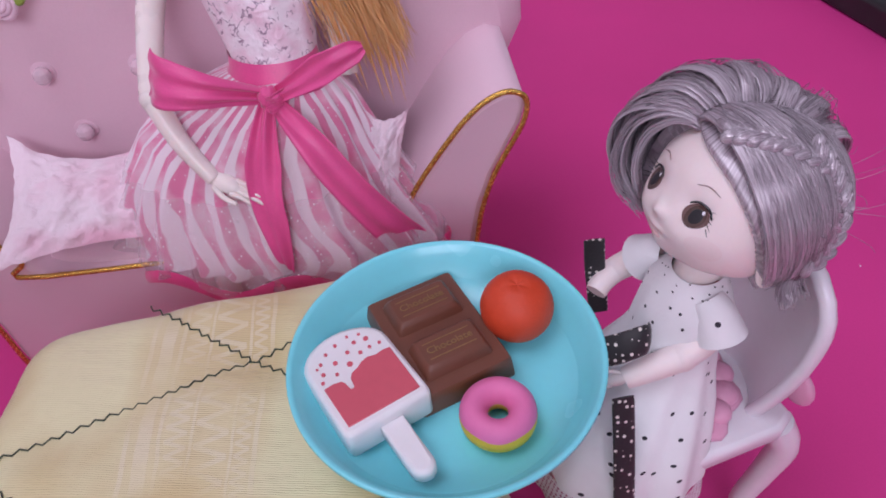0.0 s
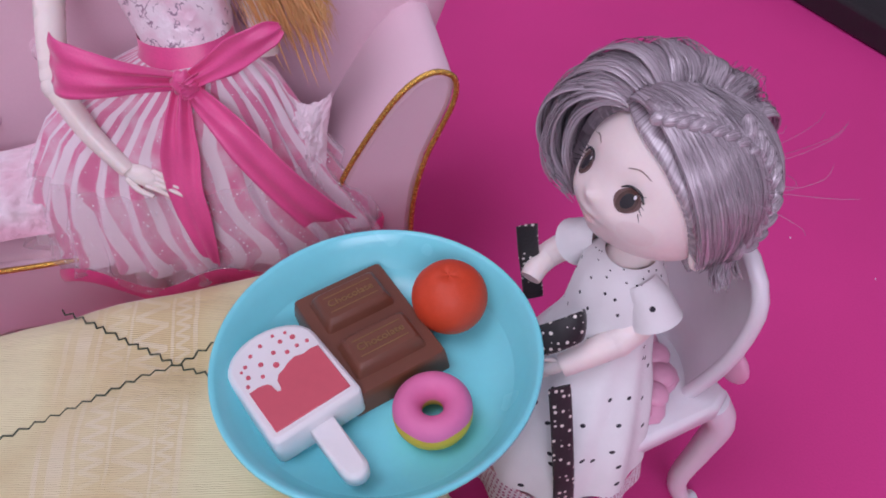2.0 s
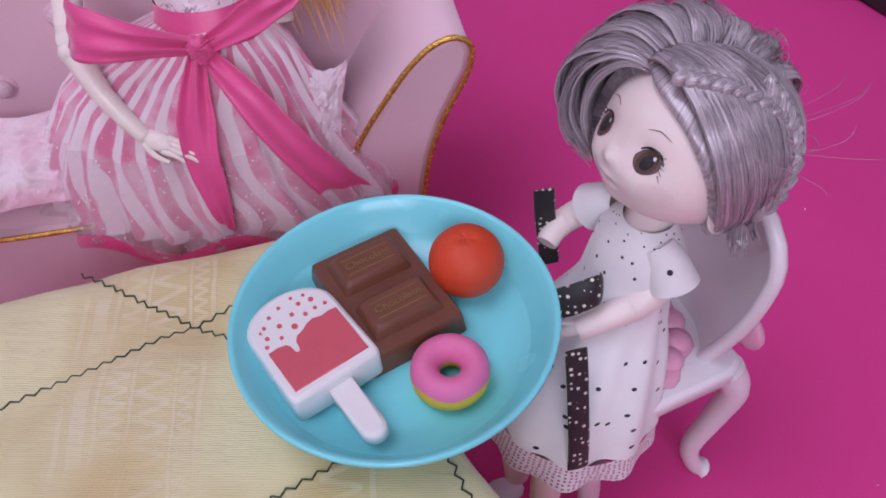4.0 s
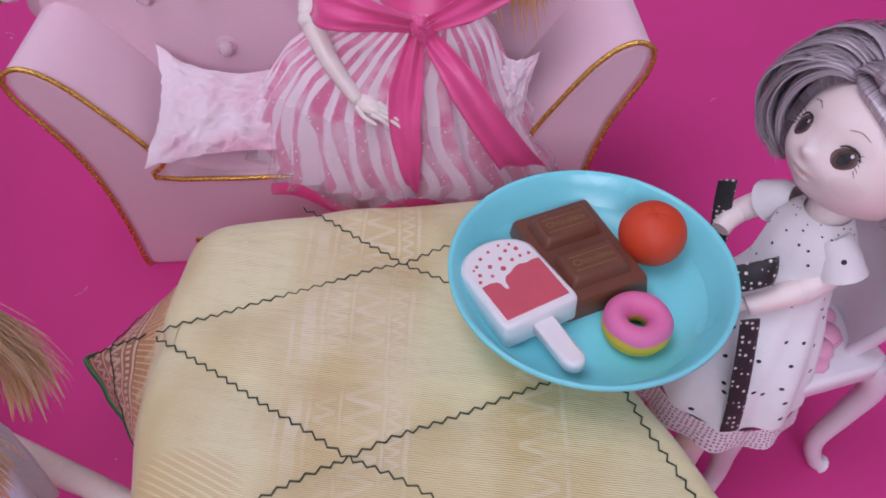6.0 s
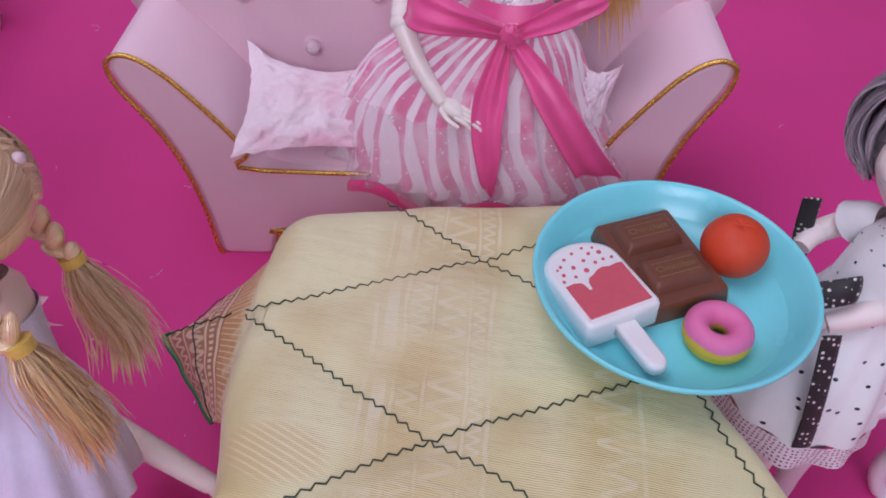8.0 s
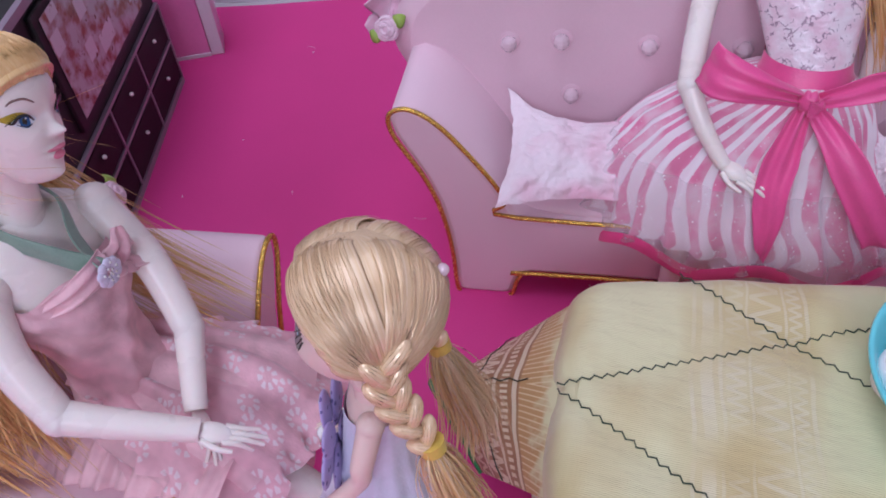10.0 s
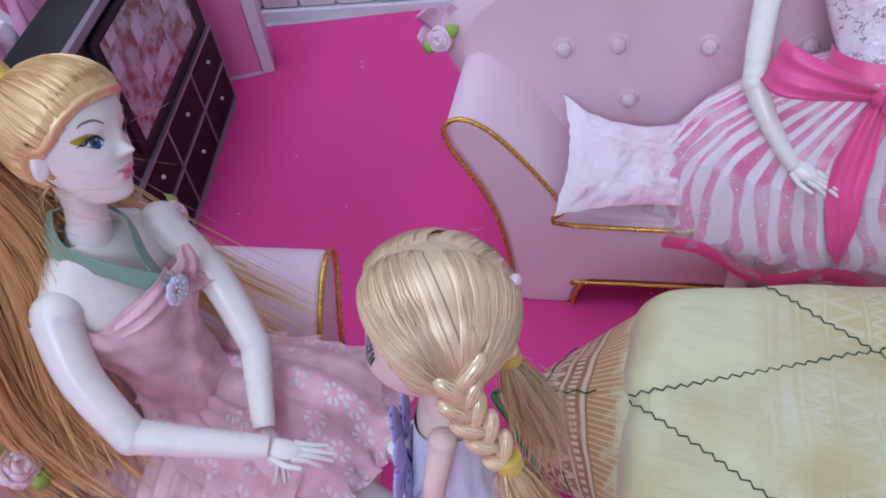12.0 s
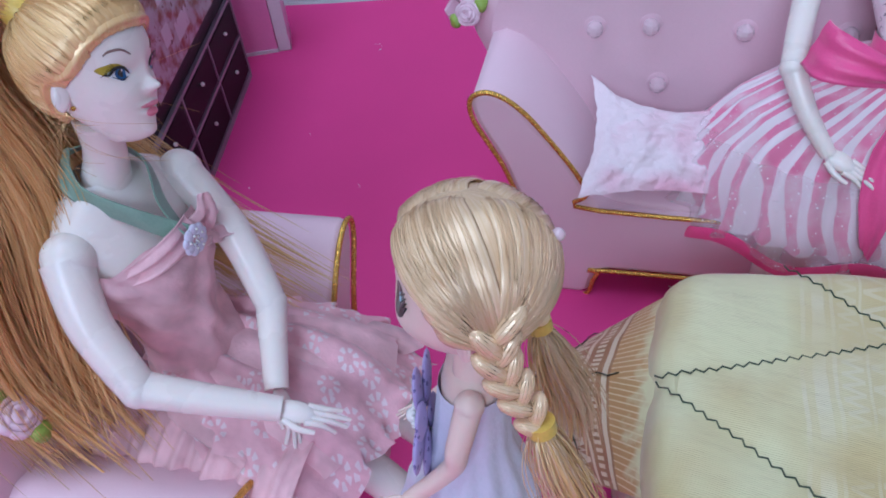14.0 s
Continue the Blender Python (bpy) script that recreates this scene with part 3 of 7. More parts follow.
def smooth_line(pts, n=24, closed=False):
    """Catmull-Rom line through the points."""
    p = [Vector(q) for q in pts]
    k, out = len(p), []
    segs = k if closed else k - 1
    for i in range(segs):
        a, b, c, d = (p[(i - 1) % k], p[i], p[(i + 1) % k], p[(i + 2) % k]) if closed else (p[max(i - 1, 0)], p[i], p[i + 1], p[min(i + 2, k - 1)])
        m = max(2, n // segs)
        for j in range(m):
            t = j / m
            out.append(0.5 * ((2 * b) + (c - a) * t + (2 * a - 5 * b + 4 * c - d) * t * t + (3 * b - a - 3 * c + d) * t ** 3))
    if not closed:
        out.append(p[-1])
    return out


# ---- room ----
def boxed(name, lo, hi, m, kind="structure", label="", category=""):
    s = Shape()
    s.slab(lo, hi, m)
    return s.thing(name, (0, 0, 0), label, category, kind)


boxed("floor", (-2, -2, -0.06), (2, 2, -0.004), GREY_FLOOR, label="grey floor under the pink foam sheet", category="floor")
boxed("ceiling", (-2, -2, 2.4), (2, 2, 2.46), WHITE_WALL, label="plain white ceiling", category="ceiling")
boxed("wall_west", (-2.06, -2, -0.06), (-2, 2, 2.46), WHITE_WALL, label="plain white wall", category="wall")
boxed("wall_east", (2, -2, -0.06), (2.06, 2, 2.46), WHITE_WALL, label="plain white wall", category="wall")
boxed("wall_south", (-2, -2.06, -0.06), (2, -2, 2.46), WHITE_WALL, label="plain white wall", category="wall")
boxed("wall_far", (-2, 2, -0.06), (2, 2.06, 2.46), WHITE_WALL, label="plain white wall", category="wall")
fixture = holder("ceiling_light", pose(-0.5, 0.1, 2.4), "square white ceiling light panel, switched on", "ceiling light")
s = Shape()
s.slab((-0.31, -0.31, -0.035), (0.31, 0.31, 0.0), CARD_WHITE)
s.part("frame", fixture)
s = Shape()
s.slab((-0.28, -0.28, -0.039), (0.28, 0.28, -0.035), LAMP_FACE)
s.part("diffuser", fixture, "glowing white diffuser")

# magenta sheet with a wavy far edge, along the tiled wall
WALL_DIR, WALL_AT = Vector((0.963, 0.27, 0)), Vector((-0.547, 0.53, 0))
s = Shape()
far = []
for i in range(61):
    d = -0.5 + i * 0.03
    wob = 0.010 * math.sin(d * 9 + 0.6) + 0.012 * max(0, min(1, (d - 0.05) * 8))
    p = WALL_AT + WALL_DIR * d + Vector((-0.27, 0.963, 0)) * (wob - 0.004)
    far.append(p)
rows = []
for k in range(25):
    g = k / 24
    row = []
    for p in far:
        q = Vector((p.x + (p.y - 0.53) * 0.25 * (1 - g), -0.62 + (p.y + 0.62) * g, 0))
        row.append(q)
    rows.append(row)
s.grid(rows, PINK_SHEET)
s.grid([[p + Vector((0, 0, 0)) for p in far], [p + Vector((0, 0, -0.0035)) for p in far]], PINK_SHEET)
s.thing("pink_sheet", (0, 0, 0), "magenta foam sheet laid flat on the floor", "ground sheet", "structure")

tiled = holder("wall_tiled", Matrix.Translation(WALL_AT + Vector((-0.27, 0.963, 0)) * 0.022 + Vector((0, 0, 0))) @ pose(0, 0, 0, 0, 0, math.degrees(math.atan2(0.27, 0.963))), "pale mauve-white tiled wall with a white skirting strip", "wall", kind="structure")
s = Shape()
s.slab((-0.55, 0.004, -0.004), (1.6, 0.03, 0.6), GROUT)
s.part("backing", tiled)
s = Shape()
s.slab((-0.55, -0.006, -0.004), (1.6, 0.004, 0.006), CARD_WHITE)
s.part("skirting", tiled, "white skirting strip")


def tile_mesh(w, h):
    t = Shape()
    r = 0.0035
    o = [(r, 0), (w - r, 0), (w - r * 0.3, r * 0.3), (w, r), (w, h - r), (w - r * 0.3, h - r * 0.3), (w - r, h), (r, h), (r * 0.3, h - r * 0.3), (0, h - r), (0, r), (r * 0.3, r * 0.3)]
    t.prism(o, -0.001, 0.0045, TILE, 0.0012)
    return t.mesh("tile")


tile_data = tile_mesh(0.0345, 0.052)

# ---- sofa and armchair ----
HALF = [(0.084, 0.0655), (0.090, 0.077), (0.097, 0.090), (0.105, 0.102), (0.113, 0.113), (0.121, 0.123), (0.130, 0.131), (0.139, 0.1345), (0.146, 0.132), (0.148, 0.126),
        (0.146, 0.117), (0.140, 0.105), (0.133, 0.091), (0.127, 0.073), (0.123, 0.052), (0.121, 0.030), (0.1205, 0.010), (0.119, 0.002), (0.114, 0.0), (0.092, 0.0), (0.087, 0.003), (0.085, 0.012), (0.082, 0.019), (0.076, 0.021)]


def rose(parent, c, r, face, tilt=0.0, leaves=True):
    """Satin ribbon rose with two folded green leaves, facing the given way."""
    f = Vector(face).normalized()
    up = Vector((0, 0, 1)) if abs(f.z) < 0.9 else Vector((0, 1, 0))
    x = (Matrix.Rotation(tilt, 3, f) @ up.cross(f).normalized())
    y = f.cross(x)
    c = Vector(c)
    s = Shape()
    for ring, (rr, n, lift) in enumerate(((1.0, 5, 0.0), (0.68, 4, 0.35), (0.4, 3, 0.6))):
        for i in range(n):
            a0 = 2 * math.pi * (i / n) + ring * 0.7
            pts = []
            for j in range(7):
                a = a0 + (j / 6 - 0.5) * 2 * math.pi / n * 1.5
                bow = 0.9 + 0.12 * math.sin(math.pi * j / 6)
                pts.append(c + (x * math.cos(a) + y * math.sin(a)) * r * rr * bow * 0.85 + f * r * (0.35 + lift * 0.5))
            s.tube(pts, [r * 0.10, r * 0.26, r * 0.32, r * 0.34, r * 0.32, r * 0.26, r * 0.10], ROSE, 7, 0.55, side=f)
    s.ball(c + f * r * 0.3, (r * 0.8, r * 0.8, r * 0.45), ROSE, (x, y, f), 14, 8)
    s.part("rose", parent, "pale pink satin ribbon rose")
    if leaves:
        for sg in (-1, 1):
            s = Shape()
            pts = [c + x * sg * r * (0.7 + 0.9 * g) + f * r * (0.25 + 0.3 * math.sin(3.1 * g)) + y * r * 0.25 * sg * g for g in (0, 0.25, 0.5, 0.75, 1.0, 1.15)]
            s.tube(pts, [r * 0.2, r * 0.5, r * 0.58, r * 0.5, r * 0.3, r * 0.08], LEAF, 8, 0.28, side=y)
            s.part("leaf", parent, "green ribbon leaf")


def settee(name, m, wide, tall, back_h, depth, label, category, beads, roses):
    """Toy sofa: one scrolled shell of arms, apron and feet, a tufted back, gold cord round the front."""
    ob = holder(name, m, label, category, "pink toy seats")
    mid = max(0.0, 0.146 * wide - 0.146)
    fx = (lambda u: u * wide) if wide >= 1 else (lambda u: u - 0.146 + 0.146 * wide if u > 0.08 else u * 0.3)
    right = [(max(fx(u), 0.004), z * tall) for u, z in HALF]
    outline = right + [(-u, z) for u, z in reversed(right)]
    s = Shape()
    s.prism(outline, 0.0, depth + 0.03, VELVET, 0.0035)
    s.part("shell", ob)
    s = Shape()
    hw = right[9][0]
    top = []
    for i in range(33):
        a = math.pi * i / 32
        e = 0.55
        cx, cz = math.cos(a), math.sin(a)
        top.append(((hw + 0.011) * math.copysign(abs(cx) ** e, cx), 0.128 * tall + (back_h - 0.128 * tall) * abs(cz) ** 0.8))
    base_w = right[13][0] - 0.004
    low = [(-base_w * 0.98, 0.03 * tall), (base_w * 0.98, 0.03 * tall), (hw - 0.004, 0.095 * tall)]
    s.prism(low + top + [(-hw + 0.004, 0.095 * tall)], depth, depth + 0.045, VELVET_IN, 0.012)
    s.part("backrest", ob, "tufted pink velvet backrest")
    s = Shape()
    sw = right[0][0]
    s.ball((0, depth * 0.5 + 0.004, 0.064 * tall), (sw + 0.006, depth * 0.52, 0.007), VELVET_IN, nu=40, nv=12, fn=lambda d: (abs(d[0]) ** 4 + abs(d[1]) ** 4 + abs(d[2]) ** 4 + 1e-9) ** -0.25)
    s.part("seat", ob)
    s = Shape()
    loop = smooth_line([(u, -0.0006, z) for u, z in outline], 4 * len(outline), True)
    loop.append(loop[0])
    s.tube(loop, 0.0013, GOLD, 8)
    s.part("piping", ob, "twisted gold cord piping")
    for u, z in beads:
        s = Shape()
        s.ball((u, depth - 0.0032, z), 0.0043, CRYSTAL, nu=9, nv=6)
        s.sm = [False] * len(s.sm)
        s.part("bead", ob, "clear pink faceted bead")
        s = Shape()
        s.ball((u, depth - 0.0002, z), (0.0056, 0.0006, 0.0056), VELVET_IN, nu=18, nv=8)
        s.part("tuft", ob)
    for c, r, face, tilt in roses:
        rose(ob, c, r, face, tilt)
    return ob


SOFA = pose(0, 0, 0, 0, 0, 10.0)
SOFA = SOFA @ pose(-0.058, 0.307, 0.0, 0, -1.0, 0)
sofa = settee("toy_sofa", SOFA, 1.0, 1.0, 0.19, 0.058, "pale pink velvet toy sofa with gold cord and beads", "sofa",
              [(-0.094, 0.137), (-0.067, 0.139), (-0.023, 0.137), (0.023, 0.137), (0.067, 0.139), (0.094, 0.137), (-0.0605, 0.106), (0.061, 0.107)],
              [((-0.158, 0.058, 0.143), 0.0068, (-0.15, -1, 0.35), 0.5), ((-0.066, 0.052, 0.176), 0.0068, (0, -1, 0.35), 0.2)])
# a sheer bow of tulle behind the corner rose
s = Shape()
for a0, ln in ((2.2, 0.016), (0.9, 0.018), (3.6, 0.014)):
    pts = [(-0.158 + math.cos(a0) * ln * g, 0.062 + 0.006 * math.sin(3 * g), 0.143 + math.sin(a0) * ln * g) for g in (0, 0.25, 0.5, 0.75, 1.0)]
    s.tube(pts, [0.002, 0.005, 0.007, 0.007, 0.005], TULLE, 8, 0.12, side=(math.sin(a0), 0, -math.cos(a0)))
s.part("tulle_bow", sofa, "sheer pink tulle bow")

ARM_DIR = math.degrees(math.atan2(0.20, 0.98))
CHAIR = Matrix.Translation((-0.272, 0.118, 0)) @ pose(0, 0, 0, 0, 0, 90 + ARM_DIR)
armchair = settee("toy_armchair", CHAIR, 0.5, 0.84, 0.150, 0.075, "pale pink velvet toy armchair with gold cord", "armchair",
                  [(-0.03, 0.12), (0.0, 0.121), (0.03, 0.12)],
                  [((-0.055, 0.070, 0.136), 0.0072, (0.1, -0.8, 0.6), 1.3), ((0.083, 0.078, 0.12), 0.0065, (0.3, -0.8, 0.5), 0.4)])

# ---- fluffy cushions ----
def cushion(name, corners, thick, m, label, seed, base):
    """Puffy square cushion with drawn-in sides between four corners."""
    a, b, c, d = (Vector(p) for p in corners)
    nrm = (b - a).cross(d - a).normalized()
    s, n = Shape(), 48
    for sg in (1, -1):
        rows = []
        for i in range(n + 1):
            row = []
            for j in range(n + 1):
                u, v = j / n, i / n
                pu = u + 0.15 * (0.5 - u) * 4 * v * (1 - v) + 0.016 * noise.noise(Vector((u * 9, v * 9, seed + 4)))
                pv = v + (0.42 if v > 0.5 else 0.10) * (0.5 - v) * 4 * u * (1 - u) + 0.018 * noise.noise(Vector((u * 8, v * 8, seed + 7)))
                p = a * (1 - pu) * (1 - pv) + b * pu * (1 - pv) + c * pu * pv + d * (1 - pu) * pv
                e = min(u, 1 - u, v, 1 - v)
                h = thick * (min(1, e * 3.2) ** 0.6) * (16 * u * (1 - u) * v * (1 - v)) ** 0.25
                q = Vector((u * 4, v * 4, seed))
                h += 0.0030 * (noise.noise(q * 1.6) + 0.5 * noise.noise(q * 4) + 0.3 * noise.noise(q * 9)) * min(1, e * 12)
                row.append(p + nrm * sg * h + nrm * 0.001 * noise.noise(q * 3) + (b - a) * 0.012 * noise.noise(q * 4.1))
            rows.append(row)
        s.grid(rows, m)
    return s.thing(name, base, label, "cushion", group="sofa cushions")


def pillow_mat():
    m, nt, b = node_mat("pink_blotched_plush")
    n = noise_tex(nt, coords(nt), 20, 2)
    c = mixed(nt, ramp(nt, n, 0.47, 0.60), (0.90, 0.76, 0.82), (0.84, 0.48, 0.60))
    nt.links.new(c, b.inputs["Base Color"])
    b.inputs["Roughness"].default_value, b.inputs["Sheen Weight"].default_value = 0.85, 0.5
    bumped(nt, b, noise_tex(nt, coords(nt), 380, 4), 0.7, 0.0015)
    return m


PLUSH = pillow_mat()
cushion("plush_cushion", [(-0.203, 0.262, 0.083), (-0.142, 0.288, 0.080), (-0.136, 0.333, 0.104), (-0.214, 0.325, 0.112)], 0.0055, PLUSH, "white and pink plush cushion leaning on the sofa arm", 3.0, (-0.17, 0.30, 0.072))
cushion("plush_cushion", [(-0.046, 0.304, 0.090), (-0.025, 0.301, 0.084), (-0.018, 0.319, 0.128), (-0.044, 0.326, 0.134)], 0.006, PLUSH, "small pink plush cushion tucked behind the seated doll", 9.0, (0.0, 0.32, 0.072))

# ---- quilted table ----
EDGE = [(-0.150, 0.206), (-0.126, 0.220), (-0.075, 0.234), (-0.030, 0.244), (-0.002, 0.241), (0.010, 0.214), (0.016, 0.185), (0.024, 0.158), (0.045, 0.126), (0.068, 0.085), (0.070, 0.045), (0.03, 0.024), (-0.05, 0.020), (-0.108, 0.030), (-0.128, 0.062), (-0.133, 0.09), (-0.143, 0.118), (-0.148, 0.15), (-0.152, 0.180)]
SEAMS = [
    [(-0.112, 0.222), (-0.104, 0.2185), (-0.064, 0.1975), (-0.046, 0.190), (-0.01, 0.172), (0.016, 0.154), (0.026, 0.136), (0.038, 0.116), (0.05, 0.09)],
    [(-0.148, 0.1525), (-0.128, 0.163), (-0.094, 0.181), (-0.064, 0.1975), (-0.046, 0.208), (-0.01, 0.226)],
    [(-0.148, 0.1525), (-0.118, 0.139), (-0.092, 0.126), (-0.067, 0.115), (-0.036, 0.104), (0.0, 0.085)],
    [(-0.118, 0.075), (-0.104, 0.087), (-0.067, 0.115), (-0.026, 0.139), (-0.004, 0.151), (0.012, 0.16)],
]


def table_height(x, y):
    z = 0.1085 + 0.0016 * noise.noise(Vector((x * 40, y * 40, 1.0)))
    for line in SEAMS:
        best = 9.0
        for a, b in zip(line, line[1:]):
            ab, ap = Vector(b) - Vector(a), Vector((x, y)) - Vector(a)
            t = max(0, min(1, ap.dot(ab) / ab.length_squared))
            best = min(best, (ap - ab * t).length)
        z -= 0.0016 * math.exp(-(best / 0.006) ** 2)
    return z


table = holder("quilted_table", pose(-0.045, 0.13, 0), "low toy table covered in quilted cream brocade", "table")
OFF = Vector((-0.045, 0.13, 0))
s = Shape()
ring = smooth_line([(x, y, 0) for x, y in EDGE], 114, True)
cen = Vector((-0.045, 0.13, 0))
rows = []
for k, drop in ((1.035, 0.108), (1.03, 0.08), (1.02, 0.055), (1.01, 0.035), (1.0, 0.020), (0.985, 0.010), (0.96, 0.0042), (0.93, 0.0014), (0.89, 0.0004), (0.84, 0), (0.78, 0), (0.72, 0), (0.66, 0), (0.60, 0), (0.54, 0), (0.48, 0), (0.42, 0), (0.36, 0), (0.30, 0), (0.24, 0), (0.18, 0), (0.12, 0), (0.06, 0), (0.01, 0)):
    row = []
    for j, p in enumerate(ring):
        d = p - cen
        fold = 1 + (0.012 * math.sin(j * 0.85) + 0.010 * math.sin(j * 0.37 + 1)) * min(1, drop / 0.06)
        q = cen + d * k * fold
        row.append(Vector((q.x, q.y, max(0.0, table_height(q.x, q.y) - drop))) - OFF)
    rows.append(row)
s.grid(rows, BROCADE, close_u=True)
s.fan(rows[-1], BROCADE)
s.part("cloth", table, "cream brocade cloth with tan patches")
# stitching in zigzag, dark green
for line in SEAMS:
    s = Shape()
    fine = smooth_line([(x, y, 0) for x, y in line], 300)
    gone, step, flip, pts = 0.0, 0.0024, 1, []
    for a, b in zip(fine, fine[1:]):
        gone += (b - a).length
        if gone >= step:
            gone -= step
            way = (b - a).normalized()
            q = b + Vector((-way.y, way.x, 0)) * (0.0008 * flip)
            flip = -flip
            pts.append(Vector((q.x, q.y, table_height(q.x, q.y) + 0.0004)) - OFF)
    s.tube(pts, 0.00034, THREAD, 5)
    s.part("stitching", table, "dark green zigzag stitching")


RIDGE = Vector((-0.6, -0.1, 0.8)).normalized()


def patch(s, a, b, c, d, m, bulge, n=18, uv0=0.0, uv1=1.0):
    """Curved quad a-b-c-d (a-b is the inner edge); bulge pushes it along its normal."""
    a, b, c, d = (Vector(p) - OFF for p in (a, b, c, d))
    nr = (b - a).cross(d - a).normalized()
    if nr.z < 0:
        nr = -nr
    rows = []
    for i in range(n + 1):
        v, row = i / n, []
        for j in range(n + 1):
            u = j / n
            p = a * (1 - u) * (1 - v) + b * u * (1 - v) + c * u * v + d * (1 - u) * v
            nn = RIDGE.lerp(nr, min(1.0, u * 3)).normalized()
            row.append(p + nn * bulge * 4 * v * (1 - v) * (0.4 + 2.4 * u * (1 - u)) + nr * 0.0007 * math.sin(u * 16) * v)
        rows.append(row)
    s.grid(rows, m, uv=lambda i, j: (i / n, uv0 + (uv1 - uv0) * j / n))
    return rows


s = Shape()
TIP = (-0.2125, 0.183, 0.034)
r1 = patch(s, (-0.138, 0.1545, 0.1070), (-0.140, 0.2060, 0.1045), (-0.198, 0.212, 0.014), TIP, BORDER, 0.0042)
r2 = patch(s, (-0.138, 0.1545, 0.1070), (-0.134, 0.1080, 0.1040), (-0.176, 0.150, 0.024), TIP, BORDER, 0.0042)
s.part("cloth_corner", table, "brown figured border on the hanging cloth corner")
s = Shape()
s.tube(r1[-1], 0.0022, GREEN_HEM, 8, 0.6)
s.tube(r2[-1], 0.0024, GREEN_HEM, 8, 0.6)
s.part("hem", table, "green tape hem")
s = Shape()
pts = []
for i, q in enumerate(r1[5:]):
    p = q[0].lerp(q[1], 0.5) + Vector((0, 0, 0.0008))
    pts.append(p + Vector((0, 0.0008 * (-1) ** i, 0)))
s.tube(pts, 0.0003, THREAD, 5)
pts = [r1[11][j] + Vector((-0.0006, 0, 0.0012 * (1 if j % 2 else 0.4))) for j in range(0, 19)]
s.tube(pts, 0.0003, THREAD, 5)
pts = [r2[11][j] + Vector((-0.0006, 0, 0.0012 * (1 if j % 2 else 0.4))) for j in range(0, 19)]
s.tube(pts, 0.0003, THREAD, 5)
s.part("stitching", table, "dark green zigzag stitching")

# ---- plate with toy sweets ----
PC = Vector((0.0053, 0.1845, 0.1095))
s = Shape()
prof = [(0.004, 0.0), (0.030, 0.0), (0.033, 0.0005), (0.040, 0.006), (0.0465, 0.0155), (0.0488, 0.0195), (0.0502, 0.0205), (0.0508, 0.0200), (0.0508, 0.0188), (0.0495, 0.0178), (0.0475, 0.0150), (0.0415, 0.0085), (0.0350, 0.0055), (0.0310, 0.0050), (0.015, 0.0048), (0.0003, 0.0048)]
rows = [[(r * math.cos(6.28319 * j / 96), r * math.sin(6.28319 * j / 96), z) for j in range(96)] for r, z in prof]
s.grid(rows, CYAN, close_u=True)
s.fan(rows[0], CYAN)
plate = new("plate", s.mesh("plate"))
plate.location = PC
plate.scale = (0.975, 0.975, 1.0)
tagged(plate, "shiny turquoise plastic toy plate on the quilted table", "plate")
PZ = PC.z + 0.0050


def bar_segment(s, x0, x1, y0, y1, z0, z1, m, taper=0.0035):
    rows = []
    for k, z in ((0, z0), (0.45, z0 + (z1 - z0) * 0.6), (0.8, z1 - 0.0006), (1.15, z1)):
        t = taper * k
        o = []
        for cx, cy, sx, sy in ((x0, y0, 1, 1), (x1, y0, -1, 1), (x1, y1, -1, -1), (x0, y1, 1, -1)):
            r = 0.0012
            pts = [(cx + sx * t, cy + sy * (t + r)), (cx + sx * (t + 0.3 * r), cy + sy * (t + 0.3 * r)), (cx + sx * (t + r), cy + sy * t)]
            o.extend(pts if sx * sy > 0 else list(reversed(pts)))
        rows.append([(x, y, z) for x, y in o])
    s.grid(rows, m, close_u=True)
    s.fan(rows[-1], m)
    s.fan(list(reversed(rows[0])), m)


ang = math.degrees(math.atan2(0.018, 0.028)) - 2
bar = holder("chocolate_bar", Matrix.Translation((0.0012, 0.1985, PZ)) @ pose(0, 0, 0, 0, 0, ang), "brown toy chocolate bar with two raised blocks", "toy food", "toy sweets on the plate")
s = Shape()
bar_segment(s, -0.0168, 0.0168, -0.0228, 0.0228, 0.0, 0.0085, CHOC, 0.0012)
s.part("bar_base", bar)
for y in (0.0105, -0.0095):
    s = Shape()
    bar_segment(s, -0.0120, 0.0120, y - 0.0076, y + 0.0076, 0.0083, 0.0128, CHOC, 0.0020)
    block = s.part("block", bar)
    fc = bpy.data.curves.new("lettering", "FONT")
    fc.body, fc.size, fc.align_x, fc.align_y, fc.extrude = "Chocolate", 0.0038, "CENTER", "CENTER", 0.00012
    fc.materials.append(CHOC_GOLD)
    tx = new("lettering", fc)
    tx.parent = block
    tx.location = (0, y, 0.01295)
    tagged(tx, "gold printed word Chocolate")
    for dy in (0.0031, -0.0031):
        s = Shape()
        s.slab((-0.0082, y + dy - 0.00018, 0.01265), (0.0082, y + dy + 0.00018, 0.01292), CHOC_GOLD)
        s.part("rule", block, "thin gold printed line")

# ice lolly
axis = Vector((-0.0205, 0.028)).normalized()
lolly = holder("ice_lolly", Matrix.Translation((-0.0210, 0.1785, PZ + 0.0010)) @ pose(0, 0, 0, -3, 0, math.degrees(math.atan2(axis.y, axis.x)) - 90) @ Matrix.Diagonal((1.03, 1.08, 1.0, 1)), "white and rose toy ice lolly with a stick", "toy food", "toy sweets on the plate")


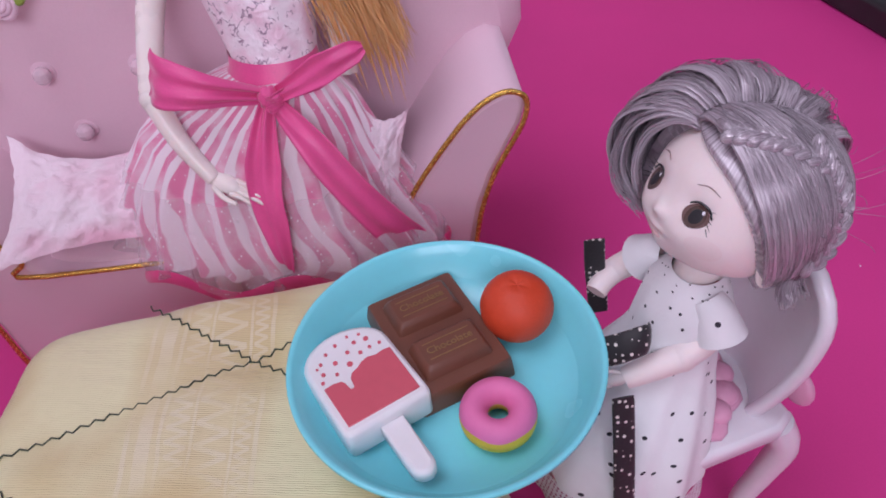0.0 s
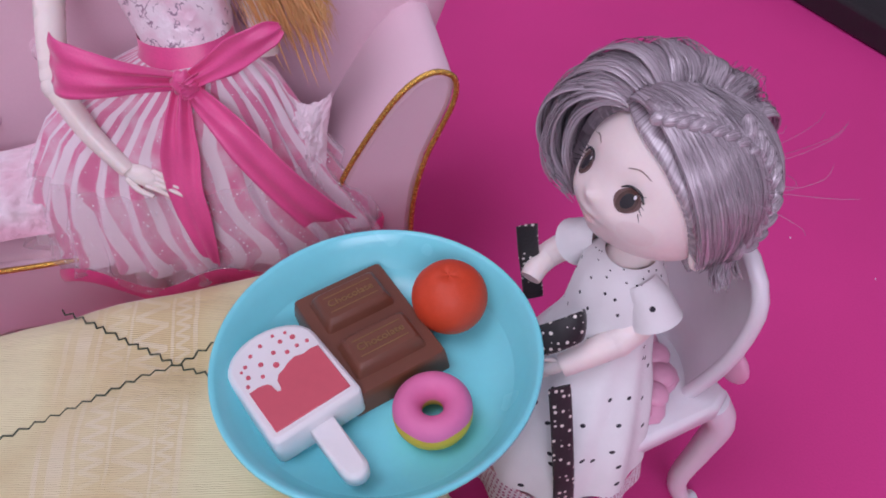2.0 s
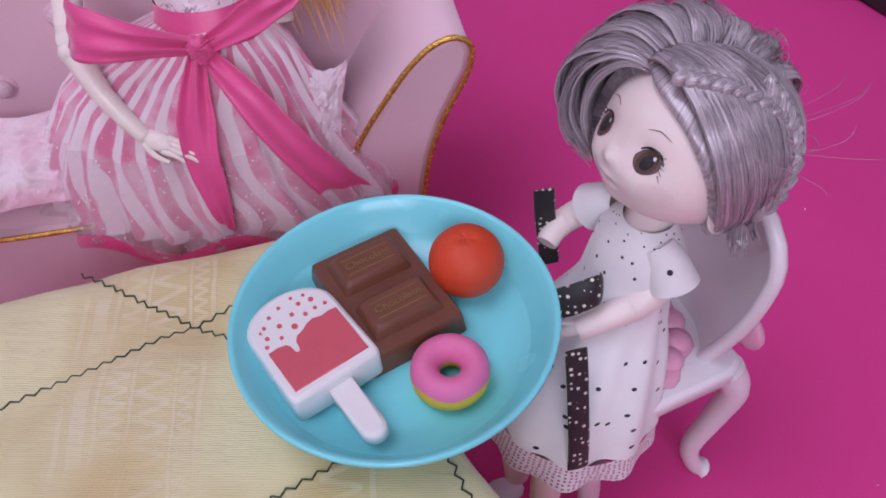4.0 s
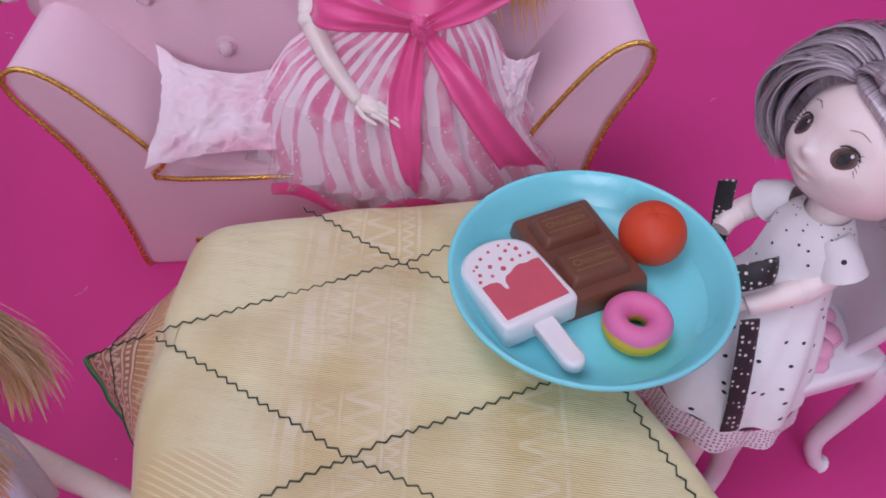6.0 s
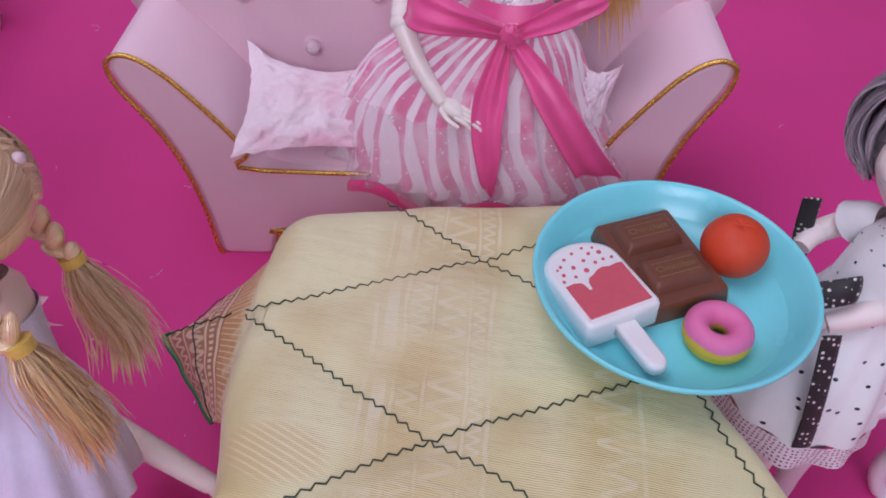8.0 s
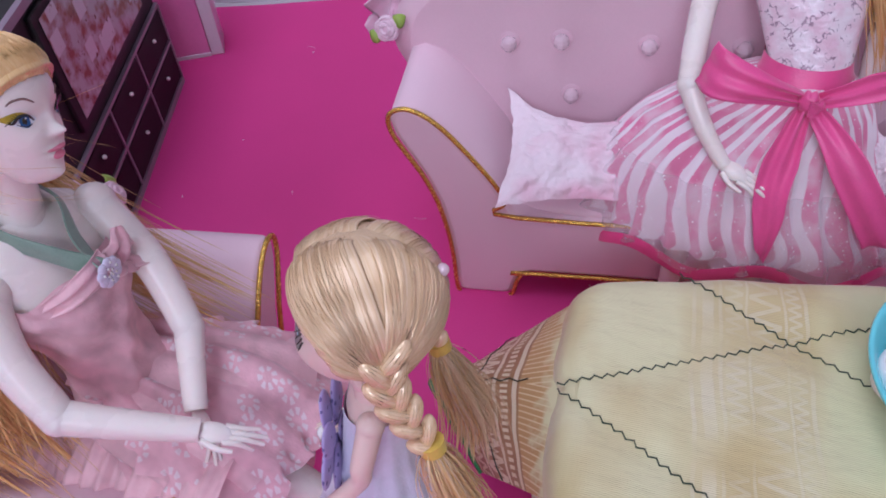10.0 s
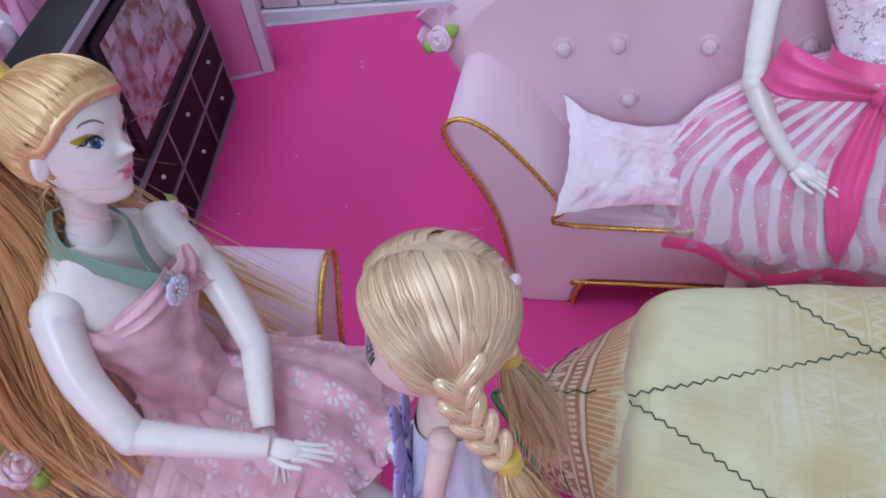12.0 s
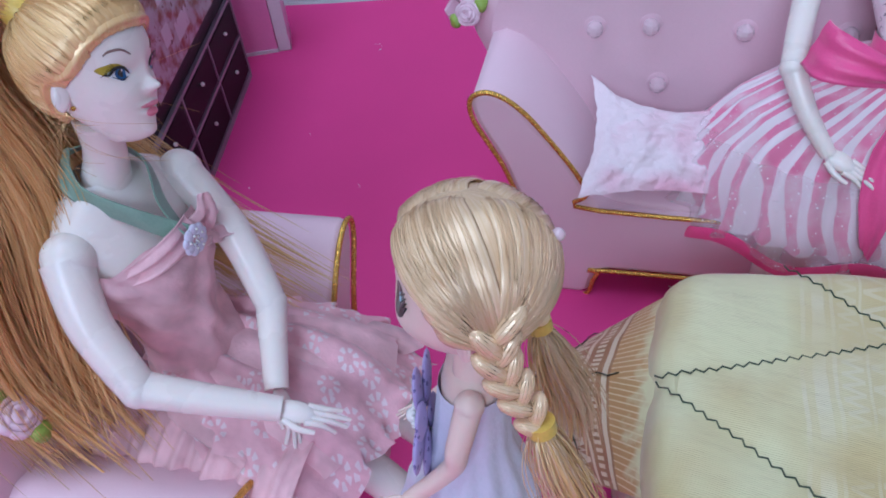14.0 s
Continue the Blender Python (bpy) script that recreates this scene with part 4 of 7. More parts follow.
def lolly_outline(w, y0, y1, r0, n=14):
    o = [(-w + r0, y0), (w - r0, y0)] + [(w - r0 + r0 * math.sin(a), y0 + r0 - r0 * math.cos(a)) for a in (0.5, 1.0, 1.57)]
    o += [(w * math.cos(math.pi * i / n) if True else 0, y1 - w * 0.72 + w * 0.72 * math.sin(math.pi * i / n)) for i in range(n + 1)]
    o += [(-w + r0 - r0 * math.sin(a), y0 + r0 - r0 * math.cos(a)) for a in (1.57, 1.0, 0.5)]
    return o


def flat_solid(s, outline, z0, z1, m, bev):
    """Outline in (x, y) raised from z0 to z1 with rounded upper edges."""
    cx, cy = sum(p[0] for p in outline) / len(outline), sum(p[1] for p in outline) / len(outline)
    rows = []
    for d, z in ((bev * 0.5, z0), (0, z0 + bev * 0.5), (0, z1 - bev), (bev * 0.3, z1 - bev * 0.3), (bev, z1)):
        row = []
        for x, y in outline:
            v = Vector((x - cx, y - cy))
            v *= max(0, 1 - d / max(v.length, 1e-6))
            row.append((cx + v.x, cy + v.y, z))
        rows.append(row)
    s.grid(rows, m, close_u=True)
    s.fan(rows[-1], m, False)
    s.fan(list(reversed(rows[0])), m, False)


s = Shape()
flat_solid(s, lolly_outline(0.0142, -0.0178, 0.0182, 0.002), 0, 0.0112, POP_WHITE, 0.0016)
s.part("body", lolly)
s = Shape()
edge = [(-0.0118, -0.0150), (0.0118, -0.0150), (0.0122, 0.0026), (0.0098, 0.0030), (0.0072, 0.0026), (0.0046, 0.0034), (0.0022, 0.0028), (0.0002, 0.0016), (-0.0022, 0.0008), (-0.0034, -0.0008), (-0.0038, -0.0036), (-0.0046, -0.0047), (-0.0055, -0.0042), (-0.0059, -0.0014), (-0.0066, -0.0002), (-0.0090, 0.0004), (-0.0118, 0.0002)]
flat_solid(s, edge, 0.0108, 0.0117, POP_RED, 0.0003)
s.part("sauce", lolly, "rose red printed sauce with a drip")
rnd = random.Random(4)
for x, y, r in ((-0.0095, 0.0052, 0.8), (-0.0060, 0.0030, 0.7), (-0.0085, 0.0090, 0.7), (-0.0045, 0.0070, 0.9), (-0.0055, 0.0115, 0.7), (-0.0010, 0.0042, 1.1), (0.0005, 0.0085, 0.8), (-0.0015, 0.0130, 0.7), (0.0038, 0.0062, 0.8), (0.0040, 0.0108, 0.8), (0.0032, 0.0140, 0.6), (0.0072, 0.0065, 0.7), (0.0078, 0.0100, 1.0), (0.0068, 0.0128, 0.6), (0.0105, 0.0062, 0.7), (-0.0110, 0.0025, 0.7), (-0.0102, 0.0080, 0.5)):
    s = Shape()
    flat_solid(s, [(x + 0.00085 * r * math.cos(0.52 * k), y + 0.00085 * r * math.sin(0.52 * k)) for k in range(12)], 0.0110, 0.0116, POP_RED, 0.0001)
    s.part("sprinkle", lolly, "rose red sprinkle")
s = Shape()
o = [(-0.0038, -0.017), (0.0038, -0.017)] + [(0.0038 * math.cos(a), -0.0335 - 0.0038 * math.sin(a)) for a in [math.pi * i / 10 for i in range(11)]]
flat_solid(s, o, 0.0028, 0.0078, POP_WHITE, 0.0014)
s.part("stick", lolly)

# orange fruit
s = Shape()
s.ball((0, 0, 0.0115), (0.0122, 0.0122, 0.0118), ORANGE, nu=36, nv=24, fn=lambda d: 1 - 0.10 * math.exp(-((1 - d[2]) / 0.02)) + 0.008 * math.sin(5 * math.atan2(d[1], d[0])) * max(0, d[2]))
fruit = new("toy_orange", s.mesh("toy_orange"))
fruit.location = (0.0275, 0.2065, PZ)
tagged(fruit, "matt orange-red rubber toy fruit on the plate", "toy food", "toy sweets on the plate")

# doughnut
ring_nut = holder("toy_doughnut", pose(0.0215, 0.1685, PZ + 0.0002) @ Matrix.Scale(0.91, 4), "toy doughnut with pink icing over yellow dough", "toy food", "toy sweets on the plate")
for nm, m, a0, a1, k, lab in (("dough", DONUT_YELLOW, 0, 2 * math.pi, 1.0, ""), ("icing", DONUT_PINK, 0.42, math.pi - 0.1, 1.05, "pink icing with a soft edge")):
    s = Shape()
    rows = []
    for j in range(49):
        a = 2 * math.pi * j / 48
        row = []
        for i in range(19):
            b = a0 + (a1 - a0) * i / 18
            if nm == "icing":
                b += 0.06 * math.sin(5 * a) * (1 if i == 0 else 0)
            rr, hh = 0.0083 + 0.0047 * k * math.cos(b), 0.0064 + 0.0064 * k * math.sin(b)
            row.append((rr * math.cos(a), rr * math.sin(a), hh))
        rows.append(row)
    s.grid(rows, m)
    s.part(nm, ring_nut, lab)

# ---- dark printed cabinet box, card box, clothes, black case ----
e = Vector((-0.35, 0.937, 0)).normalized()
A0 = Vector((-0.446, 0.231, 0))
yaw = math.degrees(math.atan2(e.y, e.x))
cab = holder("cabinet_box", Matrix.Translation(A0) @ pose(0, 0, 0, 0, 0, yaw), "dark printed card cabinet with drawers and a room picture", "toy cabinet")
# own axes: x along the front, y into the box, z up
s = Shape()
s.prism([(0, 0), (0.2, 0), (0.2, 0.165), (0, 0.165)], 0.002, 0.034, BOX_DARK, 0.0015)
s.part("body", cab)
# right side of the dark box: the mauve light on it is put into the colour
s = Shape()
s.slab((0.2, 0.004, 0.0), (0.2015, 0.033, 0.164), BOX_LINE)
s.part("lit_side_panel", cab, "cabinet side coloured mauve-grey as if lit")
for z0, z1 in ((0.0, 0.005), (0.036, 0.0385), (0.068, 0.0705), (0.160, 0.165)):
    s = Shape()
    s.slab((0.0, -0.0008, z0), (0.2, 0.003, z1), BOX_LINE)
    s.part("rail", cab, "thin mauve rail")
for k, x in enumerate((0.004, 0.070, 0.136)):
    for z0, z1 in ((0.0065, 0.0345), (0.040, 0.0665)):
        s = Shape()
        s.prism([(x, z0), (x + 0.062, z0), (x + 0.062, z1), (x, z1)], -0.0005, 0.004, BOX_DRAWER, 0.0012)
        dr = s.part("drawer", cab)
        s = Shape()
        s.ball((x + 0.031, -0.0022, (z0 + z1) / 2 + 0.004), 0.0016, PEARL, nu=10, nv=6)
        s.part("knob", dr, "small pale knob")
    s = Shape()
    s.slab((x + 0.0628, -0.0008, 0.005), (x + 0.0648, 0.003, 0.068), BOX_LINE)
    s.part("divider", cab, "thin mauve divider")
s = Shape()
s.prism([(0.03, 0.080), (0.178, 0.080), (0.178, 0.156), (0.03, 0.156)], -0.001, 0.003, BOX_DARK, 0.001)
fr = s.part("picture_frame", cab, "black picture frame")
s = Shape()
s.grid([[(0.037 + 0.134 * i / 8, -0.0016, 0.085 + 0.066 * j / 6) for i in range(9)] for j in range(7)], PHOTO, uv=lambda i, j: (j / 8 * 2, i / 6))
s.part("picture", fr, "printed picture of a pale room with brown furniture")

d = Vector((0.85, 0.53, 0)).normalized()
card = holder("card_box", Matrix.Translation(Vector((-0.504, 0.464, 0)) - d * 0.09) @ pose(0, 0, 0, 0, 0, math.degrees(math.atan2(d.y, d.x))), "upright pink card box with a white edge", "box")
s = Shape()
s.prism([(0, 0), (0.079, 0), (0.079, 0.15), (0, 0.15)], 0.0, 0.03, CARD_PINK, 0.0008)
s.part("body", card)
s = Shape()
s.prism([(0.0793, 0), (0.09, 0), (0.09, 0.151), (0.0793, 0.151)], -0.0005, 0.031, CARD_WHITE, 0.0008)
s.part("edge", card, "white card edge")
s = Shape()
s.slab((0.0, -0.0012, 0.0), (0.079, -0.0002, 0.003), CARD_WHITE)
s.part("base_line", card, "white base line")

s = Shape()
rnd = random.Random(12)
for i in range(34):
    g = i / 33
    o = A0 + e * (-0.06 + 0.27 * g) + Vector((-0.937, -0.35, 0)) * (0.050 + 0.022 * (i % 3) + rnd.uniform(-0.004, 0.004))
    pts = [(o.x + rnd.uniform(-0.005, 0.005), o.y + 0.006 * math.sin(k * 1.3 + i), 0.172 + 0.008 * (i % 3) - 0.034 * k) for k in range(6)]
    line = smooth_line(pts, 20)
    s.tube(line, [max(0.004, 0.005 + 0.009 * k / 20 + 0.002 * math.sin(k * 1.7 + i)) for k in range(len(line))], SATIN_PINK if i % 4 else FLUFF, 10, 0.6)
s.thing("doll_dress", (-0.52, 0.28, 0), "folded pink satin doll dress with ruffles", "doll clothes")

e2 = Vector((0.43, -0.9, 0)).normalized()
case = holder("black_case", Matrix.Translation((0.279, 0.645, 0)) @ pose(0, 0, 0, 0, 0, math.degrees(math.atan2(e2.y, e2.x))), "black case with a dark green pile top", "case")
s = Shape()
s.prism([(-0.10, 0), (0.40, 0), (0.40, 0.022), (-0.10, 0.022)], 0.0, 0.25, CASE_BLACK, 0.005)
s.part("lid", case)
s = Shape()
rows = [[(-0.07 + 0.44 * i / 40, 0.035 + 0.18 * j / 16, 0.0225 + 0.006 * abs(noise.noise(Vector((i * 0.7, j * 0.7, 2))))) for i in range(41)] for j in range(17)]
s.grid(rows, CASE_GREEN)
s.part("pile", case, "dark green tufted pile")


# ---- dolls: each one plain mesh ----
def vec(*c):
    return Vector(c)


def frame_of(face, up=(0, 0, 1)):
    f = Vector(face).normalized()
    u = Vector(up)
    u = (u - f * u.dot(f)).normalized()
    return f.cross(u).normalized(), f, u      # side (the doll's right), face, up


def arm(s, pts, r, m):
    line = smooth_line(pts, 20)
    n = len(line)
    s.tube(line, [r[0] + (r[1] - r[0]) * i / (n - 1) for i in range(n)], m, 16)


def doll_hand(s, wrist, way, flatn, size, m, droop=0.16):
    """Slim palm with four tapering fingers and a thumb."""
    w, d, fl = Vector(wrist), Vector(way).normalized(), Vector(flatn)
    fl = (fl - d * fl.dot(d)).normalized()
    sd = d.cross(fl)
    s.ball(w + d * size * 0.30, (size * 0.20, size * 0.38, size * 0.115), m, (sd, d, fl), 16, 10)
    for k, ln in enumerate((0.62, 0.80, 0.76, 0.58)):
        o = w + d * size * 0.50 + sd * size * 0.098 * (k - 1.5)
        tip = o + d * size * ln - fl * size * droop * (0.8 + 0.25 * k) + sd * size * 0.03 * (k - 1.5)
        s.tube(smooth_line([o, o + d * size * ln * 0.5 - fl * size * droop * 0.22, tip], 8), [size * 0.066 * (1 - 0.05 * i) for i in range(9)], m, 9)
    o = w + d * size * 0.12 + sd * size * 0.16
    s.tube(smooth_line([o, o + (d + sd * 0.45) * size * 0.28, o + (d * 1.25 + sd * 0.30) * size * 0.48], 6), [size * 0.075, size * 0.072, size * 0.068, size * 0.064, size * 0.058, size * 0.05, size * 0.04], m, 8)


def along(tab, x):
    """Smooth reading of a short table of (x, value)."""
    if x <= tab[0][0]:
        return tab[0][1]
    for k in range(len(tab) - 1):
        (x0, y0), (x1, y1) = tab[k], tab[k + 1]
        if x <= x1:
            g, w = (x - x0) / (x1 - x0), x1 - x0
            a, b = tab[max(k - 1, 0)], tab[min(k + 2, len(tab) - 1)]
            m0 = (y1 - a[1]) / (x1 - a[0]) * w
            m1 = (b[1] - y0) / (b[0] - x0) * w
            return (2 * g ** 3 - 3 * g * g + 1) * y0 + (g ** 3 - 2 * g * g + g) * m0 + (3 * g * g - 2 * g ** 3) * y1 + (g ** 3 - g * g) * m1
    return tab[-1][1]


class Head:
    """Moulded head, lofted by height (-1 chin, 1 crown) from its front, back and half-width, with local features."""

    def __init__(self, c, face, up, size, front, back, width, mid, feats):
        self.c, self.ax, self.size = Vector(c), frame_of(face, up), size
        self.front, self.back, self.width, self.mid, self.feats = front, back, width, mid, feats

    def local(self, a, z):
        yf, yb, w, yc = along(self.front, z), along(self.back, z), along(self.width, z), along(self.mid, z)
        sx, cy = math.sin(a), math.cos(a)
        x = w * sx
        y = yc + (yf - yc) * abs(cy) ** 0.86 if cy > 0 else yc - (yc + yb) * abs(cy)
        for x0, z0, wx, wz, amp in self.feats:
            if cy > 0:
                y += amp * math.exp(-((x - x0) / wx) ** 2 - ((z - z0) / wz) ** 2) * min(1, cy * 4)
        return Vector((x, y, z)), Vector((x, y - yc, z * 0.8)).normalized()

    def at(self, az, z, lift=0.0):
        """A point on the head, az degrees to the doll's right of the face, and the way outward."""
        p, n = self.local(radians(az), max(-0.999, min(0.999, z)))
        p = (p + n * lift) * self.size
        ax = self.ax
        return self.c + ax[0] * p.x + ax[1] * p.y + ax[2] * p.z, (ax[0] * n.x + ax[1] * n.y + ax[2] * n.z).normalized()

    def toward(self, d, lift=0.0):
        """The point of the head in the direction d of its own axes (right, face, up)."""
        d = d.normalized()
        return self.at(math.degrees(math.atan2(d.x, d.y)), d.z, lift)[0]

    def skin(self, s, m, nu=72, nv=72):
        rows = []
        for i in range(nv + 1):
            z = -math.cos(math.pi * min(max(i / nv, 0.004), 0.996))
            rows.append([self.at(360 * j / nu, z)[0] for j in range(nu)])
        s.grid(rows, m, close_u=True)
        s.fan(rows[0], m)
        s.fan(rows[-1], m)

    def cap(self, s, m, hairline, thick=0.09, nu=140, nv=110, edge=0.03):
        """Close under-layer of hair above hairline(az)."""
        rows = []
        for i in range(nv + 1):
            z = -math.cos(math.pi * min(max(i / nv, 0.004), 0.996))
            row = []
            for j in range(nu):
                az = 360 * j / nu - 180
                k = max(0.0, min(1.0, (z - hairline(az)) / edge))
                row.append(self.at(az, z, -0.08 + (thick + 0.08) * k)[0])
            rows.append(row)
        s.grid(rows, m, close_u=True, uv=lambda i, j: (7 * j / nu, i / nv))
        s.fan(rows[-1], m)

    def decal(self, s, az, z, wa, wz, m, lift=0.004, turn=0.0, point=0.0, n=22):
        """Paint laid on the face: an oval of wa degrees by wz, with its corners drawn out by point."""
        rows = []
        for k in range(6):
            row = []
            for j in range(n):
                t = 2 * math.pi * j / n
                q = 1 + point * abs(math.cos(t)) ** 5
                u, v = k / 5 * math.cos(t) * q, k / 5 * math.sin(t) * (1 - point * 0.5 * abs(math.cos(t)))
                u, v = u * math.cos(turn) - v * math.sin(turn) * wz * 60 / wa, v * math.cos(turn) + u * math.sin(turn) * wa / 60 / wz
                row.append(self.at(az + wa * u, z + wz * v, lift)[0])
            rows.append(row)
        s.grid(rows, m, close_u=True)

    def line(self, s, pts, rad, m, lift=0.006):
        line = smooth_line([self.at(a, z, lift)[0] for a, z in pts], 14)
        n = len(line)
        s.tube(line, [rad * (0.3 + 0.7 * math.sin(math.pi * (0.08 + 0.84 * i / (n - 1)))) for i in range(n)], m, 6)

    def ear(self, s, az, z, size, m):
        """Shell-shaped ear with a hollow."""
        p, d = self.at(az, z, 0.01)
        out = (d * 0.55 - self.ax[1] * 0.75).normalized()
        across = self.ax[2].cross(out).normalized()
        up = self.ax[2]
        s.ball(p + out * size * 0.35, (size * 0.22, size * 0.55, size), m, (across, out, up), 18, 12)
        s.ball(p + out * size * 0.42 + d * size * 0.12, (size * 0.16, size * 0.30, size * 0.55), m, (across, out, up), 14, 10)


ROUND_FRONT = [(-1, 0.0), (-0.97, 0.30), (-0.9, 0.52), (-0.75, 0.74), (-0.55, 0.90), (-0.3, 0.97), (0, 0.96), (0.3, 0.93), (0.55, 0.83), (0.75, 0.66), (0.9, 0.44), (0.97, 0.24), (1, 0.0)]
ROUND_BACK = [(-1, 0.0), (-0.97, 0.20), (-0.9, 0.36), (-0.75, 0.56), (-0.55, 0.74), (-0.3, 0.88), (0, 0.97), (0.3, 0.96), (0.55, 0.84), (0.75, 0.67), (0.9, 0.44), (0.97, 0.24), (1, 0.0)]
ROUND_WIDE = [(-1, 0.0), (-0.97, 0.27), (-0.9, 0.49), (-0.75, 0.75), (-0.55, 0.93), (-0.3, 1.02), (0, 1.04), (0.3, 0.99), (0.55, 0.86), (0.75, 0.68), (0.9, 0.45), (0.97, 0.25), (1, 0.0)]
SLIM_FRONT = [(-1, 0.30), (-0.97, 0.48), (-0.9, 0.62), (-0.75, 0.72), (-0.5, 0.77), (-0.2, 0.80), (0.1, 0.78), (0.3, 0.81), (0.5, 0.79), (0.65, 0.72), (0.8, 0.58), (0.9, 0.42), (0.97, 0.22), (1, 0.0)]
SLIM_BACK = [(-1, -0.22), (-0.9, -0.08), (-0.7, 0.16), (-0.5, 0.42), (-0.2, 0.72), (0.1, 0.88), (0.4, 0.90), (0.65, 0.76), (0.8, 0.60), (0.9, 0.43), (0.97, 0.24), (1, 0.0)]
SLIM_WIDE = [(-1, 0.05), (-0.96, 0.18), (-0.85, 0.31), (-0.65, 0.46), (-0.4, 0.58), (-0.1, 0.68), (0.2, 0.72), (0.45, 0.69), (0.65, 0.60), (0.8, 0.47), (0.9, 0.34), (0.97, 0.19), (1, 0.0)]
SLIM_MID = [(-1, 0.25), (-0.8, 0.2), (-0.5, 0.05), (0, 0), (1, 0)]


def headway(az, z):
    """Direction in a head's own axes."""
    a, q = radians(az), math.sqrt(max(0, 1 - z * z))
    return Vector((math.sin(a) * q, math.cos(a) * q, z))


def swept(head, s, m, start, end, lift, puff, count, rnd, rad=(0.00009, 0.00016), spread=0.05, n=11, sag=0.0, wide=0.0024):
    """A smooth lock laid over the head from one place to another, both as (az, z), with fine hairs over it."""
    tint = rnd.random()
    a, b = headway(*start), headway(*end)

    def path(o, e, high):
        pts = []
        for k in range(n):
            g = k / (n - 1)
            d = (a + o * 0.8) * (1 - g) + (b + e) * g
            d.z -= sag * math.sin(math.pi * g)
            pts.append(head.toward(d, high * min(1, 0.1 + 6 * g) + puff * math.sin(math.pi * min(1, g * 1.08)) ** 1.2))
        return pts
    sway = spread * 0.9
    line = smooth_line(path(Vector((rnd.gauss(0, sway), rnd.gauss(0, sway), 0)), Vector((rnd.gauss(0, sway), rnd.gauss(0, sway), rnd.gauss(0, sway))), lift - 0.01), 20)
    rows, k = [], len(line)
    for i, p in enumerate(line):
        way = (line[min(i + 1, k - 1)] - line[max(i - 1, 0)]).normalized()
        nrm = (p - head.c).normalized()
        x = way.cross(nrm).normalized()
        w = wide * (1.0 - 0.55 * (i / (k - 1)) ** 2)
        rows.append([p + x * (w * math.cos(0.6283 * j)) + nrm * (w * 0.22 * math.sin(0.6283 * j)) for j in range(10)])
    s.grid(rows, m, close_u=True, uv=lambda i, j: (tint + 0.12 * j, 0.4 * i / k))
    for _ in range(count):
        o, e = Vector((rnd.gauss(0, spread), rnd.gauss(0, spread), rnd.gauss(0, spread))), Vector((rnd.gauss(0, spread), rnd.gauss(0, spread), rnd.gauss(0, spread)))
        s.fibre(path(o, e, lift + rnd.uniform(-0.01, 0.035)), rnd.uniform(*rad), m, tint + rnd.uniform(0, 0.12), n + 4)


def tress(s, m, line, count, rnd, width, rad=(0.00011, 0.0002), core=0.6, n=26, fan_=1.0, wave=0.0):
    """A tail of many fine hairs round a line, fullest in the middle, over a soft core."""
    pts = smooth_line(line, n)
    k = len(pts)
    if core:
        s.tube(pts, [width * core * (0.35 + 0.65 * math.sin(math.pi * min(1, 0.15 + 0.75 * i / k))) * (1 - 0.96 * (i / (k - 1)) ** 2.2) for i in range(k)], m, 12, 0.7)
    tint = rnd.random()
    for _ in range(count):
        o = vec(rnd.gauss(0, 1), rnd.gauss(0, 1), rnd.gauss(0, 0.6)) * width * 0.55
        e = vec(rnd.gauss(0, 1), rnd.gauss(0, 1), rnd.gauss(0, 0.6)) * width * 0.5 * fan_
        ph, cut = rnd.uniform(0, 6.28), rnd.uniform(0.66, 1.0)
        way = []
        for i in range(0, int(k * cut), 3):
            g = i / (k - 1)
            way.append(pts[i] + o * min(1.0, 0.25 + 2.2 * g) + e * g * g + vec(math.cos(ph), math.sin(ph), 0) * wave * math.sin(9 * g + ph) * g)
        s.fibre(way, rnd.uniform(*rad), m, tint + rnd.uniform(0, 0.25), len(way) * 2)


def braid(s, pts, r, m, n=9, way=(0.3, 0.5, 0.81)):
    """Plait of overlapping smooth lobes, each with fine hairs round it."""
    line = smooth_line(pts, 60)
    for i in range(n):
        k = int((len(line) - 1) * (i + 0.5) / n)
        p = line[k]
        t = (line[min(k + 2, len(line) - 1)] - line[max(k - 2, 0)]).normalized()
        sd = t.cross(Vector(way)).normalized()
        out = sd.cross(t)
        g = r * (1 - 0.30 * i / n)
        for sg in (-1, 1):
            x = (t * 0.9 - sd * 0.75 * sg).normalized()
            y = x.cross(out).normalized()
            o = p + sd * sg * g * 0.5 + t * sg * g * 0.45
            s.ball(o, (g * 1.35, g * 0.62, g * 0.75), m, (x, y, out), 18, 10, uvk=0.3)
            for q in range(9):
                a = -1.3 + 0.33 * q
                way_ = [o + x * g * 1.33 * math.cos(b) + (y * math.sin(a) * 0.64 + out * math.cos(a) * 0.78) * g * math.sin(b) for b in (0.25, 0.8, 1.57, 2.3, 2.9)]
                s.fibre(way_, 0.00013, m, 0.37 * q + 0.11 * i, 8)


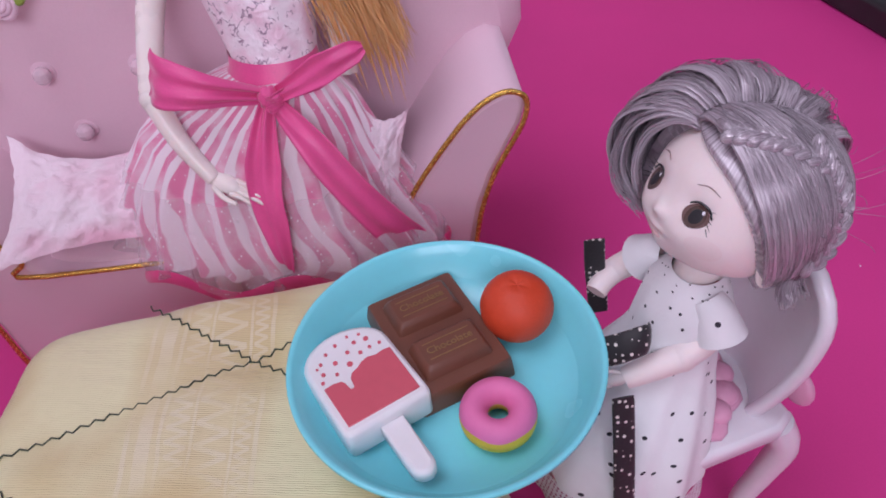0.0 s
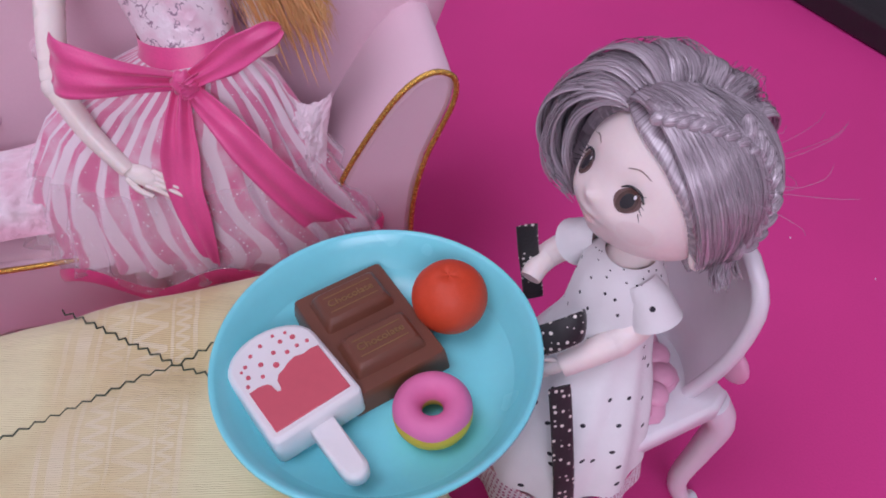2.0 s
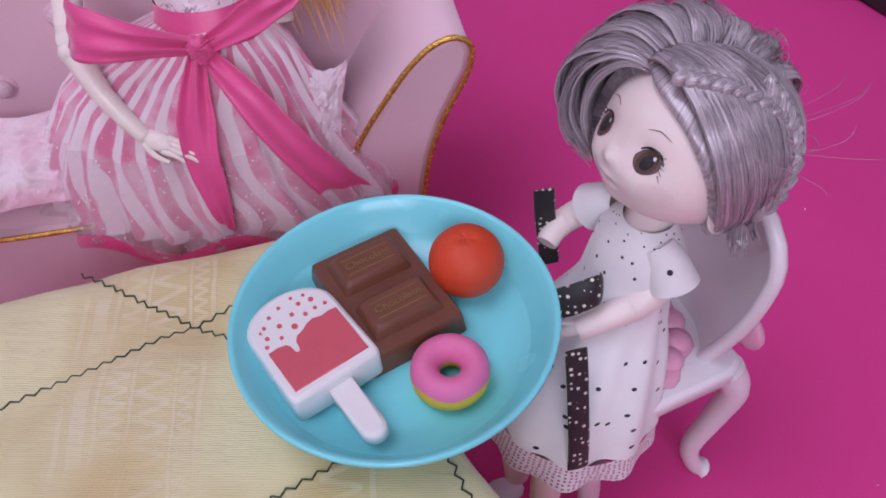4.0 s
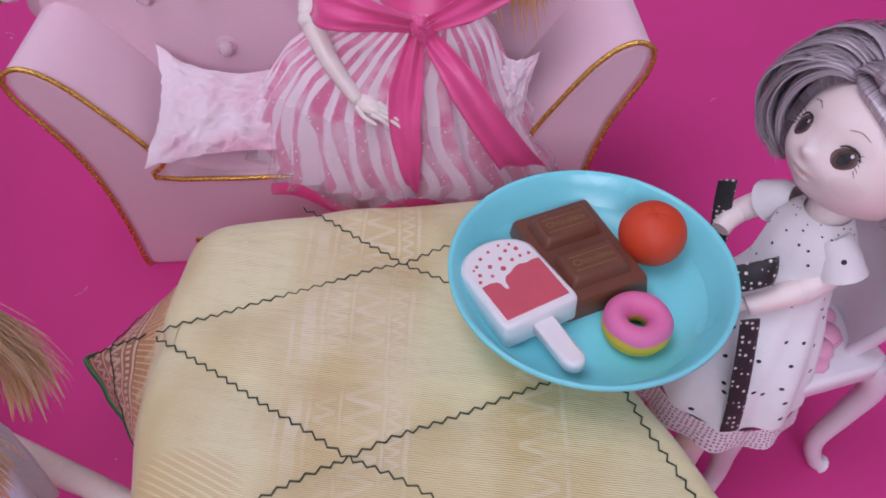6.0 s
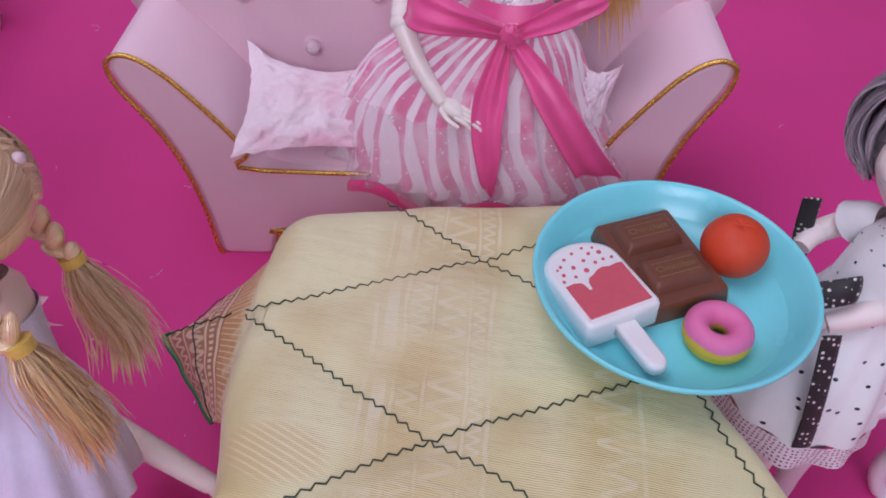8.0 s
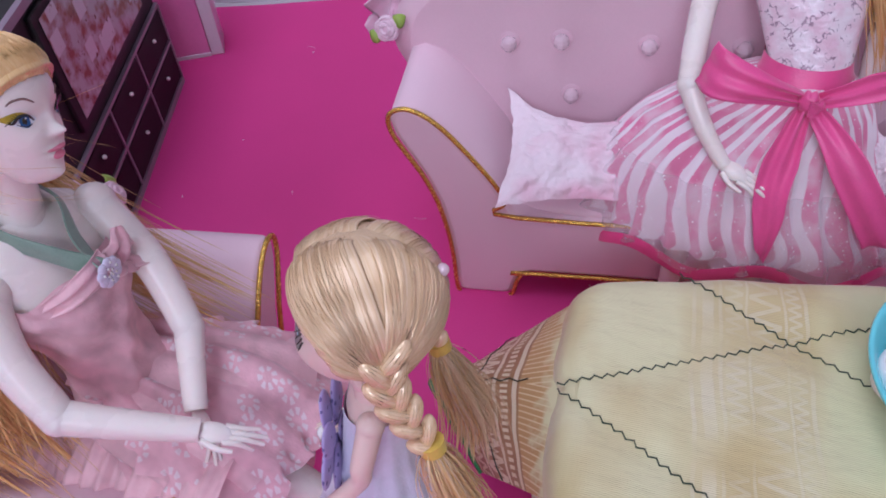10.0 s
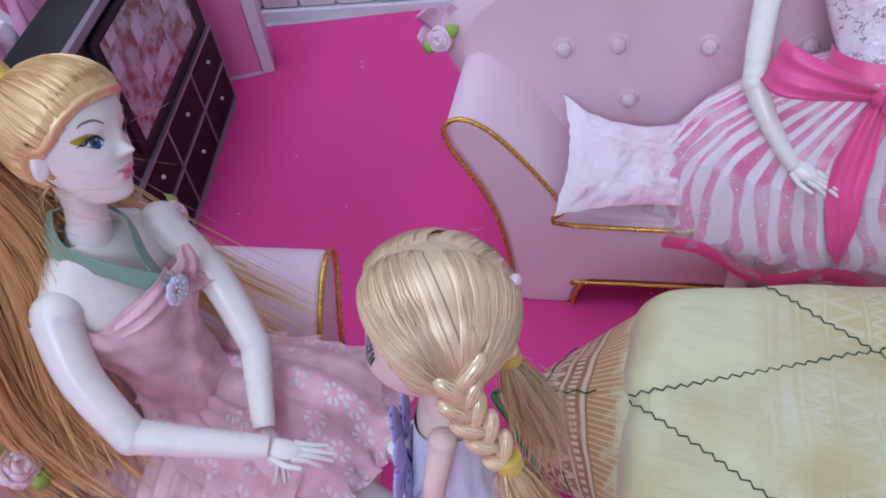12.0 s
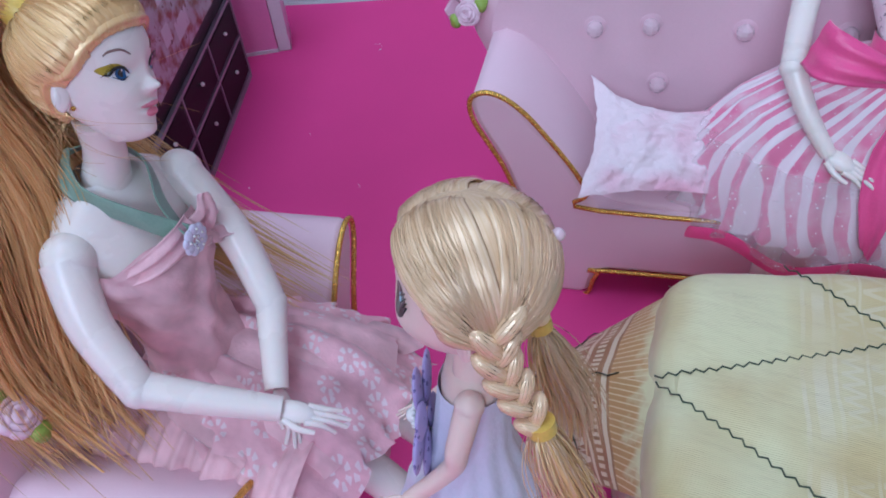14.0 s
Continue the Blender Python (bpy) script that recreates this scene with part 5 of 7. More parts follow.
def seated_pink_doll():
    s = Shape()
    # legs and satin skirt
    rows = s.skirt([(vec(-0.073, 0.321, 0.149), 0.019, 0.014), (vec(-0.076, 0.320, 0.144), 0.028, 0.020), (vec(-0.082, 0.319, 0.135), 0.041, 0.026), (vec(-0.088, 0.318, 0.120), 0.053, 0.031), (vec(-0.090, 0.317, 0.104), 0.062, 0.035), (vec(-0.090, 0.315, 0.088), 0.070, 0.038), (vec(-0.087, 0.313, 0.072), 0.076, 0.039), (vec(-0.087, 0.312, 0.066), 0.077, 0.039)], SKIRT, 420, 0.055, 27, 5, uvs=(9, 1))
    # sheer glittering over-skirt with a ribbon edge that waves
    mid = vec(-0.087, 0.312, 0.060)
    veil, band = [], []
    n = len(rows[0])
    brim = [vec(mid.x + 0.0775 * math.cos(2 * math.pi * j / n), mid.y + 0.0395 * math.sin(2 * math.pi * j / n), 0.066) for j in range(n)]
    for k in range(4, len(rows)):
        g = (k - 4) / (len(rows) - 5)
        veil.append([p + (p - vec(mid.x, mid.y, p.z)) * (0.015 + 0.05 * g) + vec(0, 0, 0.0035 * g * math.sin(j * 6.2832 * 9 / n)) for j, p in enumerate(rows[k])])
    for drop, out in ((0.002, 0.045), (0.006, 0.055)):
        veil.append([p + (p - vec(mid.x, mid.y, p.z)) * out + vec(0, 0, -drop + 0.0055 * math.sin(j * 6.2832 * 8 / n) + 0.002 * math.sin(j * 6.2832 * 4 / n + 1) + 0.014 * math.exp(-((j / n - 0.53) / 0.018) ** 2)) for j, p in enumerate(brim)])
    s.grid(veil, VEIL, close_u=True)
    for drop, out in ((0.0020, 0.050), (0.0040, 0.066), (0.0075, 0.074), (0.0098, 0.072)):
        band.append([p + (p - vec(mid.x, mid.y, p.z)) * (out + 0.025 * math.sin(j * 6.2832 * 8 / n + 0.8)) + vec(0, 0, -drop + 0.0055 * math.sin(j * 6.2832 * 8 / n) + 0.002 * math.sin(j * 6.2832 * 4 / n + 1) + 0.020 * math.exp(-((j / n - 0.53) / 0.018) ** 2)) for j, p in enumerate(brim)])
    s.grid(band, HEM, close_u=True)
    for x in (-0.108, -0.070):
        arm(s, [(x, 0.300, 0.066), (x - 0.002, 0.287, 0.060), (x - 0.003, 0.284, 0.035), (x - 0.003, 0.286, 0.004)], (0.0075, 0.0045), SKIN)
        s.ball((x - 0.003, 0.279, 0.0045), (0.005, 0.011, 0.0045), RIBBON, nu=12, nv=8)
    # bodice
    s.skirt([(vec(-0.088, 0.352, 0.212), 0.012, 0.009), (vec(-0.087, 0.350, 0.208), 0.023, 0.012), (vec(-0.085, 0.347, 0.198), 0.026, 0.015), (vec(-0.082, 0.342, 0.186), 0.0265, 0.019), (vec(-0.078, 0.334, 0.170), 0.0225, 0.0165), (vec(-0.074, 0.325, 0.155), 0.0185, 0.0140), (vec(-0.073, 0.321, 0.147), 0.019, 0.0145)], BODICE, 48, 0.02, 9, 2)
    for sx in (-1, 1):
        s.ball((-0.087 + 0.029 * sx, 0.351, 0.199), (0.011, 0.010, 0.010), BODICE, nu=20, nv=12, fn=lambda d: 1 + 0.07 * math.sin(9 * math.atan2(d[1], d[0])))
    # arms: one on the lap, one behind the bow
    arm(s, [(-0.117, 0.349, 0.197), (-0.123, 0.328, 0.172), (-0.1225, 0.303, 0.147)], (0.0066, 0.0052), SKIN)
    s.ball((-0.1222, 0.302, 0.1455), 0.0056, SKIN, nu=16, nv=10)
    arm(s, [(-0.1222, 0.302, 0.1455), (-0.112, 0.292, 0.131), (-0.0995, 0.285, 0.1165)], (0.0053, 0.0034), SKIN)
    doll_hand(s, (-0.1005, 0.2855, 0.1172), (0.024, -0.007, -0.0085), (0.2, -0.7, 0.7), 0.0205, SKIN, 0.10)
    arm(s, [(-0.057, 0.352, 0.197), (-0.048, 0.340, 0.172), (-0.045, 0.328, 0.140)], (0.0064, 0.0050), SKIN)
    # satin sash and bow
    s.skirt([(vec(-0.0745, 0.3250, 0.1555), 0.0190, 0.0145), (vec(-0.0738, 0.3225, 0.150), 0.0196, 0.0152), (vec(-0.0735, 0.321, 0.145), 0.0225, 0.0175)], RIBBON, 48, 0.02, 6, 1)
    s.ball((-0.0715, 0.2985, 0.1475), (0.0046, 0.0042, 0.0055), RIBBON, nu=20, nv=12, fn=lambda d: 1 + 0.10 * math.sin(7 * math.atan2(d[2], d[0])))
    s.ribbon([(-0.074, 0.299, 0.148), (-0.084, 0.294, 0.1525), (-0.097, 0.290, 0.157), (-0.111, 0.291, 0.160), (-0.117, 0.298, 0.161)], [(0, 0.0030), (0.3, 0.0055), (0.7, 0.0100), (1, 0.0105)], RIBBON, (0.15, 0.35, 0.9), 0.0011, 3.2, 28, 0.4)
    s.ribbon([(-0.069, 0.299, 0.148), (-0.058, 0.297, 0.155), (-0.046, 0.297, 0.162), (-0.036, 0.300, 0.166), (-0.031, 0.303, 0.167)], [(0, 0.0030), (0.45, 0.0062), (0.8, 0.0045), (1, 0.0018)], RIBBON, (0.2, 0.35, 0.9), 0.0010, 2.6, 28, 1.7)
    s.ribbon([(-0.069, 0.301, 0.147), (-0.058, 0.300, 0.152), (-0.046, 0.300, 0.158), (-0.035, 0.303, 0.164)], [(0, 0.0024), (0.5, 0.0046), (1, 0.0022)], RIBBON, (0.2, 0.35, 0.9), 0.0008, 2.4, 24, 3.0)
    s.ribbon([(-0.0725, 0.2985, 0.146), (-0.0755, 0.2885, 0.130), (-0.0770, 0.2800, 0.112), (-0.0745, 0.2740, 0.092), (-0.0735, 0.2715, 0.076)], [(0, 0.0028), (0.35, 0.0078), (0.65, 0.0070), (1, 0.0024)], RIBBON, (1, 0.0, 0), 0.0012, 2.6, 30, 0.9, 0.004)
    s.ribbon([(-0.070, 0.2985, 0.146), (-0.056, 0.287, 0.135), (-0.041, 0.279, 0.117), (-0.027, 0.278, 0.097), (-0.022, 0.279, 0.090)], [(0, 0.0028), (0.35, 0.0080), (1, 0.0092)], RIBBON, (0.8, 0.1, 0.5), 0.0010, 2.4, 30, 2.2, 0.007)
    for k in range(5):      # gathers drawn into the knot
        a = -0.5 + 0.25 * k
        s.ribbon([(-0.0715, 0.2935, 0.1440 + 0.0016 * k), (-0.0715 + 0.004 * math.cos(a), 0.2945, 0.1450 + 0.0014 * k), (-0.0650, 0.2985, 0.1465 + 0.0012 * k)], [(0, 0.0009), (1, 0.0012)], RIBBON, (0, 0.2, 1), 0.0002, 2, 8, k)
    # head, and long curling hair over one shoulder
    rnd = random.Random(31)
    head = Head((-0.090, 0.352, 0.246), (0.05, -1, -0.1), (0, 0, 1), 0.0205, SLIM_FRONT, SLIM_BACK, SLIM_WIDE, SLIM_MID, [(0, -0.17, 0.085, 0.09, 0.16), (0, -0.42, 0.2, 0.05, 0.06), (0, -0.54, 0.17, 0.05, 0.06), (0, -0.82, 0.22, 0.13, 0.08)])
    s.tube([(-0.088, 0.353, 0.210), (-0.089, 0.353, 0.232)], 0.006, SKIN, 12)
    head.skin(s, SKIN, 40, 40)
    head.cap(s, ORANGE_HAIR, lambda az: 0.55 if abs(az) < 60 else (0.0 if abs(az) < 95 else -0.7), 0.12, 60, 40)
    for az in (-28, 28):
        head.decal(s, az, 0.05, 11, 0.09, EYE_BLUE)
    head.decal(s, 0, -0.48, 11, 0.07, LIP, 0.006)
    for i in range(16):
        a, b_ = rnd.uniform(-1, 1), rnd.uniform(-1, 1)
        s0 = head.c + vec(0.012 + 0.004 * a, 0.008 + 0.006 * b_, 0.008)
        tress(s, ORANGE_HAIR, [s0, s0 + vec(0.018 + 0.004 * a, -0.004, -0.03), vec(-0.044 + 0.011 * a, 0.342 + 0.006 * b_, 0.188), vec(-0.034 + 0.011 * a + 0.004 * b_, 0.335 + 0.006 * b_, 0.165), vec(-0.028 + 0.011 * a, 0.330 + 0.006 * b_, rnd.uniform(0.124, 0.148))], 90, rnd, 0.0056, core=0.45, wave=0.003)
    return s.thing("fashion_doll", (-0.08, 0.31, 0.0), "fashion doll in a striped pink satin dress on the sofa", "doll", group="dolls")


def grey_haired_doll():
    s = Shape()
    rnd = random.Random(77)
    head = Head((0.0905, 0.2165, 0.1650), (-0.863, -0.300, 0.390), (0.34, 0.25, 0.90), 0.0232, ROUND_FRONT, ROUND_BACK, ROUND_WIDE, [(-1, 0), (1, 0)],
                [(0, -0.30, 0.10, 0.09, 0.10), (0, -0.10, 0.10, 0.20, -0.02), (0.42, -0.02, 0.22, 0.16, -0.06), (-0.42, -0.02, 0.22, 0.16, -0.06), (0.42, -0.42, 0.28, 0.2, 0.05), (-0.42, -0.42, 0.28, 0.2, 0.05),
                 (0, -0.54, 0.16, 0.035, 0.035), (0, -0.60, 0.13, 0.02, -0.03), (0, -0.66, 0.13, 0.04, 0.035), (0, -0.83, 0.25, 0.12, 0.08)])
    side, f, up = head.ax
    c = head.c
    head.skin(s, SKIN_PALE, 96, 96)
    for az in (-88, 88):
        head.ear(s, az, -0.36, 0.0062, SKIN_PALE)
    for sg in (-1, 1):
        az = 26 * sg
        head.decal(s, az, -0.10, 9.4, 0.155, EYE_RIM, 0.004, 0, 0.10)
        head.decal(s, az, -0.105, 7.4, 0.140, EYE_BROWN, 0.008)
        head.decal(s, az, -0.10, 4.8, 0.095, EYE_DARK, 0.011)
        head.decal(s, az - 3, -0.02, 1.3, 0.026, EYE_WHITE, 0.014)
        head.line(s, [(az - 9 * sg, 0.00), (az - 3 * sg, 0.065), (az + 6 * sg, 0.05), (az + 11 * sg, -0.04)], 0.00042, EYE_DARK, 0.012)
        for k in range(5):
            p, d = head.at(az + sg * (7.5 + 1.0 * k), 0.035 - 0.05 * k, 0.012)
            s.tube([p, p + (d * 0.5 + side * sg * 0.9 + up * (0.55 - 0.25 * k)) * 0.0020], [0.00016, 0.00005], EYE_DARK, 5)
        head.line(s, [(az - 9 * sg, 0.24), (az, 0.29), (az + 10 * sg, 0.25)], 0.00018, BROW, 0.004)
        head.decal(s, 44 * sg, -0.42, 14, 0.15, CHEEK, 0.003)
    head.decal(s, 0, -0.555, 8.0, 0.030, LIP_SOFT, 0.006, 0, 0.3)
    head.decal(s, 0, -0.645, 6.5, 0.030, LIP_SOFT, 0.006)
    # neck and body, turned to the table
    tf = frame_of((-0.88, -0.47, 0.0))
    bx = (tf[0], tf[1])
    s.tube([c - up * 0.016 - f * 0.004, vec(0.0830, 0.2090, 0.1360)], [0.0072, 0.0085], SKIN_PALE, 18)
    s.skirt([(vec(0.0835, 0.2085, 0.1430), 0.0080, 0.0080), (vec(0.0832, 0.2080, 0.1400), 0.0120, 0.0095), (vec(0.0825, 0.2075, 0.1350), 0.0155, 0.0115), (vec(0.0810, 0.2065, 0.1255), 0.0160, 0.0130), (vec(0.0790, 0.2050, 0.1160), 0.0162, 0.0138), (vec(0.0760, 0.2020, 0.1080), 0.0190, 0.0170), (vec(0.0725, 0.1985, 0.1005), 0.0230, 0.0215), (vec(0.0685, 0.1945, 0.0935), 0.0265, 0.0250), (vec(0.0655, 0.1915, 0.0860), 0.0290, 0.0275), (vec(0.0635, 0.1890, 0.0760), 0.0305, 0.0295)], POLKA, 160, 0.045, 10, 8, uvs=(1.3, 1.2), ax=bx)
    s.skirt([(vec(0.0635, 0.1890, 0.0760), 0.0303, 0.0293), (vec(0.0628, 0.1884, 0.0715), 0.0312, 0.0302), (vec(0.0620, 0.1878, 0.0660), 0.0320, 0.0312)], LACE, 160, 0.045, 10, 8, uvs=(2.6, 0.3), ax=bx)
    # short sleeves that widen to the cut edge
    for p, q in ((vec(0.0850, 0.2000, 0.1385), vec(0.0905, 0.1935, 0.1275)), (vec(0.0770, 0.2200, 0.1365), vec(0.0700, 0.2260, 0.1290))):
        line = smooth_line([p, p.lerp(q, 0.5) + vec(0, 0, 0.0012), q], 10)
        s.tube(line, [0.0052 + 0.0030 * k / 10 for k in range(len(line))], POLKA_SMALL, 22, caps=False)
    # near arm bent to the plate, far arm behind it
    arm(s, [(0.0860, 0.1985, 0.1340), (0.0865, 0.1950, 0.1255), (0.0800, 0.1915, 0.1205)], (0.0054, 0.0050), SKIN_PALE)
    s.ball((0.0795, 0.1912, 0.1200), 0.0051, SKIN_PALE, nu=16, nv=10)
    arm(s, [(0.0795, 0.1912, 0.1200), (0.0700, 0.1890, 0.1165), (0.0620, 0.1875, 0.1130)], (0.0050, 0.0037), SKIN_PALE)
    doll_hand(s, (0.0625, 0.1876, 0.1132), (-0.95, -0.1, -0.25), (0.1, -0.5, 0.8), 0.0105, SKIN_PALE)
    arm(s, [(0.0745, 0.2220, 0.1340), (0.0680, 0.2270, 0.1265), (0.0620, 0.2275, 0.1215)], (0.0052, 0.0045), SKIN_PALE)
    arm(s, [(0.0620, 0.2275, 0.1215), (0.0580, 0.2240, 0.1200), (0.0550, 0.2200, 0.1180)], (0.0046, 0.0036), SKIN_PALE)
    # black dotted ribbons
    s.tube(smooth_line([(0.0535, 0.2260, 0.1375), (0.0545, 0.2250, 0.1260), (0.0560, 0.2240, 0.1150), (0.0572, 0.2230, 0.1040)], 16), 0.0036, BLACK_DOT, 12, 0.14, side=(1, 0.1, 0.0))
    s.tube(smooth_line([(0.0550, 0.1890, 0.1245), (0.0610, 0.1890, 0.1275), (0.0665, 0.1905, 0.1290), (0.0680, 0.1925, 0.1275)], 15), 0.0050, BLACK_DOT, 14, 0.24, side=(0.0, 0.5, 0.86))
    s.tube(smooth_line([(0.0590, 0.1740, 0.1220), (0.0600, 0.1690, 0.1100), (0.0608, 0.1640, 0.0980), (0.0615, 0.1605, 0.0870), (0.0618, 0.1580, 0.0770)], 20), 0.0036, BLACK_DOT, 12, 0.14, side=(0.95, 0.25, 0.0))
    # legs below the hem
    for o in (0.010, -0.010):
        p = vec(0.054, 0.178, 0.076) + tf[0] * o
        arm(s, [p + vec(0.02, 0.01, 0.012), p, p + vec(-0.004, -0.002, -0.03), p + vec(-0.003, -0.001, -0.062)], (0.0078, 0.0050), SKIN_PALE)
        s.ball(p + vec(-0.008, -0.004, -0.072), (0.0055, 0.0095, 0.0055), CARD_WHITE, (side, f, up), 14, 10)
    # hair: parted on one side, swept over the brow, a full bob at the far cheek
    LINE = [(-180, -0.75), (-100, -0.72), (-84, -0.40), (-72, -0.10), (-58, 0.16), (-40, 0.40), (-20, 0.53), (0, 0.61), (18, 0.68), (30, 0.72), (40, 0.56), (52, 0.15), (64, -0.50), (80, -0.75), (180, -0.75)]
    head.cap(s, GREY_HAIR, lambda az: along(LINE, az), 0.16)
    part_line = [(30, 0.73), (28, 0.83), (14, 0.93), (-60, 0.985), (-150, 0.93), (-176, 0.80)]

    def parting(u):
        k = min(4, int(u * 5))
        p = headway(*part_line[k]).lerp(headway(*part_line[k + 1]), u * 5 - k).normalized()
        return math.degrees(math.atan2(p.x, p.y)), p.z
    for k in range(80):      # over the brow to the near ear and nape
        u = (k + rnd.random()) / 80
        swept(head, s, GREY_HAIR, parting(u * 0.72), (-92 - 66 * u + rnd.uniform(-4, 4), -0.30 - 0.25 * rnd.random() - 0.1 * u), 0.17 + 0.03 * rnd.random(), 0.13 + 0.05 * u, 9, rnd, spread=0.035, sag=-0.17 * (1 - u), wide=0.0030)
    for k in range(70):      # puffed out at the far side, turned in at the cheek
        u = (k + rnd.random()) / 70
        swept(head, s, GREY_HAIR, parting(u * 0.8), (58 + 95 * u + rnd.uniform(-5, 5), -0.48 - 0.22 * rnd.random()), 0.16 + 0.10 * rnd.random(), 0.26 + 0.28 * rnd.random(), 11, rnd, spread=0.06, wide=0.0030)
    for k in range(30):      # lying close to the far cheek
        u = (k + rnd.random()) / 30
        swept(head, s, GREY_HAIR, parting(u * 0.3), (56 + 34 * u + rnd.uniform(-3, 3), -0.45 - 0.2 * rnd.random()), 0.12 + 0.05 * rnd.random(), 0.10 + 0.10 * rnd.random(), 10, rnd, spread=0.04, wide=0.0034)
    for k in range(40):      # back of the head
        u = (k + rnd.random()) / 40
        swept(head, s, GREY_HAIR, parting(0.6 + 0.4 * rnd.random()), (150 + 70 * u, -0.62 - 0.1 * rnd.random()), 0.15 + 0.04 * rnd.random(), 0.16, 9, rnd, spread=0.05, wide=0.0034)
    for k in range(14):      # ends flicked out behind the near ear
        u = rnd.random()
        p, d = head.at(-102 - 26 * u, -0.30 - 0.2 * rnd.random(), 0.15)
        tress(s, GREY_HAIR, [p + up * 0.004, p - up * 0.002 + d * 0.002, p - up * 0.005 + d * (0.003 + 0.003 * u), p - up * 0.006 + d * (0.006 + 0.003 * u)], 22, rnd, 0.0012, core=0, n=12)
    braid(s, [head.at(a_, z_, 0.31)[0] for a_, z_ in ((-18, 0.74), (-40, 0.80), (-64, 0.82), (-92, 0.76), (-114, 0.62))], 0.0030, GREY_HAIR, 11, side * -0.5 + up)
    braid(s, [head.at(a_, z_, 0.29)[0] for a_, z_ in ((-88, 0.80), (-104, 0.62), (-112, 0.36), (-112, 0.08), (-106, -0.18))], 0.0036, GREY_HAIR, 9, side * -1)
    for i in range(90):      # flyaway hairs
        a_, z_ = rnd.uniform(70, 285), rnd.uniform(0.2, 0.98)
        p, d = head.at(a_, z_, 0.26)
        q = vec(rnd.uniform(-1, 1), rnd.uniform(-1, 1), rnd.uniform(-0.2, 0.5))
        far_ = 1.3 if i % 6 == 0 else 0.4
        s.fibre([p, p + d * 0.004 * far_ + q * 0.003, p + d * 0.007 * far_ + q * 0.008 * far_, p + d * 0.005 * far_ + q * 0.014 * far_], 0.00006, GREY_HAIR, rnd.random(), 9)
    return s.thing("bob_haired_doll", (0.09, 0.205, 0.0), "silver-haired doll in a dotted white dress on a white chair", "doll", group="dolls")


def draped(s, rings, m, ax, n=96, fold=lambda g, a: 0.0):
    """Cloth drawn round the body: ellipses (centre, rx, ry) with folds by height and angle."""
    fine = []
    for i in range(len(rings) - 1):
        for k in range(5):
            t = k / 5
            a, b = rings[i], rings[i + 1]
            fine.append((a[0].lerp(b[0], t), a[1] + (b[1] - a[1]) * t, a[2] + (b[2] - a[2]) * t))
    fine.append(rings[-1])
    rows = []
    for i, (c, rx, ry) in enumerate(fine):
        g, row = i / (len(fine) - 1), []
        for j in range(n):
            a = 2 * math.pi * j / n
            k = fold(g, a)
            row.append(c + ax[0] * ((rx + k) * math.cos(a)) + ax[1] * ((ry + k) * math.sin(a)))
        rows.append(row)
    s.grid(rows, m, close_u=True)


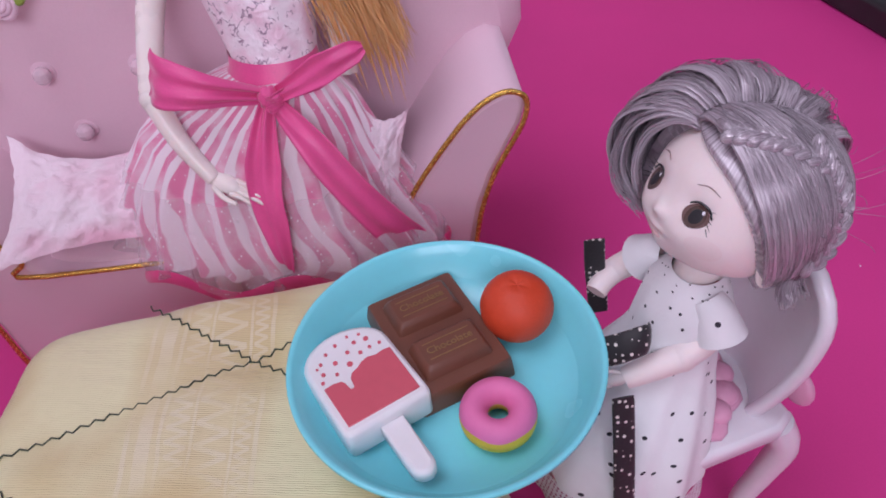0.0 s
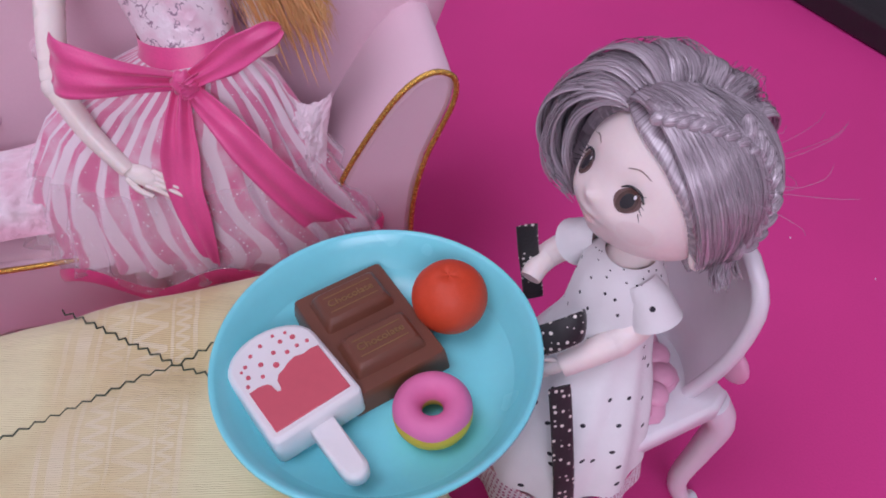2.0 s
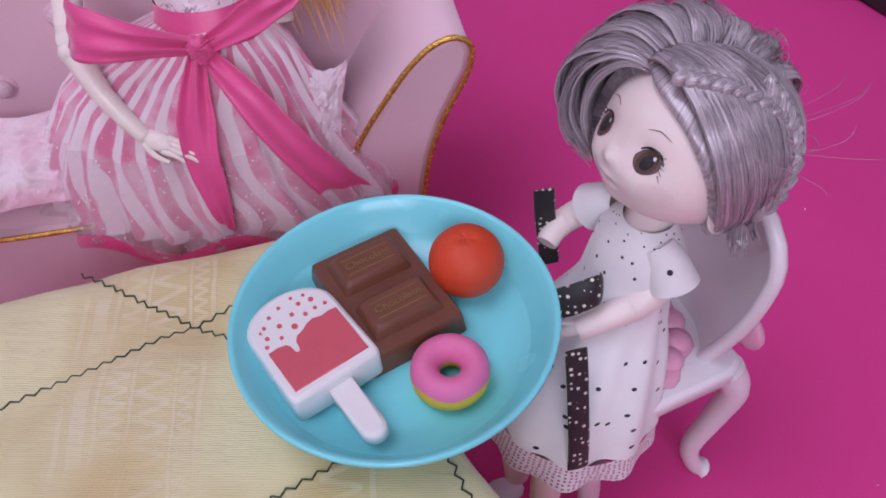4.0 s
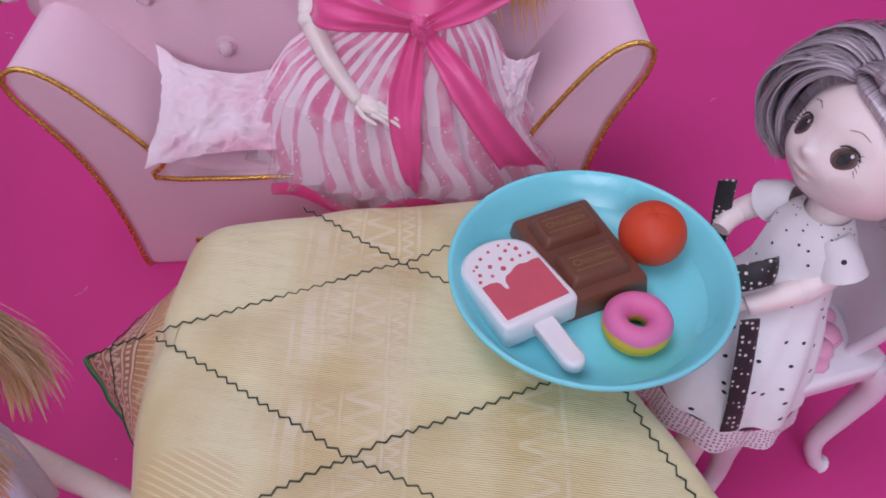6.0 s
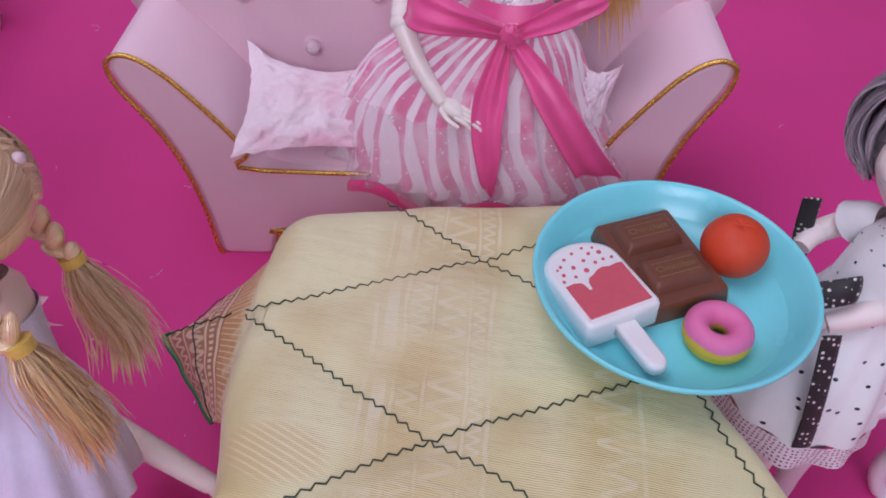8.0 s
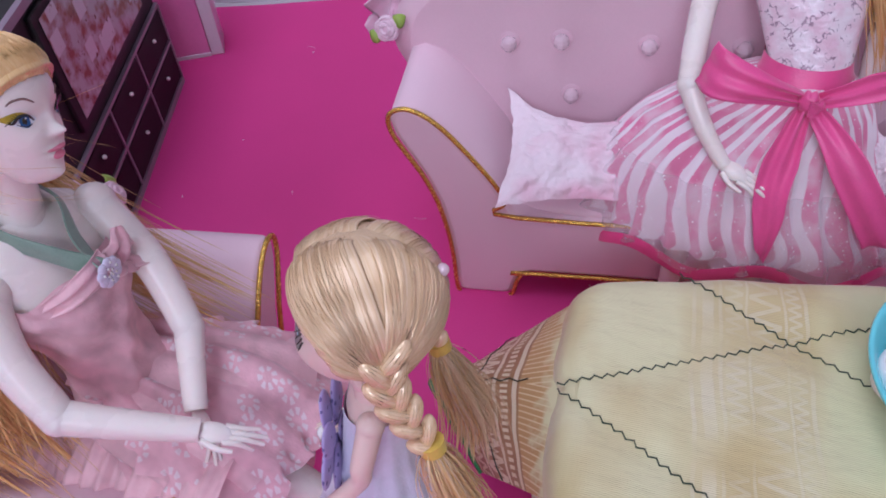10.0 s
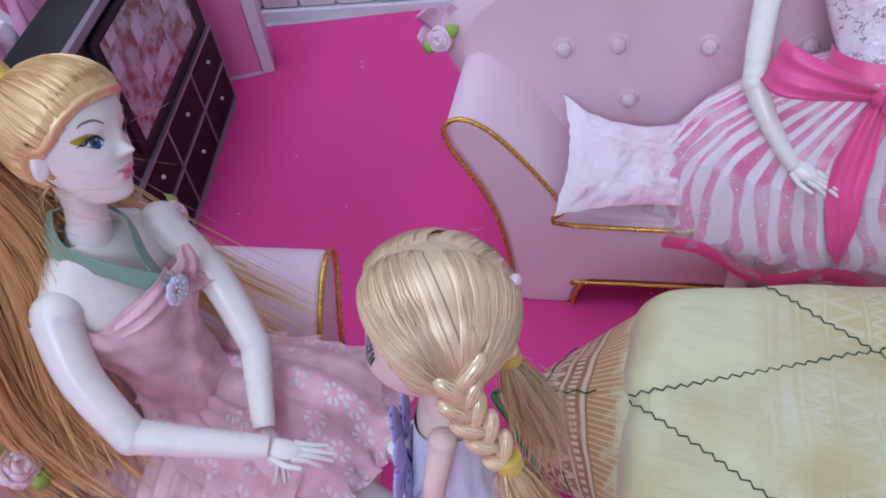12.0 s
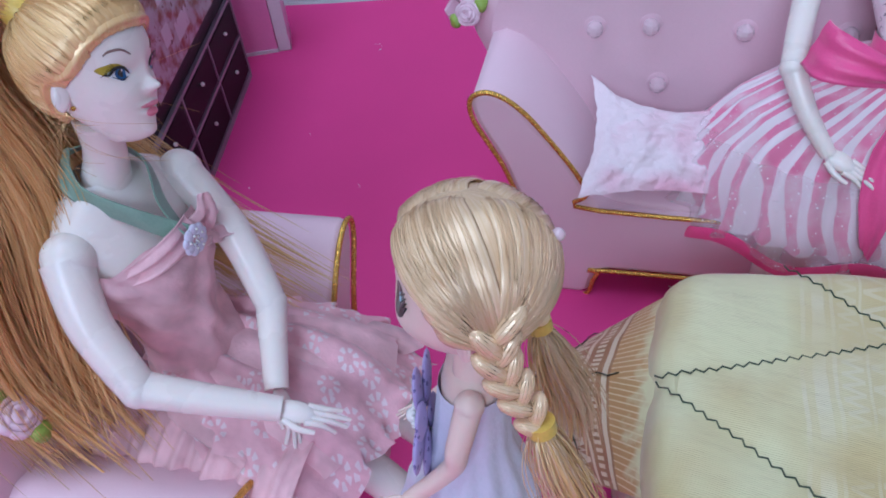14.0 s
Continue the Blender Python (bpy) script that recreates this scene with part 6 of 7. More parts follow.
def seated_blond_doll():
    s = Shape()
    rnd = random.Random(5)
    head = Head((-0.3087, 0.1178, 0.2254), (0.975, 0.220, 0.020), (-0.13, 0.34, 0.93), 0.0200, SLIM_FRONT, SLIM_BACK, SLIM_WIDE, SLIM_MID,
                [(0, 0.02, 0.075, 0.20, 0.05), (0, -0.17, 0.080, 0.085, 0.17), (0.09, -0.21, 0.05, 0.05, 0.05), (-0.09, -0.21, 0.05, 0.05, 0.05), (0, -0.43, 0.20, 0.045, 0.075), (0, -0.485, 0.22, 0.018, -0.035), (0, -0.55, 0.16, 0.05, 0.075),
                 (0, -0.84, 0.22, 0.13, 0.09), (0.30, 0.05, 0.14, 0.10, -0.05), (-0.30, 0.05, 0.14, 0.10, -0.05), (0.38, -0.28, 0.2, 0.18, 0.03), (-0.38, -0.28, 0.2, 0.18, 0.03)])
    side, f, up = head.ax
    c = head.c
    head.skin(s, SKIN, 110, 110)
    for az in (-92, 92):
        head.ear(s, az, -0.18, 0.0043, SKIN)
        s.ball(head.at(az, -0.36, 0.03)[0], 0.0007, GOLD, nu=8, nv=6)
    for sg in (-1, 1):
        az = 33 * sg
        head.decal(s, az + 6 * sg, 0.10, 15.5, 0.105, EYE_GOLD, 0.004, 0.10 * sg, 0.35)
        head.decal(s, az, 0.06, 12.5, 0.095, EYE_WHITE, 0.008, 0, 0.25)
        head.decal(s, az - 1 * sg, 0.06, 7.2, 0.098, EYE_BLUE, 0.012)
        head.decal(s, az - 1 * sg, 0.06, 3.3, 0.050, EYE_DARK, 0.015)
        head.decal(s, az - 3 * sg, 0.095, 1.0, 0.016, EYE_WHITE, 0.018)
        head.line(s, [(az - 12 * sg, 0.04), (az - 5 * sg, 0.13), (az + 5 * sg, 0.14), (az + 13 * sg, 0.06), (az + 18 * sg, 0.07)], 0.00045, EYE_DARK, 0.014)
        head.line(s, [(az - 9 * sg, 0.0), (az, -0.022), (az + 10 * sg, 0.03)], 0.00018, EYE_DARK, 0.010)
        for k in range(7):
            p, d = head.at(az + sg * (6 + 2.0 * k), 0.135 - 0.012 * k, 0.012)
            s.tube([p, p + (d * 0.3 + side * sg * 0.8 + up * (0.75 - 0.13 * k)) * 0.0022], [0.00016, 0.00006], EYE_DARK, 5)
        head.line(s, [(az - 13 * sg, 0.29), (az - 2 * sg, 0.37), (az + 11 * sg, 0.36), (az + 17 * sg, 0.31)], 0.00036, BROW, 0.006)
    head.decal(s, 0, -0.435, 19, 0.050, LIP, 0.007, 0, 0.25)
    head.decal(s, 0, -0.545, 16, 0.060, LIP, 0.007)
    # neck and bust
    s.tube(smooth_line([c - up * 0.013 - f * 0.003, vec(-0.3130, 0.1125, 0.200), vec(-0.3170, 0.1090, 0.184)], 8), [0.0066, 0.0064, 0.0062, 0.0062, 0.0064, 0.0068, 0.0076, 0.0090, 0.0110], SKIN, 20)
    tf = frame_of((0.985, -0.05, 0.0))
    body = (tf[0], tf[1])
    draped(s, [(vec(-0.3180, 0.1090, 0.1935), 0.0075, 0.0072), (vec(-0.3175, 0.1088, 0.1890), 0.0165, 0.0098), (vec(-0.3165, 0.1086, 0.1840), 0.0225, 0.0115), (vec(-0.3145, 0.1083, 0.1770), 0.0238, 0.0135), (vec(-0.3120, 0.1080, 0.1700), 0.0225, 0.0150), (vec(-0.3100, 0.1070, 0.1640), 0.0210, 0.0165)], SKIN, body)
    # gauze drawn up to the flower in slanting gathers, crossing at the waist
    def gathers(g, a):
        ph = a - 1.57
        return 0.00075 * math.sin(13 * g + 5 * ph) + 0.0005 * math.sin(24 * g - 9 * ph + 1) + 0.0013 * math.exp(-((ph + 0.9 - 1.6 * g) / 0.16) ** 2) + 0.0012 * math.exp(-((ph - 0.7 + 1.3 * g) / 0.15) ** 2)
    draped(s, [(vec(-0.3125, 0.1075, 0.1735), 0.0238, 0.0150), (vec(-0.3085, 0.1065, 0.1660), 0.0230, 0.0188), (vec(-0.3070, 0.1055, 0.1580), 0.0208, 0.0180), (vec(-0.3055, 0.1045, 0.1480), 0.0180, 0.0155), (vec(-0.3035, 0.1037, 0.1360), 0.0162, 0.0142), (vec(-0.3010, 0.1035, 0.1240), 0.0180, 0.0165), (vec(-0.2950, 0.1040, 0.1120), 0.0235, 0.0235)], LIME, body, 140, gathers)
    s.ribbon([(-0.3040, 0.0870, 0.1690), (-0.2945, 0.0950, 0.1722), (-0.2895, 0.1050, 0.1755), (-0.2885, 0.1120, 0.1765)], [(0, 0.0022), (0.6, 0.0050), (1, 0.0050)], LIME, (0.3, 0.1, -0.9), 0.0009, 3.0, 20, 0.3)
    for k in range(3):
        s.ribbon([(-0.2905, 0.1090 + 0.004 * k, 0.1725), (-0.2895, 0.1150 + 0.004 * k, 0.1715 - 0.002 * k), (-0.2935, 0.1235 + 0.002 * k, 0.1680 - 0.005 * k)], [(0, 0.0040), (0.6, 0.0056), (1, 0.0030)], LIME, (0.2, 0.3, -0.9), 0.0008, 3.0, 18, 1.7 * k)
    s.ribbon([(-0.2900, 0.1140, 0.1720), (-0.2875, 0.1180, 0.1780), (-0.2890, 0.1205, 0.1830)], [(0, 0.0050), (0.6, 0.0044), (1, 0.0012)], LIME, (0.2, 0.8, -0.5), 0.0009, 2.6, 16, 0.8)
    for k in range(9):
        a = 0.7 * k
        s.ball(vec(-0.2865, 0.1085, 0.1745) + vec(0.0, math.cos(a), math.sin(a)) * 0.0034, (0.0010, 0.0022, 0.0022), LILAC, nu=10, nv=6)
    for k in range(12):
        a = 2.4 * k
        s.ball(vec(-0.2855, 0.1085, 0.1745) + vec(0.0, math.cos(a), math.sin(a)) * 0.00045 * k ** 0.9, 0.0005, PEARL, nu=7, nv=5)
    # sage halter ribbon
    for sg, q in ((1, vec(-0.3135, 0.0990, 0.1925)), (-1, vec(-0.3080, 0.1200, 0.1925))):
        s.ribbon([vec(-0.3245, 0.1085, 0.2000), vec(-0.3205, 0.1100 - 0.0088 * sg, 0.1975), q, vec(-0.2985, 0.1080 - 0.0045 * sg, 0.1835), vec(-0.2890, 0.1085, 0.1760)], [(0, 0.0028), (1, 0.0030)], SAGE, (0.35, 0.55 * sg, 0.75), 0.0002, 1.2, 30, sg)
    # lap, skirt panels and legs
    lap = [vec(-0.300, 0.104, 0.108), vec(-0.285, 0.104, 0.108), vec(-0.268, 0.106, 0.104), vec(-0.252, 0.108, 0.096), vec(-0.240, 0.110, 0.084)]
    line = smooth_line(lap, 20)
    rows = []
    for i, p in enumerate(line):
        g = i / (len(line) - 1)
        row = []
        for j in range(64):
            a = 2 * math.pi * j / 64
            k = 1 + (0.03 + 0.09 * g) * math.sin(9 * a + 1) + 0.05 * g * math.sin(23 * a)
            row.append(p + vec(0.004 * math.sin(7 * a) * g, (0.026 + 0.016 * g) * k * math.cos(a), (0.018 + 0.002 * g) * k * math.sin(a)))
        rows.append(row)
    s.grid(rows, LIME, close_u=True)
    for base_z, x1, y0, y1, sd_ in ((0.0, -0.226, 0.066, 0.152, 1.0), (-0.006, -0.236, 0.058, 0.120, 5.0)):
        rows, n_u, n_v = [], 90, 60
        for i in range(n_v + 1):
            g, row = i / n_v, []
            for j in range(n_u + 1):
                t = j / n_u
                spread = 0.35 + 0.65 * min(1, g * 1.4)
                y = 0.104 + ((y0 + (y1 - y0) * t) - 0.104) * spread
                x = -0.312 + (x1 + 0.312) * g * (1 - 0.18 * abs(t - 0.5))
                q = Vector((x * 60, y * 60, sd_))
                ripple = 0.0028 * g * math.sin(21 * t + sd_) + 0.0016 * math.sin(37 * t + 3 * g + sd_) + 0.0018 * noise.noise(q) + 0.0012 * abs(noise.noise(q * 2.1))
                fall = 0.9 * max(0, abs(y - 0.105) - 0.020) ** 1.0 * 0.9 + 7.0 * max(0, g - 0.45) ** 2 * 0.012
                z = 0.127 + base_z - 0.006 * g - fall + ripple
                rag = 0.0060 * noise.noise(q * 3.1) * max(0, (g - 0.9) * 10, (0.05 - t) * 20, (t - 0.95) * 20)
                row.append(vec(x + rag, y + rag * 0.8, max(z, 0.075)))
            rows.append(row)
        s.grid(rows, GAUZE_DOT)
    rows = []
    for i in range(19):
        g = i / 18
        rows.append([vec(-0.345 + 0.100 * t / 80, 0.086 - 0.026 * g + 0.002 * math.sin(t * 0.55) * g + 0.002 * noise.noise(Vector((t * 0.4, 3, 1))) * g, 0.112 - 0.012 * g * g + 0.0022 * math.sin(t * 0.35 + 1) * g + 0.0012 * math.sin(t * 1.2)) for t in range(81)])
    s.grid(rows, LIME)
    for q in ([(-0.262, 0.120, 0.090), (-0.240, 0.128, 0.073), (-0.205, 0.129, 0.040), (-0.170, 0.128, 0.010)], [(-0.264, 0.098, 0.090), (-0.236, 0.101, 0.072), (-0.200, 0.099, 0.040), (-0.164, 0.096, 0.010)]):
        arm(s, q, (0.0092, 0.0046), SKIN)
        s.ball(Vector(q[-1]) + vec(0.006, 0, -0.003), (0.010, 0.0045, 0.0048), SKIN, nu=12, nv=8)
    # arms folded on the lap, jointed at shoulder, elbow and wrist
    s.ball((-0.3150, 0.0860, 0.1790), 0.0082, SKIN, nu=24, nv=16)
    arm(s, [(-0.3150, 0.0845, 0.1790), (-0.3055, 0.0750, 0.1640), (-0.2905, 0.0690, 0.1470)], (0.0078, 0.0060), SKIN)
    s.ball((-0.2900, 0.0690, 0.1460), 0.0062, SKIN, nu=18, nv=12)
    arm(s, [(-0.2900, 0.0690, 0.1460), (-0.2710, 0.0765, 0.1390), (-0.2520, 0.0845, 0.1320)], (0.0060, 0.0040), SKIN)
    doll_hand(s, (-0.2530, 0.0842, 0.1322), (0.9, 0.30, -0.30), (0.1, -0.3, 0.9), 0.0180, SKIN)
    s.ball((-0.3070, 0.1310, 0.1790), 0.0076, SKIN, nu=24, nv=16)
    arm(s, [(-0.3060, 0.1305, 0.1790), (-0.2880, 0.1260, 0.1600), (-0.2705, 0.1140, 0.1440)], (0.0070, 0.0054), SKIN)
    s.ball((-0.2705, 0.1140, 0.1440), 0.0055, SKIN, nu=16, nv=10)
    arm(s, [(-0.2705, 0.1140, 0.1440), (-0.2650, 0.1030, 0.1360), (-0.2590, 0.0920, 0.1290)], (0.0054, 0.0040), SKIN)
    doll_hand(s, (-0.2590, 0.0920, 0.1290), (0.5, -0.35, -0.7), (0.6, 0.2, 0.5), 0.0165, SKIN)
    # hair drawn smoothly back into a high tail
    LINE = [(0, 0.62), (25, 0.60), (45, 0.52), (62, 0.36), (76, 0.10), (86, 0.00), (100, -0.06), (112, -0.30), (130, -0.55), (180, -0.62)]
    head.cap(s, GOLD_HAIR, lambda az: along(LINE, abs(az)), 0.14)
    knot = headway(180, 0.68)
    ka, kz = math.degrees(math.atan2(knot.x, knot.y)), knot.z
    for i in range(150):
        az = -180 + 360 * (i + rnd.random()) / 150
        z = along(LINE, abs(az)) + 0.005
        for zz in ((z,) if abs(az) > 70 else (z, z + 0.04)):
            swept(head, s, GOLD_HAIR, (az, zz), (ka, kz), 0.125, 0.08, 7, rnd, (0.00006, 0.00011), 0.022, 11, 0.0, 0.0022)
    tail = head.toward(knot, 0.12)
    out = (tail - c).normalized()
    s.tube([tail - out * 0.0005, tail + out * 0.0015, tail + out * 0.0055], [0.0056, 0.0060, 0.0054], ELASTIC, 20)
    for i in range(64):
        a, b_ = max(-1.8, min(1.8, rnd.gauss(0, 1))), max(-1.8, min(1.8, rnd.gauss(0, 1)))
        low = rnd.uniform(0.086, 0.12)
        wide, mid_, endp = vec(-0.354 + 0.013 * a, 0.084 + 0.012 * b_, 0.190), vec(-0.345 + 0.012 * a, 0.070 + 0.011 * b_, 0.145), vec(-0.322 + 0.014 * a, 0.066 + 0.009 * b_, low)
        if i % 3 == 1:      # the mass close behind the back and shoulder
            wide, mid_, endp = vec(-0.340 + 0.008 * a, 0.100 + 0.008 * b_, 0.196), vec(-0.336 + 0.009 * a, 0.084 + 0.009 * b_, 0.152), vec(-0.330 + 0.014 * a, 0.068 + 0.008 * b_, low + 0.004)
        if i % 6 == 0:      # some fall behind to the far arm
            wide, mid_, endp = vec(-0.350 + 0.006 * a, 0.128 + 0.006 * b_, 0.185), vec(-0.325 + 0.007 * a, 0.138 + 0.006 * b_, 0.145), vec(-0.284 + 0.008 * a, 0.146 + 0.006 * b_, 0.112)
        top = tail + out * 0.016 + vec(-0.006 + 0.003 * a, -0.006 + 0.003 * b_, 0.001)
        way = [tail + out * 0.004 + vec(0.0015 * a, 0.0015 * b_, 0), top, top.lerp(wide, 0.5) + vec(-0.008, -0.004, 0.006), wide, mid_, endp]
        tress(s, ORANGE_HAIR if i % 4 else GOLD_HAIR, way, 84, rnd, 0.0068, (0.00009, 0.00016), 0.50, 40, 1.5, 0.0016)
    for i in range(46):     # loose hairs round the nape and shoulder
        p, d = head.at(rnd.uniform(95, 260), rnd.uniform(-0.6, -0.1), 0.05)
        q = vec(rnd.uniform(-0.6, 1), rnd.uniform(-0.3, 1), rnd.uniform(-1, 0.2))
        s.fibre([p, p + d * 0.006 + q * 0.004, p + d * 0.008 + q * 0.014, p + d * 0.004 + q * 0.026], 0.00006, GOLD_HAIR, rnd.random(), 10)
    return s.thing("fashion_doll", (-0.30, 0.105, 0.0), "blond doll in a pink gauze halter dress on the armchair", "doll", group="dolls")


def small_braided_doll():
    s = Shape()
    rnd = random.Random(15)
    head = Head((-0.1930, 0.1065, 0.1935), (-0.945, -0.310, -0.030), (-0.06, 0.26, 0.96), 0.0198, ROUND_FRONT, ROUND_BACK, ROUND_WIDE, [(-1, 0), (1, 0)],
                [(0, -0.34, 0.08, 0.06, 0.03), (0.45, -0.45, 0.3, 0.22, 0.06), (-0.45, -0.45, 0.3, 0.22, 0.06), (0, -0.84, 0.3, 0.15, 0.05), (0.42, 0.05, 0.25, 0.2, -0.03), (-0.42, 0.05, 0.25, 0.2, -0.03)])
    side, f, up = head.ax
    c = head.c
    head.skin(s, SKIN_ROSE, 72, 72)
    for az in (-86, 86):
        head.ear(s, az, -0.36, 0.0046, SKIN_ROSE)
    for sg in (-1, 1):
        az = 30 * sg
        head.decal(s, az, -0.05, 11.5, 0.255, EYE_DARK, 0.004)
        head.decal(s, az - 1, 0.0, 3.0, 0.07, EYE_PALE, 0.008)
        for k in range(4):
            p, d = head.at(az + sg * (11 + 0.8 * k), 0.12 - 0.06 * k, 0.006)
            s.tube([p, p + (d * 0.3 + side * sg + up * (0.7 - 0.25 * k)) * 0.0026], [0.0003, 0.0001], EYE_DARK, 5)
        head.line(s, [(az - 9 * sg, 0.33), (az, 0.39), (az + 10 * sg, 0.35)], 0.0003, EYE_DARK, 0.004)
    head.decal(s, 0, -0.55, 3.2, 0.075, BLUSH, 0.005)
    LINE = [(0, 0.70), (25, 0.66), (45, 0.54), (60, 0.36), (70, 0.10), (76, -0.20), (84, -0.34), (100, -0.42), (115, -0.62), (180, -0.66)]
    head.cap(s, PALE_HAIR, lambda az: along(LINE, abs(az)), 0.14)
    # hair drawn from the brow and the middle parting to a plait behind each ear
    for sg in (-1, 1):
        root = (110 * sg, -0.34)
        for i in range(60):
            u = (i + rnd.random()) / 60
            az = sg * 74 * u
            swept(head, s, PALE_HAIR, (az, along(LINE, abs(az)) + 0.02), root, 0.12, 0.05, 8, rnd, (0.00007, 0.00012), 0.03, 11, 0.0, 0.0022)
        for i in range(80):
            u = (i + rnd.random()) / 80
            z = 0.72 + 0.27 * min(1, u * 2.5) if u < 0.4 else 0.99 - 1.5 * (u - 0.4)
            swept(head, s, PALE_HAIR, (-7 * sg if u < 0.4 else -168 * sg, max(-0.5, z)), root, 0.12 + 0.02 * rnd.random(), 0.06, 8, rnd, (0.00007, 0.00012), 0.035, 11, 0.0, 0.0026)
        b0 = head.at(*root, 0.14)[0]
        way = [b0 + up * 0.006 - f * 0.001, b0 - up * 0.004 - f * 0.001, b0 - up * 0.014 - f * 0.005, b0 - up * 0.024 - f * 0.010]
        braid(s, way, 0.0048, PALE_HAIR, 5, side * sg - f * 0.4)
        e = way[-1]
        s.tube([e + up * 0.001, e - up * 0.0022 - f * 0.0008], [0.0040, 0.0038], ELASTIC, 16)
        for i in range(9):
            a, b_ = rnd.gauss(0, 1), rnd.gauss(0, 1)
            o = side * 0.0030 * a
            tress(s, PALE_HAIR if i % 4 else GOLD_HAIR, [e, e - up * 0.010 - f * (0.003 + 0.001 * b_) + o * 0.5, e - up * 0.026 - f * (0.008 + 0.003 * b_) + o, e - up * 0.044 - f * (0.008 + 0.005 * b_) + o * 1.4 - side * sg * 0.003], 70, rnd, 0.0046, (0.0001, 0.00018), 0.6, 22, 1.3, 0.001)
    p, d = head.at(178, 0.42, 0.17)
    s.ball(p + d * 0.001, 0.0018, CRYSTAL, nu=16, nv=10)
    # body, dress, flower
    s.tube([c - up * 0.0175, c - up * 0.030 - vec(0, 0.002, 0)], [0.0056, 0.0060], SKIN_ROSE, 16)
    b0 = vec(-0.1925, 0.1000, 0.0)
    lean = vec(0, 0.10, 0)

    def ring(z, rx, ry):
        return (b0 + vec(0, 0, z) + lean * (z - 0.14) * 2, rx, ry)
    s.skirt([ring(0.1665, 0.0070, 0.0060), ring(0.1610, 0.0122, 0.0082), ring(0.1540, 0.0135, 0.0095), ring(0.1450, 0.0120, 0.0095)], SKIN_ROSE, 48, 0, 3, 1, ax=(side, f))
    s.skirt([ring(0.1535, 0.0142, 0.0104), ring(0.1420, 0.0132, 0.0112), ring(0.1300, 0.0137, 0.0122), ring(0.1180, 0.0190, 0.0175), ring(0.1040, 0.0235, 0.0220), ring(0.0880, 0.0265, 0.0245), ring(0.0760, 0.0280, 0.0255)], LILAC, 120, 0.06, 13, 6, ax=(side, f))
    fc = b0 + f * 0.0165 + vec(0, 0, 0.1370)
    for k in range(8):
        a = 2 * math.pi * k / 8 + 0.2
        x = side * math.cos(a) + up * math.sin(a)
        s.ball(fc + x * 0.0105 - f * (0.0010 + 0.0015 * (k % 2)), (0.0085, 0.0056, 0.0013), LAVENDER, (x, f.cross(x), f), 18, 8, fn=lambda d: 1 + 0.16 * d[0])
    for k in range(14):
        a = 0.4488 * k
        s.ball(fc + (side * math.cos(a) + up * math.sin(a)) * 0.0036 + f * 0.0012, 0.0008, PEARL, nu=8, nv=6)
    s.ball(fc + f * 0.0015, 0.0026, PEARL, nu=16, nv=10)
    for sg in (-1, 1):
        sh = b0 + side * 0.0135 * sg + vec(0, 0.002, 0.1560)
        el = sh + side * 0.007 * sg + vec(0, 0, -0.024) + f * 0.006
        hd = el + f * 0.014 + vec(0, 0, -0.018) + side * 0.001 * sg
        s.ball(sh, 0.0043, SKIN_ROSE, nu=14, nv=10)
        arm(s, [sh, sh.lerp(el, 0.6) + side * 0.002 * sg, el, hd], (0.0040, 0.0026), SKIN_ROSE)
        doll_hand(s, hd, f + vec(0, 0, -0.6), side * sg, 0.0095, SKIN_ROSE)
    for sg in (-1, 1):
        s.tube([b0 + side * 0.006 * sg + vec(0, 0, 0.085), b0 + side * 0.005 * sg + vec(0, 0, 0.004)], [0.0045, 0.0032], SKIN_ROSE, 10)
        s.ball(b0 + side * 0.005 * sg + f * 0.003 + vec(0, 0, 0.003), (0.0034, 0.0062, 0.0032), LILAC, (side, f, up), 10, 6)
    return s.thing("keyring_doll", (-0.1915, 0.109, 0.0), "small blond braided doll in a lilac flower dress", "doll", group="dolls")


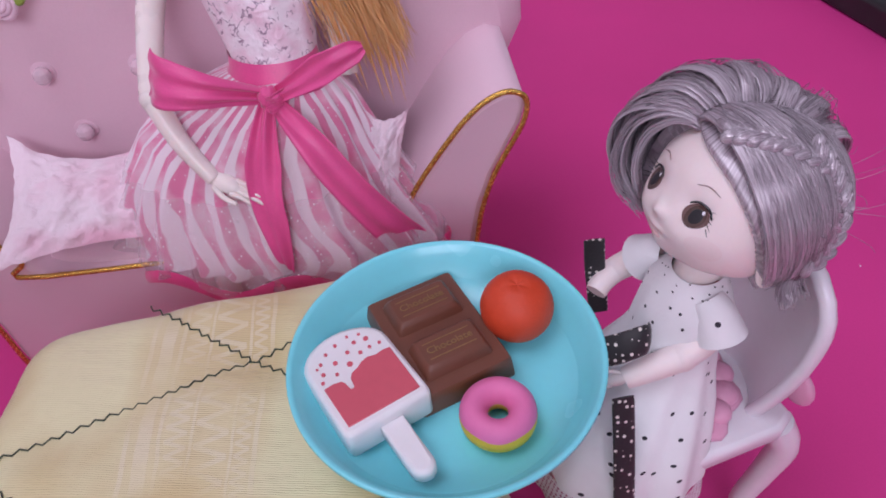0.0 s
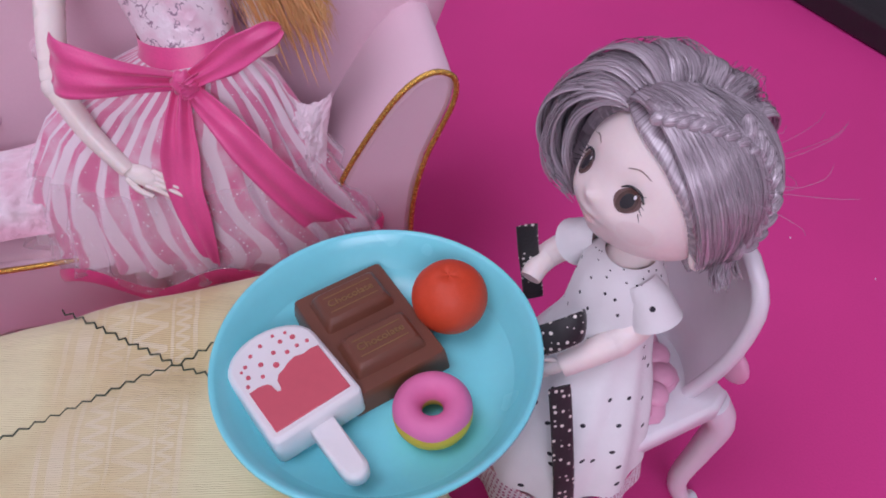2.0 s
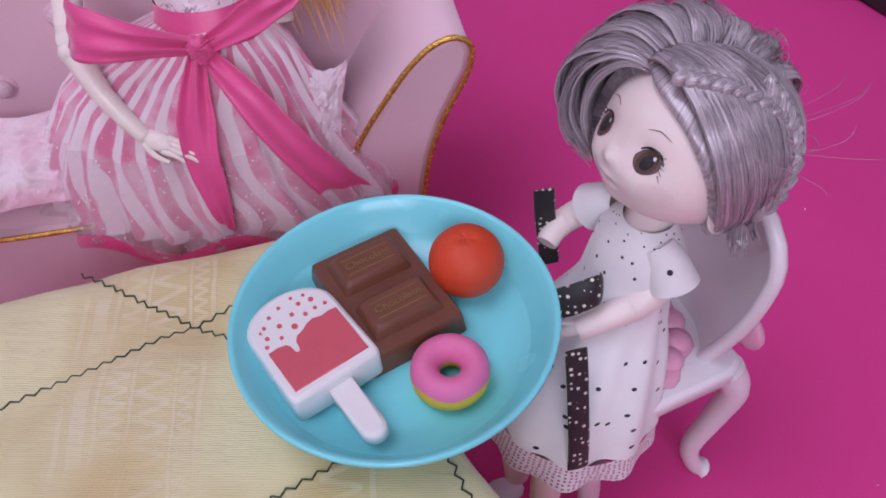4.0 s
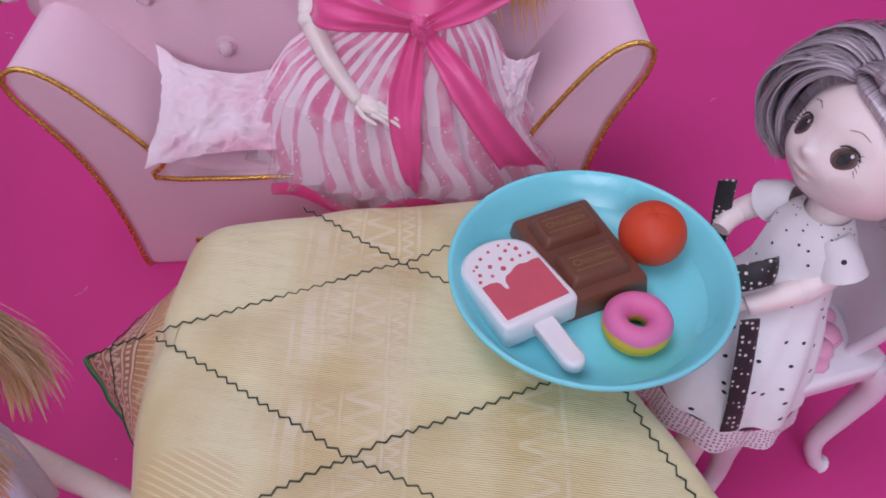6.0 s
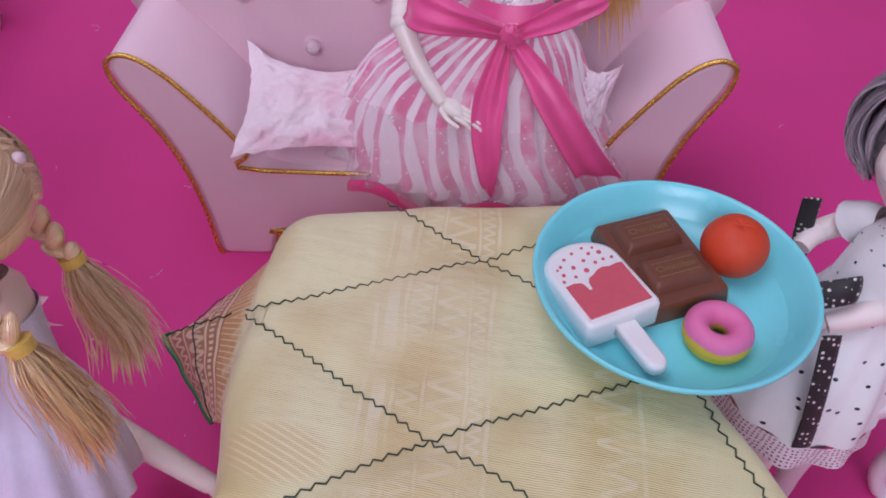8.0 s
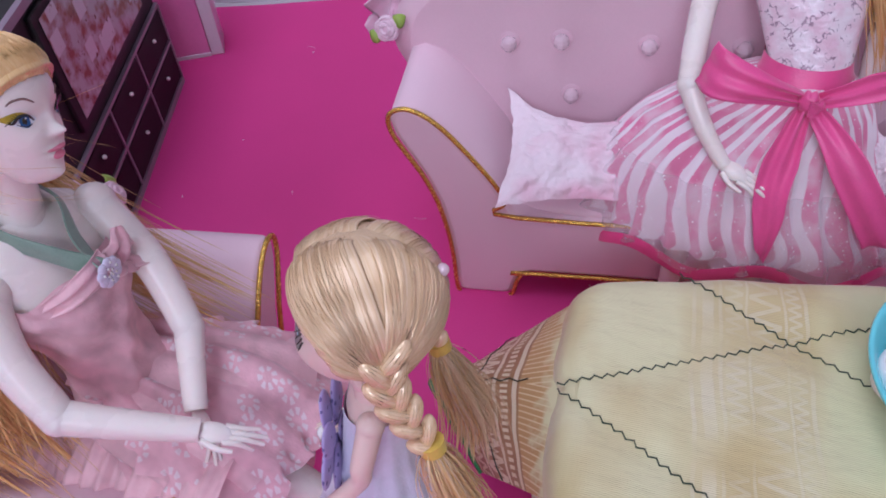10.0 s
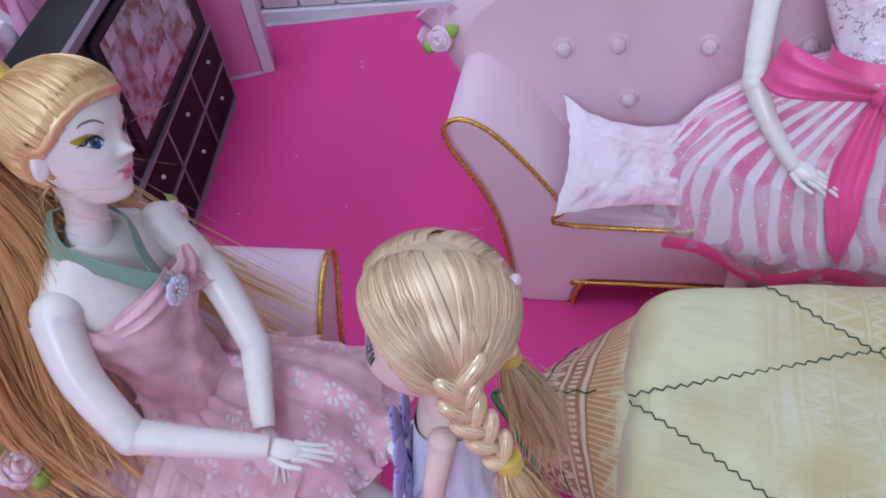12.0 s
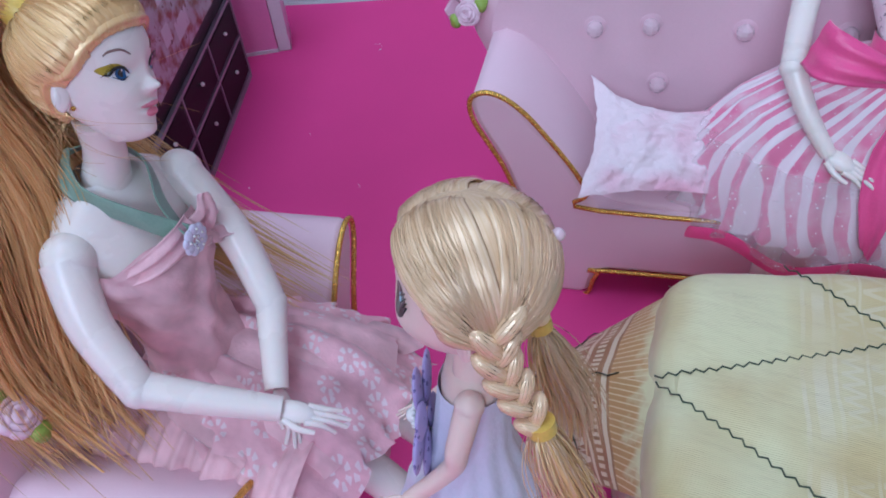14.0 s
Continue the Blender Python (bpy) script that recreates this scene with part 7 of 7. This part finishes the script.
# ---- white chair ----
def white_chair():
    f = Vector((-0.905, -0.42, 0)).normalized()
    # own axes: x to the chair's left side seen from behind, y backwards, z up
    yaw_ = math.degrees(math.atan2(-f.x, f.y)) + 180
    ob = holder("toy_chair", Matrix.Translation((0.0850, 0.2050, 0)) @ pose(0, 0, 0, 0, 0, yaw_), "white plastic toy chair with a rounded back", "chair")
    s = Shape()
    o = [(-0.027, -0.030), (-0.012, -0.034), (0.012, -0.034), (0.027, -0.030), (0.030, -0.020), (0.0305, 0.022), (0.027, 0.029), (-0.027, 0.029), (-0.0305, 0.022), (-0.030, -0.020)]
    flat_solid(s, o, 0.078, 0.086, CHAIR_WHITE, 0.0025)
    s.part("seat", ob)
    s = Shape()
    s.ball((0, -0.004, 0.0865), (0.025, 0.024, 0.0045), CHAIR_PINK, nu=40, nv=12, fn=lambda d: 1 + 0.07 * math.sin(8 * math.atan2(d[1], d[0])))
    pad = s.part("seat_pad", ob, "pink moulded flower pad")
    for k in range(14):
        a = 0.449 * k
        s = Shape()
        s.ball((0.019 * math.cos(a), -0.004 + 0.019 * math.sin(a), 0.0885), (0.0052, 0.0052, 0.0034), CHAIR_PINK, nu=12, nv=8)
        s.part("petal", pad)
    for x in (-0.025, 0.025):
        for y, sg in ((-0.026, -1), (0.025, 1)):
            s = Shape()
            s.tube(smooth_line([(x, y, 0.080), (x * 1.12, y + 0.005 * sg, 0.066), (x * 1.06, y + 0.003 * sg, 0.045), (x, y - 0.001 * sg, 0.022), (x * 1.08, y + 0.003 * sg, 0.006), (x * 1.14, y + 0.007 * sg, 0.001)], 28), [0.0062 - 0.0028 * min(1, i / 20) + (0.0012 if i > 24 else 0) for i in range(31)][:len(smooth_line([(0, 0, 0)] * 6, 28))], CHAIR_WHITE, 12)
            s.part("leg", ob)
    s = Shape()
    rows = []
    for side_ in (0, 1):
        for i in range(15):
            g = i / 14
            z = 0.084 + 0.072 * g
            hw = 0.020 + 0.010 * math.sin(min(1, g * 1.25) * math.pi * 0.62)
            if g > 0.72:
                hw *= math.sqrt(max(0.02, 1 - ((g - 0.72) / 0.285) ** 2))
            row = []
            for j in range(15):
                q = (j / 14 - 0.5) * 2
                x = hw * q
                y = 0.024 + 0.007 * g - 0.009 * q * q + (0.0035 if side_ else 0)
                row.append((x, y, z))
            rows.append(row if not side_ else row)
    front, back = rows[:15], rows[15:]
    s.grid(front, CHAIR_WHITE)
    s.grid(back, CHAIR_WHITE)
    rim_f = [r_[0] for r_ in front] + [p for p in front[-1]] + [r_[-1] for r_ in reversed(front)]
    rim_b = [r_[0] for r_ in back] + [p for p in back[-1]] + [r_[-1] for r_ in reversed(back)]
    mid_line = [(Vector(a) + Vector(b)) / 2 for a, b in zip(rim_f, rim_b)]
    s.tube(mid_line, 0.0026, CHAIR_WHITE, 8)
    s.part("backrest", ob)
    for x, z, m, r_ in ((-0.020, 0.092, CHAIR_PINK, 0.0075), (-0.026, 0.083, CHAIR_PINK, 0.006), (-0.014, 0.088, CHAIR_RED, 0.006), (0.0, 0.091, CHAIR_RED, 0.007), (0.014, 0.088, CHAIR_PINK, 0.006), (0.021, 0.092, CHAIR_PINK, 0.0075)):
        s = Shape()
        s.ball((x, 0.0335, z), (r_, 0.0035, r_), m, nu=18, nv=10)
        s.part("ornament", ob, "pink and red moulded flower at the back")
    return ob


white_chair()
seated_pink_doll()
grey_haired_doll()
seated_blond_doll()
small_braided_doll()

# pale lint and loose fibres on the foam sheet
s = Shape()
rnd = random.Random(63)
for i in range(70):
    x, y = rnd.uniform(-0.5, 0.32), rnd.uniform(-0.05, 0.5)
    a, ln = rnd.uniform(0, 6.28), rnd.uniform(0.0006, 0.0022)
    if i % 4 == 0:
        s.tube([(x, y, 0.0004), (x + ln * 2 * math.cos(a), y + ln * 2 * math.sin(a), 0.0008), (x + ln * 4 * math.cos(a + 0.4), y + ln * 4 * math.sin(a + 0.4), 0.0004)], 0.00012, CARD_WHITE, 4)
    else:
        s.ball((x, y, 0.0003), (ln * 0.6, ln * 0.25, 0.0003), CARD_WHITE, (vec(math.cos(a), math.sin(a), 0), vec(-math.sin(a), math.cos(a), 0), vec(0, 0, 1)), 6, 4)
s.thing("lint", (0, 0, 0), "pale lint specks scattered on the pink sheet", "lint", "stuff")

# tiles of the wall
for r in range(3):
    for c in range(38):
        t = new("tile", tile_data)
        t.parent = tiled
        t.location = (-0.48 + 0.0362 * c + 0.0, 0.0, 0.0075 + 0.0535 * r)
